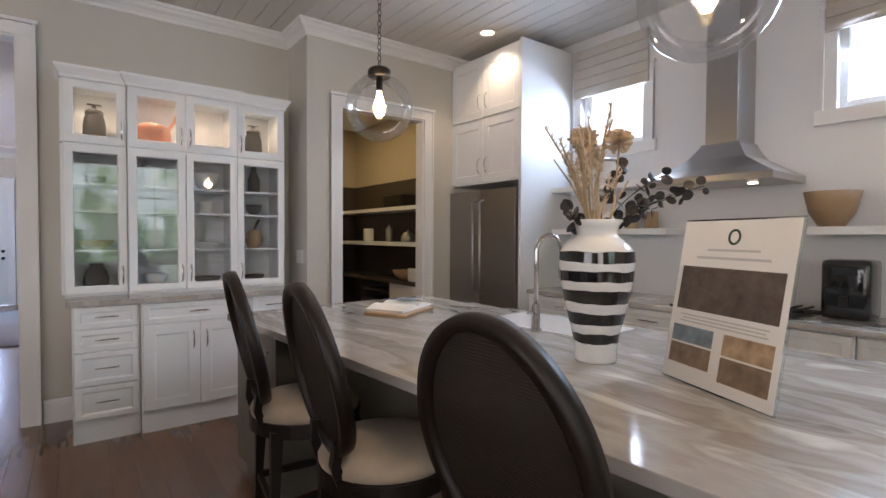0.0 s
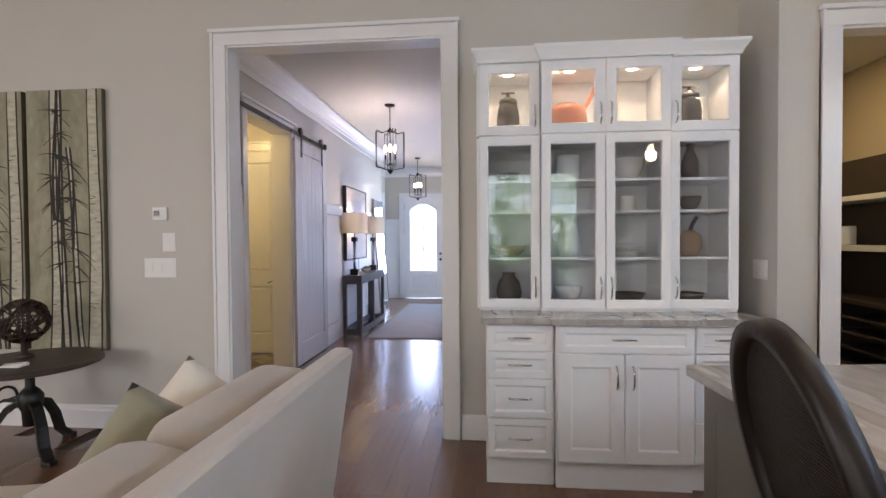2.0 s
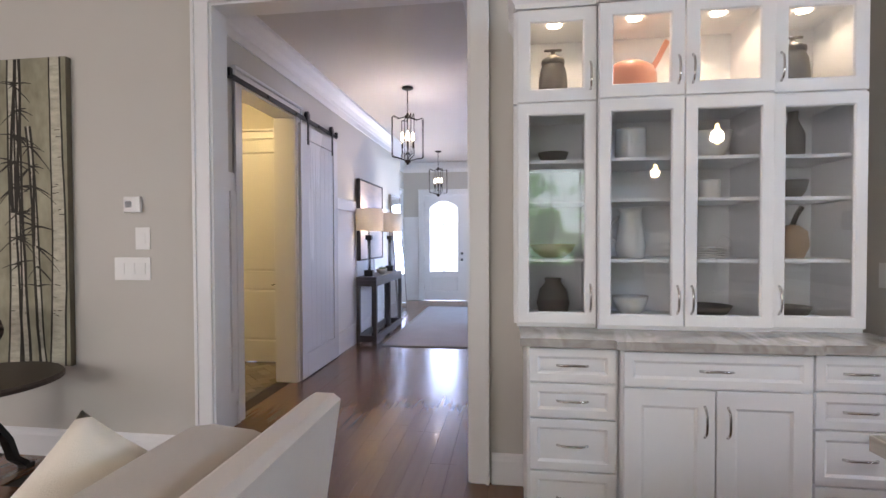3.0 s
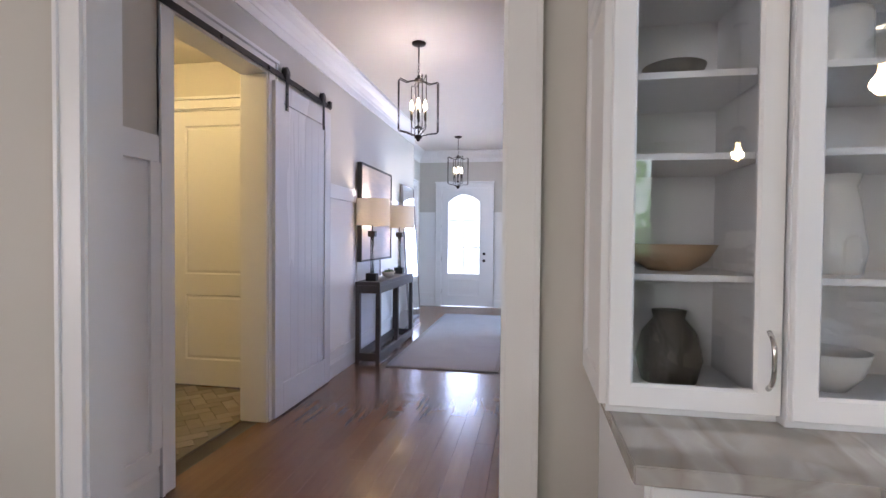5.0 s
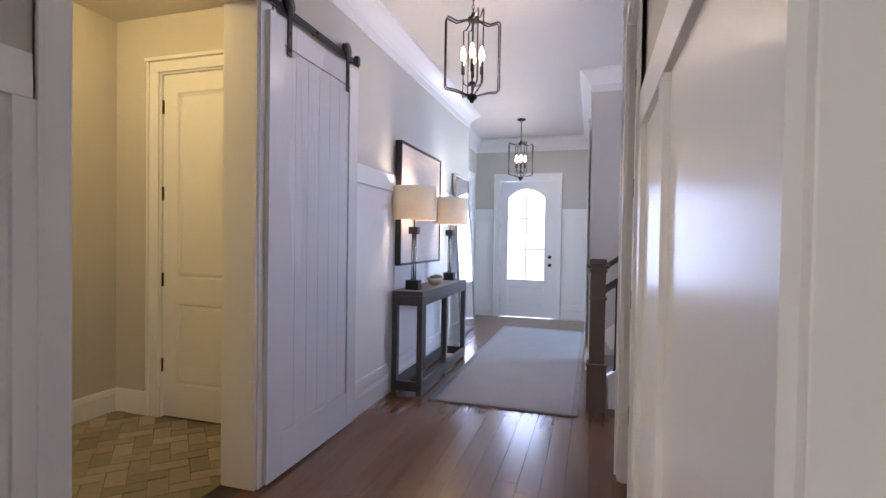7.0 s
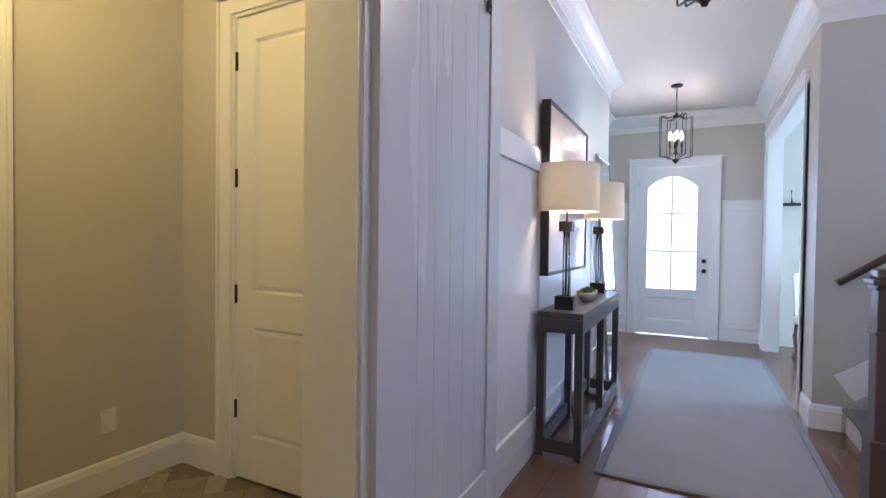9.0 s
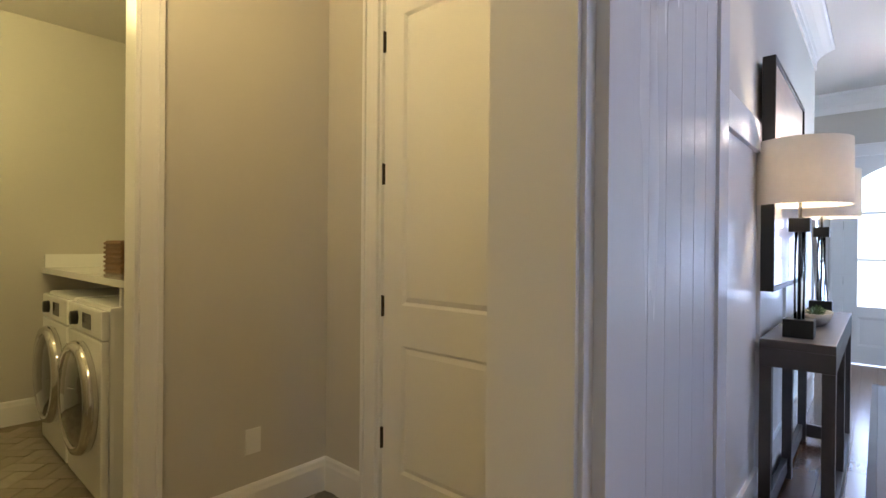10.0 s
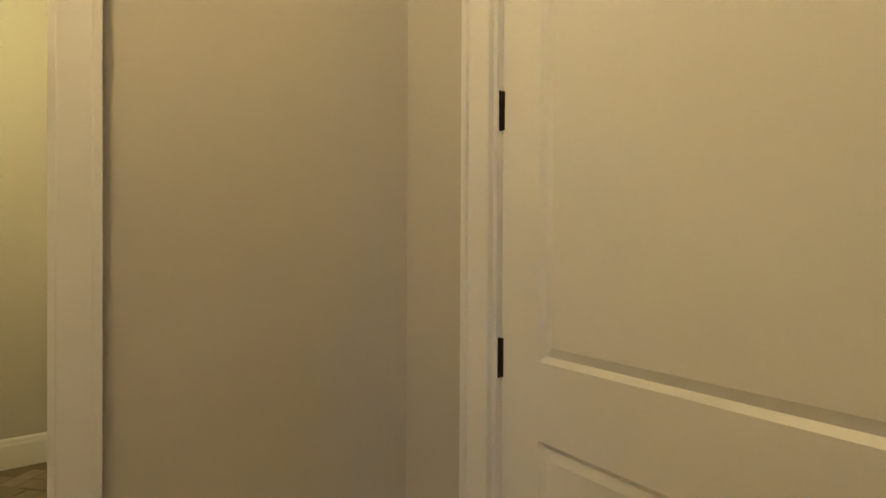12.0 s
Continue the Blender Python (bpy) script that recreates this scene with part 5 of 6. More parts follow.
tagged(new("bread_bin", mesh_of("bread_bin", boxes((3.64, 3.9, 5.3, 5.58, 0.9005, 1.06), bevel=0.02), CERAM)), "white enamel bread bin on the pantry worktop", "bin")
vessel("pantry_bowl", (3.76, 5.8, 0.9005), bowl_profile(0.16, 0.12), WOOD, "wide wooden bowl on the pantry worktop", "bowl", "pantry ware")
bsk = tagged(new("dark_basket", mesh_of("dark_basket", boxes((3.66, 3.88, 5.75, 6.2, 1.7755, 1.93), bevel=0.02), BLACK)), "dark woven basket on a pantry shelf", "basket")
lamp("pantry_lamp", "AREA", (3.0, 6.3, 2.96), 14, LAMP, 0.3, aim=(3.0, 6.3, 0))
plt = thing("switch_plate", (2.2345, 5.205, 1.235), "white triple switch plate on the grey wall", "switch")
bp("plate", plt, PLATE, (-0.006, 0, -0.08, 0.08, -0.06, 0.06), 0.002)
for k in (-0.045, 0, 0.045):
    bp("rocker", plt, PLATE, (-0.009, -0.0062, k - 0.016, k + 0.016, -0.033, 0.033), 0.001)

# ---- hall ----
def two_panel_door(name, w, h, m, label, hinge_left=True, lever=True, knob=None):
    """A white moulded door, face to -y locally, with a tall upper panel and a lower one."""
    th = thing(name, m, label, "door")
    part("leaf", panelled(w, h, 0.04, [(0.13, w - 0.145, 0.24, 0.845), (0.13, w - 0.145, 1.035, h - 0.14)], 0.012, 0.014, 0.024), WHITE, th)
    hx = -0.004 if hinge_left else w + 0.004
    for z in (0.382, 1.022, 1.662, 2.302):
        g = part("hinge", lathe([(0, -0.052), (0.007, -0.052), (0.007, 0.052), (0, 0.052)], 10), BRONZE, th, "dark bronze butt hinge", True, at=pose(hx, -0.008, z))
        part("hinge_leaf", boxes((-0.012, 0.012, 0.002, 0.008, -0.05, 0.05)), BRONZE, g)
    if lever:
        lx = w - 0.07 if hinge_left else 0.07
        s = -1 if hinge_left else 1
        hd_ = part("rose", lathe([(0, 0), (0.034, 0), (0.032, 0.008), (0.02, 0.014), (0.011, 0.018), (0.011, 0.05), (0, 0.052)], 26), BRONZE, th, "round bronze lever rose", True, at=pose(lx, 0, 0.905, 90, 0, 0))
        pts = [(0, 0.0, 0.045), (s * 0.03, 0.004, 0.05), (s * 0.06, 0.010, 0.05), (s * 0.09, -0.004, 0.05), (s * 0.115, -0.014, 0.048), (s * 0.125, -0.012, 0.046)]
        part("lever", sweep(pts, [(0.0045 * math.cos(t), 0.008 * math.sin(t)) for t in (2 * math.pi * i / 10 for i in range(10))], up=(0, 0, 1)), BRONZE, hd_, "curved bronze lever", True)
    return th


two_panel_door("door_mudroom", 0.967, 2.545, pose(-2.981, 7.975, 0.008), "closed white two-panel door with bronze hinges and lever")
two_panel_door("door_laundry", 0.8, 2.5, pose(-5.83, 5.83, 0.01, 0, 0, 90), "white two-panel door standing by the laundry wall", hinge_left=True)
two_panel_door("door_closet", 0.8, 2.54, pose(0.43, 7.93, 0.01, 0, 0, 0), "white two-panel door swung open into the closet")
for z in (0.39, 1.04, 1.665, 2.27):
    setting("jamb_hinge", boxes((0.3, 0.36, 7.984, 7.99, z - 0.05, z + 0.05), bevel=0.001), BRONZE, "dark bronze hinge leaf on the jamb", "hinge")

# front door
fd = thing("door_front", (-1.49, FY + 0.02, 0.012), "white front door with an arched six-pane glass light", "door")
FW, FH = 0.935, 2.4
gx0, gx1, gz0, gz1 = 0.13, 0.775, 0.66, 2.27
bm = boxes((0, gx0, 0, 0.045, 0, FH), (gx1, FW, 0, 0.045, 0, FH), (gx0, gx1, 0, 0.045, gz1, FH), (gx0, gx1, 0.0095, 0.045, 0, gz0))
box(bm, gx0, gx1, 0, 0.009, gz0 - 0.12, gz0), box(bm, gx0, gx1, 0, 0.009, 0, 0.2)
frame_panel(bm, gx0, gx1, 0.2, gz0 - 0.12, 0, 0.0085, 0.03)
n = 14
mid, rise = (gx0 + gx1) / 2, 0.16
for i in range(n):  # arched head of the light
    xa, xb = gx0 + (gx1 - gx0) * i / n, gx0 + (gx1 - gx0) * (i + 1) / n
    za, zb = (gz1 - rise * ((x - mid) / (gx1 - mid)) ** 2 for x in (xa, xb))
    f = [bm.verts.new(c) for c in ((xa, 0.004, za), (xb, 0.004, zb), (xb, 0.004, gz1 + 0.01), (xa, 0.004, gz1 + 0.01))]
    b = [bm.verts.new(c) for c in ((xa, 0.04, za), (xb, 0.04, zb), (xb, 0.04, gz1 + 0.01), (xa, 0.04, gz1 + 0.01))]
    bm.faces.new(f), bm.faces.new(b), bm.faces.new((f[0], f[1], b[1], b[0]))
part("leaf", bm, WHITE, fd)
for z in (1.2, 1.74):
    bp("glazing_bar", fd, WHITE, (gx0, gx1, 0.008, 0.036, z - 0.011, z + 0.011), 0.002)
bp("glazing_bar", fd, WHITE, (mid - 0.011, mid + 0.011, 0.009, 0.035, gz0, gz1), 0.002)
g = part("pane", boxes((gx0 - 0.003, gx1 + 0.003, 0.02, 0.024, gz0 - 0.003, gz1 + 0.003)), GLASS, fd, "clear glass light")
g.visible_shadow = False
for z in (1.07, 0.93):
    part("lock", lathe([(0, 0), (0.03, 0), (0.028, 0.012), (0.014, 0.016), (0.018, 0.045), (0.026, 0.055), (0, 0.062)] if z < 1 else [(0, 0), (0.03, 0), (0.026, 0.016), (0, 0.018)], 22), BRONZE, fd, "round bronze door hardware", True, at=pose(FW - 0.065, 0, z, 90, 0, 0))
for z in (0.3, 0.95, 1.6, 2.2):
    part("hinge", lathe([(0, -0.05), (0.007, -0.05), (0.007, 0.05), (0, 0.05)], 10), BRONZE, fd, "dark bronze hinge", True, at=pose(-0.006, -0.008, z))

# sliding barn door
BX = -1.575
barn = thing("barn_door", (BX, 7.315, 0.012), "white plank barn door hung open on a black rail", "door")
BW, BH = 1.035, 2.56
for y0, y1, z0, z1, nm in ((0, 0.13, 0, BH, "stile"), (BW - 0.13, BW, 0, BH, "stile"), (0.131, BW - 0.131, BH - 0.14, BH, "rail"), (0.131, BW - 0.131, 0, 0.24, "rail")):
    bp(nm, barn, BARN, (-0.038, 0, y0, y1, z0, z1), 0.002)
for i in range(6):
    y0 = 0.131 + i * (BW - 0.262) / 6
    bp("plank", barn, BARN, (-0.034, -0.011, y0 + 0.0005, y0 + (BW - 0.262) / 6 - 0.0005, 0.241, BH - 0.141), 0.0018)
for y in (0.17, 0.86):
    hg = part("hanger", boxes((0.001, 0.008, y - 0.02, y + 0.02, BH - 0.19, BH + 0.1), bevel=0.002), BLACK, barn, "black strap roller hanger")
    part("roller", lathe([(0, -0.012), (0.05, -0.012), (0.045, 0), (0.05, 0.012), (0, 0.012)], 26), BLACK, hg, smooth=True, at=pose(-0.006, y, BH + 0.1, 0, 90, 0))
    for z in (BH - 0.16, BH - 0.06):
        part("bolt", lathe([(0, 0), (0.009, 0), (0.007, 0.006), (0, 0.007)], 8), BLACK, hg, at=pose(0.008, y, z, 0, 90, 0))
rl = thing("barn_rail", (BX - 0.012, 6.05, 2.635), "black iron barn-door rail on wall spacers", "rail")
bp("bar", rl, BLACK, (-0.004, 0.004, 0, 2.32, -0.022, 0.022), 0.002)
for y in (0.06, 0.62, 1.18, 1.74, 2.24):
    part("spacer", lathe([(0, -0.028), (0.014, -0.028), (0.014, 0.012), (0.009, 0.018), (0, 0.018)], 12), BLACK, rl, smooth=True, at=pose(0, y, 0, 0, 90, 0))
for y in (0.03, 2.29):
    part("stop", boxes((-0.012, 0.02, y - 0.02, y + 0.02, -0.012, 0.05), bevel=0.003), BLACK, rl)


def lantern(place, top):
    """A cage pendant with four candle bulbs; place is its lowest point."""
    th = thing("lantern_pendant", place, "bronze cage lantern pendant with four lit candle bulbs", "pendant lamp", "hall lanterns")
    h = 0.585
    part("finial", lathe([(0, 0), (0.012, 0.004), (0.018, 0.02), (0.034, 0.03), (0.036, 0.05), (0.02, 0.06), (0, 0.06)], 18), BRONZE, th, smooth=True)
    part("hub", lathe([(0, h - 0.05), (0.034, h - 0.05), (0.036, h - 0.02), (0.014, h - 0.01), (0.014, h + 0.01), (0, h + 0.01)], 18), BRONZE, th, smooth=True)
    r = 0.185
    for k in range(4):
        a = math.pi / 2 * k + 0.5
        for off in (-0.018, 0.018):
            u, v = Vector((math.cos(a), math.sin(a), 0)), Vector((-math.sin(a), math.cos(a), 0)) * off
            pts = [u * 0.03 + v * 0.4 + Vector((0, 0, h - 0.035)), u * 0.11 + v + Vector((0, 0, h - 0.06)), u * (r - 0.01) + v + Vector((0, 0, h - 0.035)), u * r + v + Vector((0, 0, h - 0.05)), u * r + v + Vector((0, 0, 0.1)), u * (r - 0.01) + v + Vector((0, 0, 0.085)), u * 0.11 + v + Vector((0, 0, 0.075)), u * 0.03 + v * 0.4 + Vector((0, 0, 0.05))]
            part("cage_rod", sweep(pts, rect(0.0075, 0.0075)), BRONZE, th)
    part("stem", sweep([(0, 0, 0.05), (0, 0, h)], disc(0.006)), BRONZE, th, smooth=True)
    part("cup", lathe([(0, 0.12), (0.03, 0.12), (0.02, 0.14), (0, 0.15)], 16), BRONZE, th, smooth=True)
    for k in range(4):
        a = math.pi / 2 * k + 0.2
        c, s = math.cos(a), math.sin(a)
        part("candle_arm", sweep([(0, 0, 0.13), (0.03 * c, 0.03 * s, 0.11), (0.058 * c, 0.058 * s, 0.13), (0.062 * c, 0.062 * s, 0.2)], disc(0.004, 6)), BRONZE, th, smooth=True)
        b = part("candle", lathe([(0, 0.19), (0.012, 0.19), (0.012, 0.28), (0, 0.28)], 12), BRONZE, th, smooth=True, at=pose(0.062 * c, 0.062 * s, 0))
        part("bulb", lathe([(0, 0.28), (0.011, 0.285), (0.018, 0.31), (0.013, 0.345), (0.003, 0.375), (0, 0.376)], 14), CANDLE, b, "glowing candle bulb", True)
    L = top - place[2]
    z, k = h + 0.01, 0
    while z < L - 0.2:
        bm = sweep([(0.009 * math.cos(t) if k % 2 else 0, 0 if k % 2 else 0.009 * math.cos(t), z + 0.014 + 0.017 * math.sin(t)) for t in (2 * math.pi * i / 10 for i in range(10))], disc(0.0022, 5), closed=True, up=(0, 1, 0) if k % 2 else (1, 0, 0))
        part("chain_link", bm, BRONZE, th)
        z, k = z + 0.028, k + 1
    part("rod", sweep([(0, 0, z), (0, 0, L - 0.02)], disc(0.006)), BRONZE, th, smooth=True)
    part("canopy", lathe([(0, L - 0.03), (0.03, L - 0.03), (0.062, L - 0.018), (0.066, L - 0.001), (0, L - 0.001)], 26), BRONZE, th, smooth=True)
    lamp("lantern_lamp", "POINT", (place[0], place[1], place[2] + 0.33), 20, (1.0, 0.88, 0.86), 0.02)
    return th


lantern((-0.70, 8.27, 2.272), HZ)
lantern((-0.95, 12.4, 2.25), HZ)

# console table and what stands on it
CY0, CY1, CX0, CX1, CZ = 9.07, 10.62, -1.588, -1.305, 0.905
con = thing("console_table", (0, 0, 0), "grey-washed wooden console table with a floor stretcher", "table")
bp("tabletop", con, GREYW, (CX0, CX1, CY0, CY1, CZ - 0.04, CZ), 0.003)
for a in ((CX0, CX1, CY0, CY0 + 0.03), (CX0, CX1, CY1 - 0.03, CY1), (CX0, CX0 + 0.03, CY0 + 0.031, CY1 - 0.031), (CX1 - 0.03, CX1, CY0 + 0.031, CY1 - 0.031)):
    bp("apron", con, GREYW, (*a, CZ - 0.125, CZ - 0.0405), 0.002)
    bp("stretcher", con, GREYW, (*a, 0.03, 0.115), 0.002)
for y in (CY0, (CY0 + CY1) / 2 - 0.03, CY1 - 0.06):
    for x in (CX0, CX1 - 0.05):
        bp("leg", con, GREYW, (x + 0.001, x + 0.049, y + 0.001, y + 0.059, 0.0, CZ - 0.126), 0.002)


def table_lamp(place):
    th = thing("table_lamp", place, "lit table lamp with linen drum shade and black base", "table lamp", "console lamps")
    bp("base", th, BLACK, (-0.06, 0.06, -0.05, 0.05, 0, 0.085), 0.003)
    part("column", lathe([(0, 0.085), (0.022, 0.085), (0.022, 0.5), (0, 0.5)], 16), ACRYL, th, "clear acrylic column", True)
    part("rod", sweep([(0, 0, 0.085), (0, 0, 0.66)], disc(0.007)), BLACK, th, smooth=True)
    bp("collar", th, BLACK, (-0.042, 0.042, -0.036, 0.036, 0.5, 0.565), 0.003)
    s = part("shade", lathe([(0.2, 0.625), (0.197, 0.925), (0.194, 0.925), (0.197, 0.625)], 40, cap=False), SHADE, th, "linen drum shade", True)
    part("bulb", lathe([(0, 0.66), (0.02, 0.67), (0.03, 0.72), (0.02, 0.76), (0, 0.765)], 14), BULB, th, "glowing bulb", True)
    part("finial", lathe([(0, 0.925), (0.008, 0.925), (0.006, 0.945), (0, 0.95)], 10), BLACK, th)
    lamp("table_lamp_light", "POINT", (place[0], place[1], place[2] + 0.82), 26, (1.0, 0.87, 0.72), 0.04)
    return th


table_lamp((-1.455, 9.25, CZ))
table_lamp((-1.455, 10.42, CZ))
bw = thing("succulent_bowl", (-1.43, 9.82, CZ), "long stone bowl planted with green succulents", "planter")
bm = lathe(bowl_profile(0.075, 0.07), 28)
for v in bm.verts:
    v.co.y *= 2.3
part("bowl", bm, mat("weathered_stone", (0.36, 0.33, 0.27), 0.8, vary=0.2), bw, smooth=True)
rnd = random.Random(9)
for k in range(7):
    cy = -0.13 + 0.043 * k
    for j in range(11):
        a, e = 2.4 * j, 0.35 + 0.1 * j
        d = Vector((math.cos(a) * math.cos(e), math.sin(a) * math.cos(e), math.sin(e)))
        o = Vector((rnd.uniform(-0.02, 0.02), cy, 0.055))
        w = d.cross(Vector((0, 0, 1))).normalized() * 0.008
        l = 0.035 + 0.02 * rnd.random()
        bm = bmesh.new()
        v = [bm.verts.new(p) for p in (o, o + d * l * 0.6 + w, o + d * l, o + d * l * 0.6 - w, o + d * l * 0.55 + Vector((0, 0, -0.006)))]
        for t in ((0, 1, 4), (1, 2, 4), (2, 3, 4), (3, 0, 4), (0, 1, 2, 3)):
            bm.faces.new([v[i] for i in t])
        part("leaf", bm, GREEN, bw)

# framed painting over the console
pic = thing("framed_painting", (HX0 + 0.022, 9.14, 1.12), "abstract pale seascape in a thin dark frame", "painting")
PW, PHT = 1.2, 1.12
for a in ((0, 0.022, 0, PHT), (PW - 0.022, PW, 0, PHT), (0.0225, PW - 0.0225, 0, 0.022), (0.0225, PW - 0.0225, PHT - 0.022, PHT)):
    bp("frame", pic, BLACK, (0, 0.055, *a), 0.002)
SEA = mat("abstract_seascape", (0.52, 0.42, 0.36), 0.35, vary=0.25, scale=1.3, grain=9, bump=0.05, second=(0.24, 0.26, 0.31), stretch=(1, 0.5, 2.2), coat=0.3)
bp("canvas", pic, SEA, (0.0, 0.045, 0.023, PW - 0.023, 0.023, PHT - 0.023), 0)

# tall mirror leaning on the hall wall
MIRROR = mat("mirror_silver", (0.86, 0.88, 0.88), 0.02, 1.0, vary=0.01, bump=0)
mir = thing("floor_mirror", pose(-1.445, 11.02, 0.0, 0, -3.6, 0), "tall floor mirror in a thin metal frame leaning on the wall", "mirror")
MW, MH = 0.72, 2.2
for a in ((0, 0.016, 0, MH), (MW - 0.016, MW, 0, MH), (0.0165, MW - 0.0165, 0, 0.016), (0.0165, MW - 0.0165, MH - 0.016, MH)):
    bp("frame", mir, STEEL_D, (-0.024, 0.008, *a), 0.003)
bp("glass", mir, MIRROR, (-0.018, 0.0, 0.015, MW - 0.015, 0.015, MH - 0.015), 0)

# rug
rug = thing("hall_runner", (0, 0, 0), "pale grey woven runner with a darker bound edge", "rug")
part("field", boxes((-1.17, -0.04, 9.03, 12.72, 0.0005, 0.013), bevel=0.003), RUG, rug)
for a in ((-1.215, -1.171, 8.985, 12.765), (-0.039, 0.005, 8.985, 12.765), (-1.1705, -0.0395, 8.985, 9.029), (-1.1705, -0.0395, 12.721, 12.765)):
    bp("binding", rug, RUGB, (*a, 0.0005, 0.014), 0.003)

# staircase rising to the east behind the newel
st = thing("staircase", (0.24, 9.3, 0), "staircase with carpeted treads, white stringer and iron balusters", "stairs")
RISE, GO, N = 0.182, 0.255, 9
for i in range(N):
    x0 = 0.02 + i * GO
    bp("riser", st, WHITE, (x0, x0 + 0.018, 0.03, 1.18, i * RISE + (0.001 if i else 0), (i + 1) * RISE - 0.03), 0.001)
    bp("tread", st, TREAD, (x0 - 0.025, x0 + GO, 0.03, 1.18, (i + 1) * RISE - 0.03, (i + 1) * RISE), 0.006)
bm = bmesh.new()
poly = [(0.0, 0.0), (0.0, 0.25), (N * GO, 0.25 + N * RISE), (N * GO, 0.0)]
fa = [bm.verts.new((x, -0.02, z)) for x, z in poly]
fb = [bm.verts.new((x, 0.028, z)) for x, z in poly]
bm.faces.new(fa), bm.faces.new(fb)
for i in range(4):
    bm.faces.new((fa[i], fa[(i + 1) % 4], fb[(i + 1) % 4], fb[i]))
part("stringer", bm, WHITE, st, "white closed stringer wall")
bm = sweep([(-0.01, 0.004, 0.256), (N * GO, 0.004, 0.256 + N * RISE)], rect(0.075, 0.03))
part("stringer_cap", bm, WHITE, st)
bm = sweep([(0.0, 1.175, 0.32), (N * GO, 1.175, 0.32 + N * RISE)], rect(0.02, 0.2))
part("skirt", bm, WHITE, st, "white wall skirt")
for i in range(16):
    x = 0.045 + i * 0.104
    z = 0.27 + RISE / GO * x
    b = part("baluster", sweep([(x, 0.004, z), (x, 0.004, z + 0.72)], rect(0.013, 0.013)), BLACK, st, "black iron baluster")
    part("shoe", lathe([(0, 0), (0.018, 0), (0.016, 0.02), (0.009, 0.03), (0, 0.03)], 10), BLACK, b, at=pose(x, 0.004, z - 0.002))
part("handrail", sweep([(-0.06, 0.004, 0.96), (N * GO, 0.004, 0.995 + RISE / GO * N * GO)], [(-0.03, -0.025), (0.03, -0.025), (0.034, 0.0), (0.022, 0.028), (-0.022, 0.028), (-0.034, 0.0)]), NEWEL, st, "stained oak handrail")
nw = thing("newel_post", (0.14, 9.22, 0), "stained oak newel post with a square capped top", "newel post")
bp("plinth", nw, NEWEL, (-0.075, 0.075, -0.075, 0.075, 0, 0.36), 0.004)
bp("shaft", nw, NEWEL, (-0.06, 0.06, -0.06, 0.06, 0.361, 1.15), 0.006)
for z, r, h in ((0.36, 0.082, 0.025), (0.9, 0.07, 0.02), (1.12, 0.07, 0.02), (1.15, 0.085, 0.025)):
    bp("collar", nw, NEWEL, (-r, r, -r, r, z, z + h), 0.005)
bp("cap", nw, NEWEL, (-0.065, 0.065, -0.065, 0.065, 1.1755, 1.225), 0.014)
wrl = thing("wall_handrail", (0.24, SY, 0), "stained oak wall handrail on black brackets", "handrail")
part("rail", sweep([(-0.06, -0.07, 1.07), (2.0, -0.07, 1.07 + 2.06 * RISE / GO)], disc(0.026, 12)), NEWEL, wrl, smooth=True)
for x in (0.32, 1.2):
    part("bracket", sweep([(x, -0.001, 1.03 + x * RISE / GO), (x, -0.06, 1.03 + x * RISE / GO), (x, -0.07, 1.09 + x * RISE / GO)], disc(0.008)), BLACK, wrl)
setting("wall_under_stair", boxes((0.42, 3.2, 9.34, 9.345, 0, 0.28)), WHITE, "white wall below the stairs", "wall")

# front room seen through the far opening
ch = thing("dining_chair", pose(0.60, 12.95, 0, 0, 0, 100), "white upholstered chair in the front room", "chair")
part("seat", boxes((-0.25, 0.25, -0.25, 0.25, 0.40, 0.49), bevel=0.03), CREAM, ch, "cream upholstered seat", True)
bm = bmesh.new()
rows = []
for k in range(9):
    a = -0.24 + 0.06 * k
    bow = 0.05 * (1 - (a / 0.24) ** 2)
    crest = 0.98 + 0.06 * (1 - (a / 0.24) ** 2)
    rows.append([bm.verts.new(c) for c in ((0.18 + bow, a, 0.50), (0.25 + bow, a, crest), (0.30 + bow, a, crest - 0.01), (0.24 + bow, a, 0.50))])
for a, b in zip(rows, rows[1:]):
    for q in range(4):
        bm.faces.new((a[q], a[(q + 1) % 4], b[(q + 1) % 4], b[q]))
bm.faces.new(rows[0]), bm.faces.new(rows[-1])
part("backrest", bm, CREAM, ch, "bowed upholstered backrest")
for x in (-0.21, 0.21):
    for y in (-0.21, 0.21):
        part("leg", sweep([(x, y, 0.399), (x * 1.12, y * 1.08, 0.25), (x * 1.0, y * 1.0, 0.08), (x * 1.12, y * 1.1, 0.0)], rect(0.034, 0.034)), NEWEL, ch)
sc_ = thing("wall_shelf", (0.36, 13.78, 1.83), "small dark bracket shelf on the front room wall", "shelf")
bp("board", sc_, BLACK, (-0.13, 0.2, -0.1, 0.045, 0, 0.03), 0.002)
part("bracket", sweep([(0, 0.04, 0.0), (0, -0.05, 0.06), (0, 0.0, 0.2)], disc(0.008)), BLACK, sc_)

# ---- mudroom and laundry ----
lamp("mudroom_lamp", "POINT", (-2.75, 6.75, 2.84), 42, LAMP, 0.12)
lamp("laundry_lamp", "POINT", (-4.7, 6.4, 2.84), 46, (1.0, 0.82, 0.34), 0.12)
for x, y in ((-2.75, 6.75), (-4.7, 6.4)):
    th = thing("flush_light", (x, y, 2.98), "round lit flush ceiling light", "ceiling light", "mudroom ceiling lights")
    part("dish", lathe([(0, -0.03), (0.12, -0.03), (0.17, -0.012), (0.18, -0.001), (0, -0.001)], 32), PLATE, th, smooth=True)


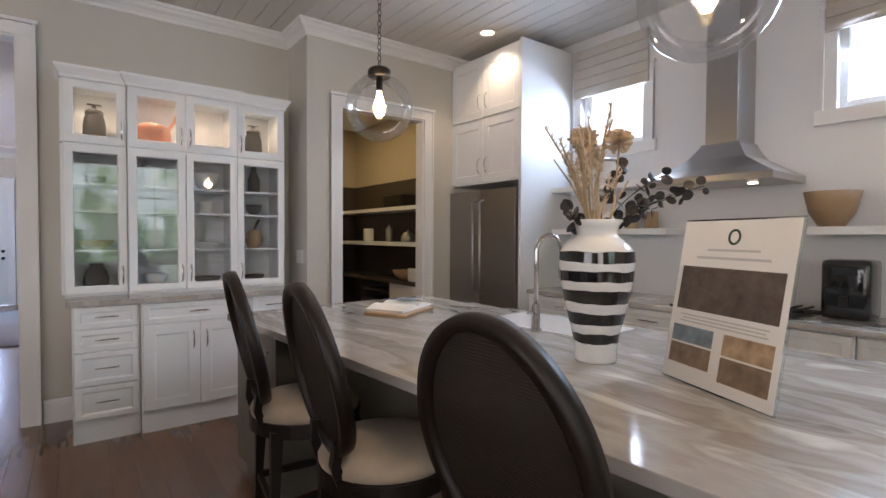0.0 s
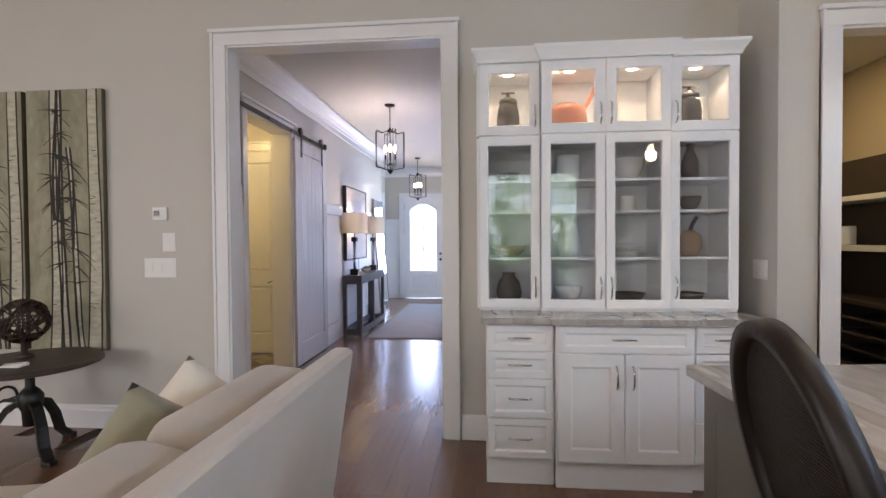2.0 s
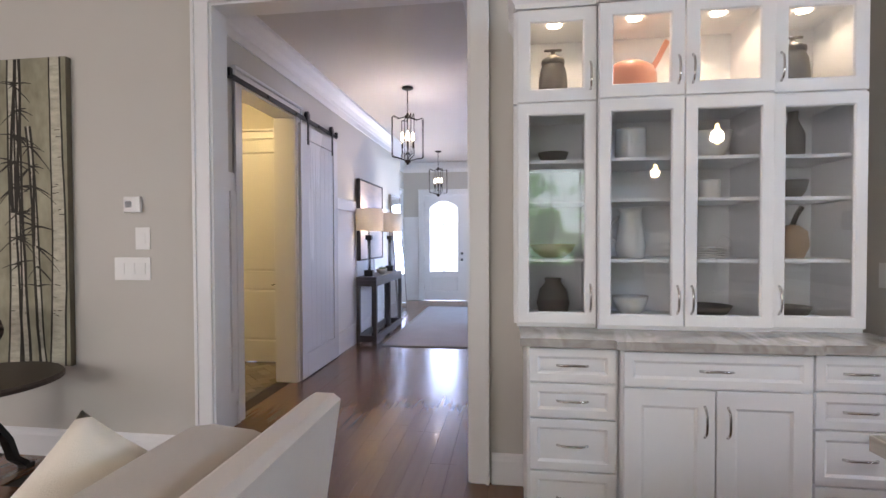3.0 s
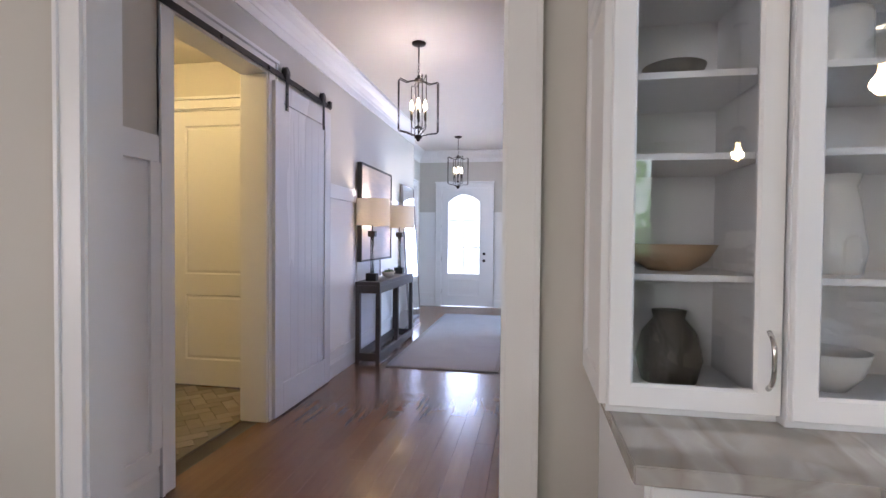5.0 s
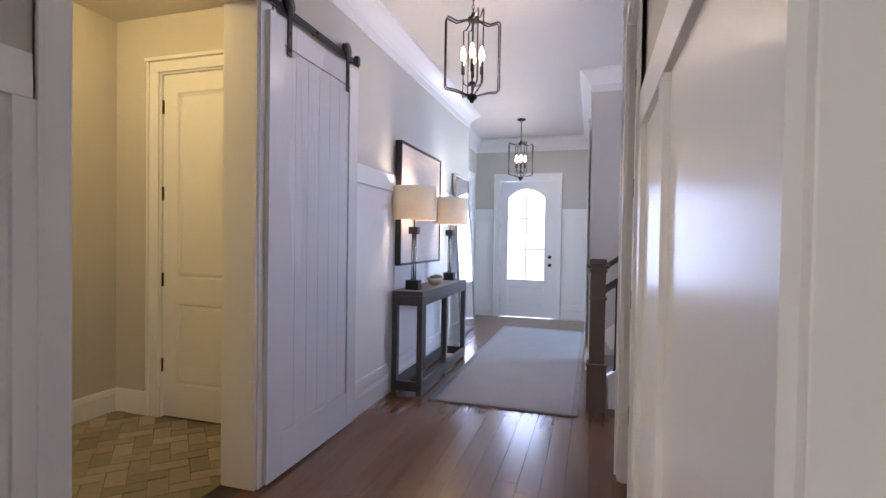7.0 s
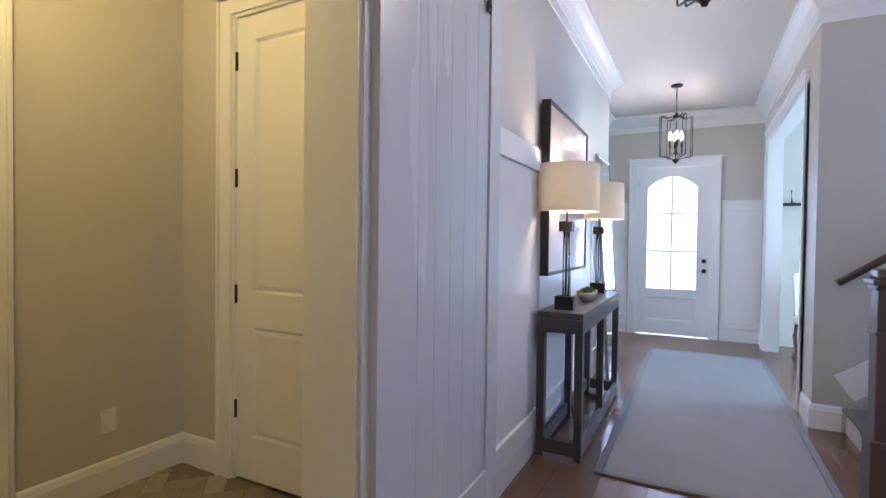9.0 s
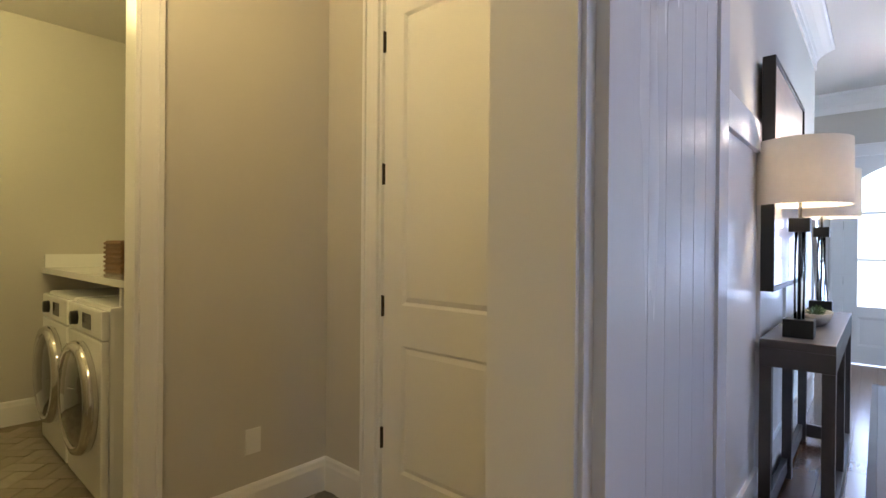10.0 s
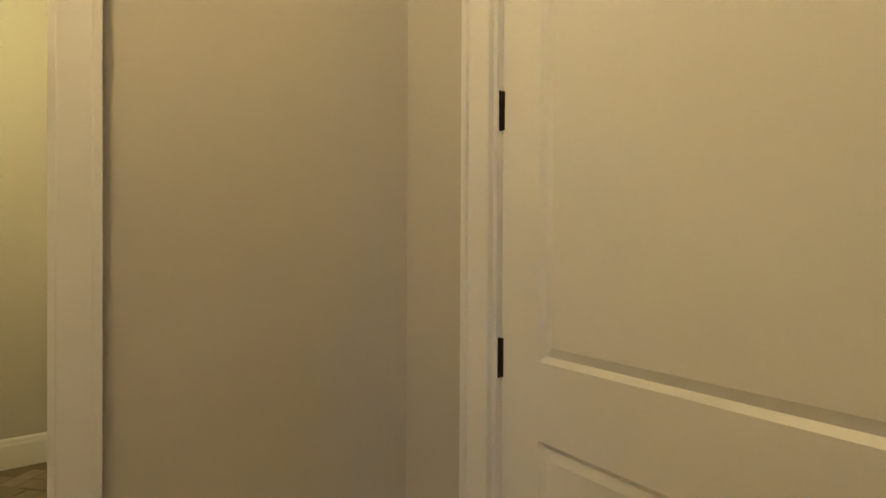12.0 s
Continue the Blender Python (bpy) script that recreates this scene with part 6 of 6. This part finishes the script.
def washer(x, label):
    """A front-loading machine, front to -y."""
    th = thing("washing_machine", (x, 7.08, 0), label, "washer", "laundry machines")
    part("body", boxes((-0.335, 0.335, 0.03, 0.74, 0.02, 1.0), bevel=0.02), APPL, th)
    part("front_panel", boxes((-0.333, 0.333, -0.005, 0.029, 0.022, 0.83), bevel=0.012), APPL, th)
    part("control_panel", boxes((-0.333, 0.333, -0.005, 0.029, 0.835, 0.985), bevel=0.012), APPL, th)
    bp("display", th, SCREEN, (-0.02, 0.14, -0.0075, -0.0055, 0.87, 0.95), 0)
    part("dial", lathe([(0, 0), (0.04, 0), (0.036, 0.03), (0, 0.032)], 24), BLACK, th, "black rotary dial", True, at=pose(-0.14, -0.006, 0.91, 90, 0, 0))
    door = part("door", lathe([(0.22, 0.0), (0.295, 0.0), (0.302, 0.03), (0.292, 0.055), (0.262, 0.062), (0.25, 0.05)], 44, cap=False), CHROME, th, "chrome porthole ring", True, at=pose(0, -0.006, 0.5, 90, 0, 0))
    part("porthole_glass", lathe([(0.255, 0.05), (0.2, 0.066), (0.1, 0.08), (0, 0.084)], 40, cap=False), DGLASS, door, "smoked glass", True)
    for sx in (-0.28, 0.28):
        for y in (0.08, 0.68):
            part("foot", lathe([(0, 0), (0.025, 0), (0.02, 0.02), (0, 0.02)], 10), BLACK, th, at=pose(sx, y, 0))
    return th


washer(-5.08, "white front-loading washer with a chrome porthole")
washer(-4.375, "white front-loading dryer with a chrome porthole")
lt = thing("laundry_counter", (-4.6, 7.52, 0), "cream counter bridging over the laundry machines", "worktop")
bp("top", lt, CERAM, (-1.24, 1.0, -0.38, 0.43, 1.10, 1.14), 0.004)
bp("backsplash", lt, CERAM, (-1.24, 1.0, 0.40, 0.43, 1.1405, 1.24), 0.003)
bp("backsplash", lt, CERAM, (-1.262, -1.242, -0.36, 0.43, 1.10, 1.24), 0.003)
bp("apron", lt, CAB, (-1.24, 1.0, -0.1, -0.08, 1.045, 1.099), 0.002)
bp("leg_panel", lt, CAB, (0.52, 0.55, -0.36, 0.43, 0, 1.099), 0.002)
uc = thing("wall_cabinet", (-4.5, 7.62, 0), "white laundry wall cabinet with a crown top", "cabinet")
bp("body", uc, CAB, (-0.62, 0.6, 0.0, 0.335, 1.44, 2.34), 0.002)
for i in range(3):
    x0 = -0.615 + i * 0.405
    d = part("door", panelled(0.398, 0.88, 0.02, [(0.06, 0.338, 0.06, 0.82)], 0.007, 0.012), CAB, uc, at=pose(x0, -0.021, 1.45))
    pull(d, 0.05, 0.12, 0, 0.12, True, BLACK)
bp("crown", uc, CAB, (-0.66, 0.6, -0.06, 0.335, 2.341, 2.42), 0.015)
bk_ = thing("wicker_basket", (-4.6, 7.42, 1.1405), "brown square wicker basket on the laundry counter", "basket")
bm = boxes((-0.16, 0.16, -0.15, -0.135, 0, 0.2), (-0.16, 0.16, 0.135, 0.15, 0, 0.2), (-0.16, -0.145, -0.134, 0.134, 0, 0.2), (0.145, 0.16, -0.134, 0.134, 0, 0.2), (-0.144, 0.144, -0.134, 0.134, 0, 0.01), bevel=0.003)
part("body", bm, WICK, bk_)
for k in range(7):
    ring = [(0.163, -0.153), (0.163, 0.153), (-0.163, 0.153), (-0.163, -0.153)]
    part("weave_band", sweep([(x, y, 0.015 + 0.028 * k) for x, y in ring], disc(0.009, 6), closed=True), WICK, bk_)
out = thing("outlet_plate", (-3.4195, 7.54, 0.38), "white wall outlet plate", "outlet")
bp("plate", out, PLATE, (0, 0.006, -0.038, 0.038, -0.06, 0.06), 0.002)
for z in (-0.022, 0.022):
    bp("socket", out, PLATE, (0.0062, 0.008, -0.017, 0.017, z - 0.016, z + 0.016), 0.001)

# ---- great room ----
def pillow(name, m, w, h, t, material, label, group=""):
    bm = bmesh.new()
    n = 18
    grid = {}
    for s in (-1, 1):
        for i in range(n + 1):
            for j in range(n + 1):
                u, v = 2 * i / n - 1, 2 * j / n - 1
                pinch = 1 - 0.06 * (1 - u * u) * abs(v) - 0.06 * (1 - v * v) * abs(u)
                edge = (1 - u ** 4) * (1 - v ** 4)
                if s == 1 and (i in (0, n) or j in (0, n)):
                    grid[s, i, j] = grid[-1, i, j]
                    continue
                wr_ = 0.01 * noise.noise((u * 2, v * 2, w * 9 + s))
                grid[s, i, j] = bm.verts.new((u * w / 2 * pinch, s * t / 2 * edge ** 0.5 + wr_ * edge, v * h / 2 * pinch))
    for s in (-1, 1):
        for i in range(n):
            for j in range(n):
                bm.faces.new([grid[s, a, b] for a, b in ((i, j), (i + 1, j), (i + 1, j + 1), (i, j + 1))])
    ob = tagged(new(name, mesh_of(name, bm, material, True)), label, "pillow", group)
    ob.matrix_world = m
    return ob


def cushion(parent, name, x0, x1, y0, y1, z0, z1, material, r=0.06, label=""):
    bm = boxes((x0, x1, y0, y1, z0, z1))
    bmesh.ops.bevel(bm, geom=bm.edges[:], offset=r, segments=4, affect="EDGES", profile=0.5)
    bmesh.ops.subdivide_edges(bm, edges=bm.edges[:], cuts=1, use_grid_fill=True)
    for v in bm.verts:
        v.co += Vector((1, 1, 1)) * 0.008 * noise.noise(v.co * 4)
    return part(name, bm, material, parent, label, True)


sofa = thing("sofa", (0, 0, 0), "oatmeal upholstered sofa with loose back cushions", "sofa")
SY0, SY1 = 0.9, 3.94
bm = bmesh.new()
poly = [(-0.12, 0.05), (0.02, 0.985), (0.0, 1.0), (-0.05, 1.0), (-0.075, 0.985), (-0.30, 0.05)]
fa = [bm.verts.new((x, SY0, z)) for x, z in poly]
fb = [bm.verts.new((x, SY1, z)) for x, z in poly]
bm.faces.new(fa), bm.faces.new(fb)
for i in range(len(poly)):
    bm.faces.new((fa[i], fa[(i + 1) % len(poly)], fb[(i + 1) % len(poly)], fb[i]))
bmesh.ops.bevel(bm, geom=[e for e in bm.edges if abs(e.verts[0].co.y - e.verts[1].co.y) < 1e-4], offset=0.012, segments=2, affect="EDGES")
part("back", bm, SOFA, sofa, "tight upholstered sofa back")
bp("base", sofa, SOFA, (-1.05, -0.31, SY0, SY1, 0.08, 0.28), 0.02)
for y in (SY0, SY1 - 0.1):
    bp("arm", sofa, SOFA, (-1.03, -0.26, y, y + 0.1, 0.281, 0.62), 0.03)
for i in range(4):
    a = SY0 + 0.12 + i * 0.70
    cushion(sofa, "seat_cushion", -1.05, -0.28, a, a + 0.69, 0.285, 0.47, SOFA)
    b = cushion(sofa, "back_cushion", -0.40, -0.12, a, a + 0.69, 0.46, 0.975, SOFAB, 0.09)
    b.matrix_local = pose(0.03, 0, 0.0, 0, 0, 0) @ pose(-0.26, 0, 0.6, 0, 7, 0) @ pose(0.26, 0, -0.6)
for x in (-0.98, -0.36):
    for y in (SY0 + 0.1, SY1 - 0.1):
        bp("foot", sofa, DARKW, (x - 0.025, x + 0.025, y - 0.025, y + 0.025, 0, 0.079), 0.003)
pillow("throw_pillow", pose(-0.50, 3.70, 0.73, 0, 40, 35) @ pose(0, 0, 0, 8, 0, 0), 0.42, 0.42, 0.15, CREAM, "cream linen throw pillow propped on the sofa", "sofa pillows")
pillow("throw_pillow", pose(-0.47, 3.40, 0.71, 10, 34, 62), 0.46, 0.46, 0.16, OLIVE, "sage green throw pillow propped on the sofa", "sofa pillows")
pillow("throw_pillow", pose(-0.74, 2.98, 0.66, 8, 25, 72), 0.44, 0.44, 0.15, CREAM, "cream throw pillow on the sofa seat", "sofa pillows")

# birch paintings
CANV = mat("birch_canvas", (0.36, 0.335, 0.24), 0.75, vary=0.3, scale=5.0, grain=26, bump=0.15, second=(0.12, 0.11, 0.06), stretch=(1, 1, 0.5))
CANVE = mat("canvas_edge", (0.12, 0.10, 0.065), 0.8, vary=0.3, scale=8)
TRUNK = mat("painted_bark", (0.035, 0.03, 0.022), 0.8, vary=0.5, scale=25, grain=120, bump=0.1)
PALE = mat("painted_pale_bark", (0.55, 0.52, 0.42), 0.8, vary=0.25, scale=9, grain=60, second=(0.26, 0.24, 0.17), stretch=(1, 1, 4))


def birch_painting(x0, x1, seed):
    rnd = random.Random(seed)
    z0, z1 = 0.605, 2.585
    th = thing("birch_painting", (x0, 5.458, z0), "tall canvas painting of birch trunks and twigs", "painting", "birch paintings")
    w, h = x1 - x0, z1 - z0
    bp("canvas", th, CANVE, (0, w, 0, 0.038, 0, h), 0.002)
    bp("painted_face", th, CANV, (0.002, w - 0.002, -0.0015, -0.0005, 0.002, h - 0.002), 0)

    def stroke(pts, r0, r1, m, y, nm):
        bm = bmesh.new()
        a, n = [], len(pts)
        for i, (px, pz) in enumerate(pts):
            q = pts[min(i + 1, n - 1)], pts[max(i - 1, 0)]
            d = Vector((q[0][0] - q[1][0], q[0][1] - q[1][1])).normalized()
            r = r0 + (r1 - r0) * i / (n - 1)
            r *= 1 + 0.25 * noise.noise((px * 20, pz * 9, seed))
            cl = lambda v, hi: min(max(v, 0.003), hi - 0.003)
            a.append((bm.verts.new((cl(px - d.y * r, w), y, cl(pz + d.x * r, h))), bm.verts.new((cl(px + d.y * r, w), y, cl(pz - d.x * r, h)))))
        for p, q in zip(a, a[1:]):
            bm.faces.new((p[0], p[1], q[1], q[0]))
        return part(nm, bm, m, th)

    def limb(c, r, lean, top, k):
        """A pale trunk with dark ragged edges and short cross marks."""
        mid = [(c + lean * t + 0.012 * math.sin(5 * t + k * 2), h * top * t) for t in (q / 12 for q in range(13))]
        stroke(mid, r, r * 0.7, PALE, -0.0022 - 0.0001 * k, "pale_trunk")
        for s in (-1, 1):
            edge = [(x + s * r * (1 - 0.3 * q / 12) + 0.006 * noise.noise((x * 30, z * 7, k + s)), z) for q, (x, z) in enumerate(mid)]
            stroke(edge, rnd.uniform(0.006, 0.012), rnd.uniform(0.004, 0.008), TRUNK, -0.0032 - 0.0001 * k, "painted_edge")
        for _ in range(16):
            x, z = mid[rnd.randrange(1, 12)]
            z += rnd.uniform(-0.05, 0.05)
            a = rnd.uniform(-r, r * 0.2)
            stroke([(x + a, z), (x + a + rnd.uniform(0.3, 0.8) * r, z + rnd.uniform(-0.008, 0.008))], 0.003, 0.002, TRUNK, -0.0036, "bark_mark")
        return mid

    trunks = [limb(w * 0.34, 0.045, 0.03, 1.0, 0), limb(w * 0.47, 0.028, -0.03, 1.0, 1), limb(w * 0.70, 0.022, -0.10, 0.78, 2), limb(w * 0.86, 0.055, 0.02, 1.0, 3)]
    for k, mid in enumerate(trunks[:3]):
        for j in range(30):  # drooping twigs
            x, z = mid[rnd.randrange(4, 12)]
            s = rnd.choice((-1, 1, 1))
            l = rnd.uniform(0.05, 0.17)
            d = rnd.uniform(-0.9, 0.5)
            stroke([(x + s * l * t, z + d * l * t - 0.25 * l * t * t) for t in (0, 0.35, 0.7, 1)], rnd.uniform(0.004, 0.008), 0.0015, TRUNK, -0.0042 - 0.0002 * (j % 5), "painted_twig")
        stroke([(x + 0.02 * math.sin(z * 4 + k), z) for x, z in mid[6:13]], 0.014, 0.006, TRUNK, -0.0039, "painted_trunk")
    return th


birch_painting(-2.945, -2.325, 3)
birch_painting(-3.605, -2.985, 8)

# crank side table
ct = thing("crank_table", (-2.52, 5.02, 0), "round dark wooden side table on a black cast-iron crank base", "table")
part("tabletop", lathe([(0, 0.60), (0.40, 0.60), (0.42, 0.607), (0.42, 0.628), (0.41, 0.638), (0, 0.638)], 44), DARKW, ct, smooth=False)
part("column", lathe([(0, 0.2), (0.045, 0.2), (0.05, 0.3), (0.07, 0.34), (0.075, 0.4), (0.05, 0.44), (0.028, 0.46), (0.028, 0.57), (0.09, 0.585), (0.09, 0.6), (0, 0.6)], 24), BLACK, ct, smooth=True)
for k in range(3):
    a = 2 * math.pi * k / 3 - 0.5
    c, s = math.cos(a), math.sin(a)
    part("leg", sweep([(0.04 * c, 0.04 * s, 0.36), (0.12 * c, 0.12 * s, 0.33), (0.19 * c, 0.19 * s, 0.22), (0.23 * c, 0.23 * s, 0.09), (0.30 * c, 0.30 * s, 0.025)], rect(0.035, 0.06), up=(-s, c, 0)), BLACK, ct)
    part("foot", boxes((-0.035, 0.035, -0.03, 0.03, 0, 0.03), bevel=0.008), BLACK, ct, at=pose(0.31 * c, 0.31 * s, 0))
wh = part("crank_wheel", sweep([(-0.19, 0.09 * math.cos(t), 0.36 + 0.09 * math.sin(t)) for t in (2 * math.pi * i / 24 for i in range(24))], disc(0.01, 8), closed=True, up=(1, 0, 0)), BLACK, ct, "iron crank wheel", True)
part("axle", sweep([(-0.2, 0, 0.36), (0, 0, 0.36)], disc(0.012)), BLACK, wh)
part("spoke", sweep([(-0.19, -0.09, 0.36), (-0.19, 0.09, 0.36)], disc(0.007)), BLACK, wh)
orb = thing("woven_orb", (-2.64, 5.1, 0.6385), "dark woven twig orb on a small stand", "ornament")
part("stand", lathe([(0, 0), (0.06, 0), (0.05, 0.02), (0.02, 0.03), (0.02, 0.11), (0, 0.11)], 20), DARKW, orb, smooth=True)
rnd = random.Random(4)
for k in range(16):
    nrm = Vector((rnd.gauss(0, 1), rnd.gauss(0, 1), rnd.gauss(0, 1))).normalized()
    u = nrm.orthogonal().normalized()
    v = nrm.cross(u)
    c = Vector((0, 0, 0.25))
    part("band", sweep([c + (u * math.cos(t) + v * math.sin(t)) * (0.145 - 0.002 * (k % 4)) for t in (2 * math.pi * i / 28 for i in range(28))], rect(0.028, 0.004), closed=True, up=nrm), mat("dark_twig", (0.05, 0.03, 0.018), 0.6, vary=0.4, scale=20) if k == 0 else bpy.data.materials["dark_twig"], orb)
for k in range(4):
    cc = tagged(new("card", mesh_of("card", boxes((-0.06, 0.06, -0.04, 0.04, 0, 0.004)), PAPER)), "white printed card in a small stack", "card", "stacked cards")
    cc.matrix_world = pose(-2.46, 4.86, 0.6385 + 0.0042 * k, 0, 0, 12 * k)

# controls on the wall
thm = thing("thermostat", (-1.895, GY, 1.64), "white wall thermostat with a small dark display", "thermostat")
bp("body", thm, PLATE, (-0.058, 0.058, -0.022, 0, -0.05, 0.05), 0.006)
bp("display", thm, SCREEN, (-0.045, 0.0, -0.0235, -0.0222, -0.018, 0.022), 0)
for x0, x1, z0, z1, n in ((-1.885, -1.785, 1.355, 1.495, 1), (-2.035, -1.785, 1.16, 1.305, 3)):
    sw = thing("switch_plate", ((x0 + x1) / 2, GY, (z0 + z1) / 2), "white rocker switch plate on the grey wall", "switch", "wall switches")
    w, h = (x1 - x0) / 2, (z1 - z0) / 2
    bp("plate", sw, PLATE, (-w, w, -0.006, 0, -h, h), 0.002)
    for k in range(n):
        c = (k - (n - 1) / 2) * 0.075
        bp("rocker", sw, PLATE, (c - 0.02, c + 0.02, -0.010, -0.0062, -0.035, 0.035), 0.001)

# ---- floor boards and tiles ----
rnd = random.Random(21)
PITCH, GAP = 0.127, 0.0008
floor_ob = bpy.data.objects["floor"]
lengths = (0.6, 0.9, 1.2, 1.5)
shared = {}
for L in lengths:
    bm = boxes((0, PITCH - GAP, 0, L - GAP, -0.0125, 0))
    top = [e for e in bm.edges if all(abs(v.co.z) < 1e-6 for v in e.verts)]
    bmesh.ops.bevel(bm, geom=top, offset=0.0008, segments=1, affect="EDGES")
    shared[L] = mesh_of("floor_board", bm, BOARD)
rest_v, rest_f = [], []


def board(x, y, L):
    near = -1.5 <= x <= 0.3 and 3.4 <= y <= 13.0
    if near:
        ob = new("floor_board", shared[L])
        ob.location = (x, y, 0)
        ob.parent = floor_ob
    else:
        k = len(rest_v)
        rest_v.extend((x + a, y + b, c) for a in (0, PITCH - GAP) for b in (0, L - GAP) for c in (-0.0125, 0))
        rest_f.extend([k + i for i in q] for q in ((0, 1, 3, 2), (4, 6, 7, 5), (0, 4, 5, 1), (2, 3, 7, 6), (1, 5, 7, 3)))


x = -6.0
while x < 4.5:
    y = -4.0 - rnd.choice((0, 0.3, 0.5, 0.8))
    while y < 13.9:
        L = rnd.choice(lengths)
        if not (x < -1.72 and 5.55 < y + L / 2 < 8.0) and y + L < 15.5:
            board(x, y, L)
        y += L
    x += PITCH
me = bpy.data.meshes.new("floor_boards")
me.from_pydata(rest_v, [], rest_f)
me.materials.append(BOARD)
fb_ = new("floor_boards", me)
fb_.parent = floor_ob
tagged(fb_, kind="stuff")

# herringbone tile in the mudroom and laundry
mud = tagged(new("floor_mudroom", mesh_of("floor_mudroom", boxes((-5.87, -1.83, 5.66, 7.96, -0.012, 0.001)), GROUT)), "brown and tan herringbone brick-look tile floor", "floor", "", "structure")
bm = boxes((0, 0.2, 0, 0.1, 0.001, 0.006))
bmesh.ops.bevel(bm, geom=[e for e in bm.edges if all(v.co.z > 0.005 for v in e.verts)], offset=0.002, segments=1, affect="EDGES")
tile_me = mesh_of("tile", bm, TILE)
V, F, count = [], [], 0
s = 0.104
base = pose(-2.6, 6.8, 0, 0, 0, 45)
for i in range(-40, 41):
    for j in range(-40, 41):
        k4 = (i - j) % 4
        if k4 not in (0, 3):
            continue
        m = base @ (pose(i * s, j * s, 0) if k4 == 0 else pose((i + 1) * s - 0.004, j * s, 0, 0, 0, 90))
        c = m @ Vector((0.1, 0.05, 0))
        if -5.8 < c.x < -1.85 and 5.72 < c.y < 7.88:
            if c.x > -3.4 and count < 290:
                ob = new("tile", tile_me)
                ob.matrix_world = m
                ob.parent = mud
                count += 1
            else:
                k = len(V)
                V.extend(tuple(m @ Vector((x, y, z))) for x in (0, 0.2) for y in (0, 0.1) for z in (0.001, 0.006))
                F.extend([k + q for q in f] for f in ((0, 1, 3, 2), (4, 6, 7, 5), (0, 4, 5, 1), (2, 3, 7, 6), (1, 5, 7, 3)))
me = bpy.data.meshes.new("tiles")
me.from_pydata(V, [], F)
me.materials.append(TILE)
tb = new("tiles", me)
tb.parent = mud
tagged(tb, kind="stuff")
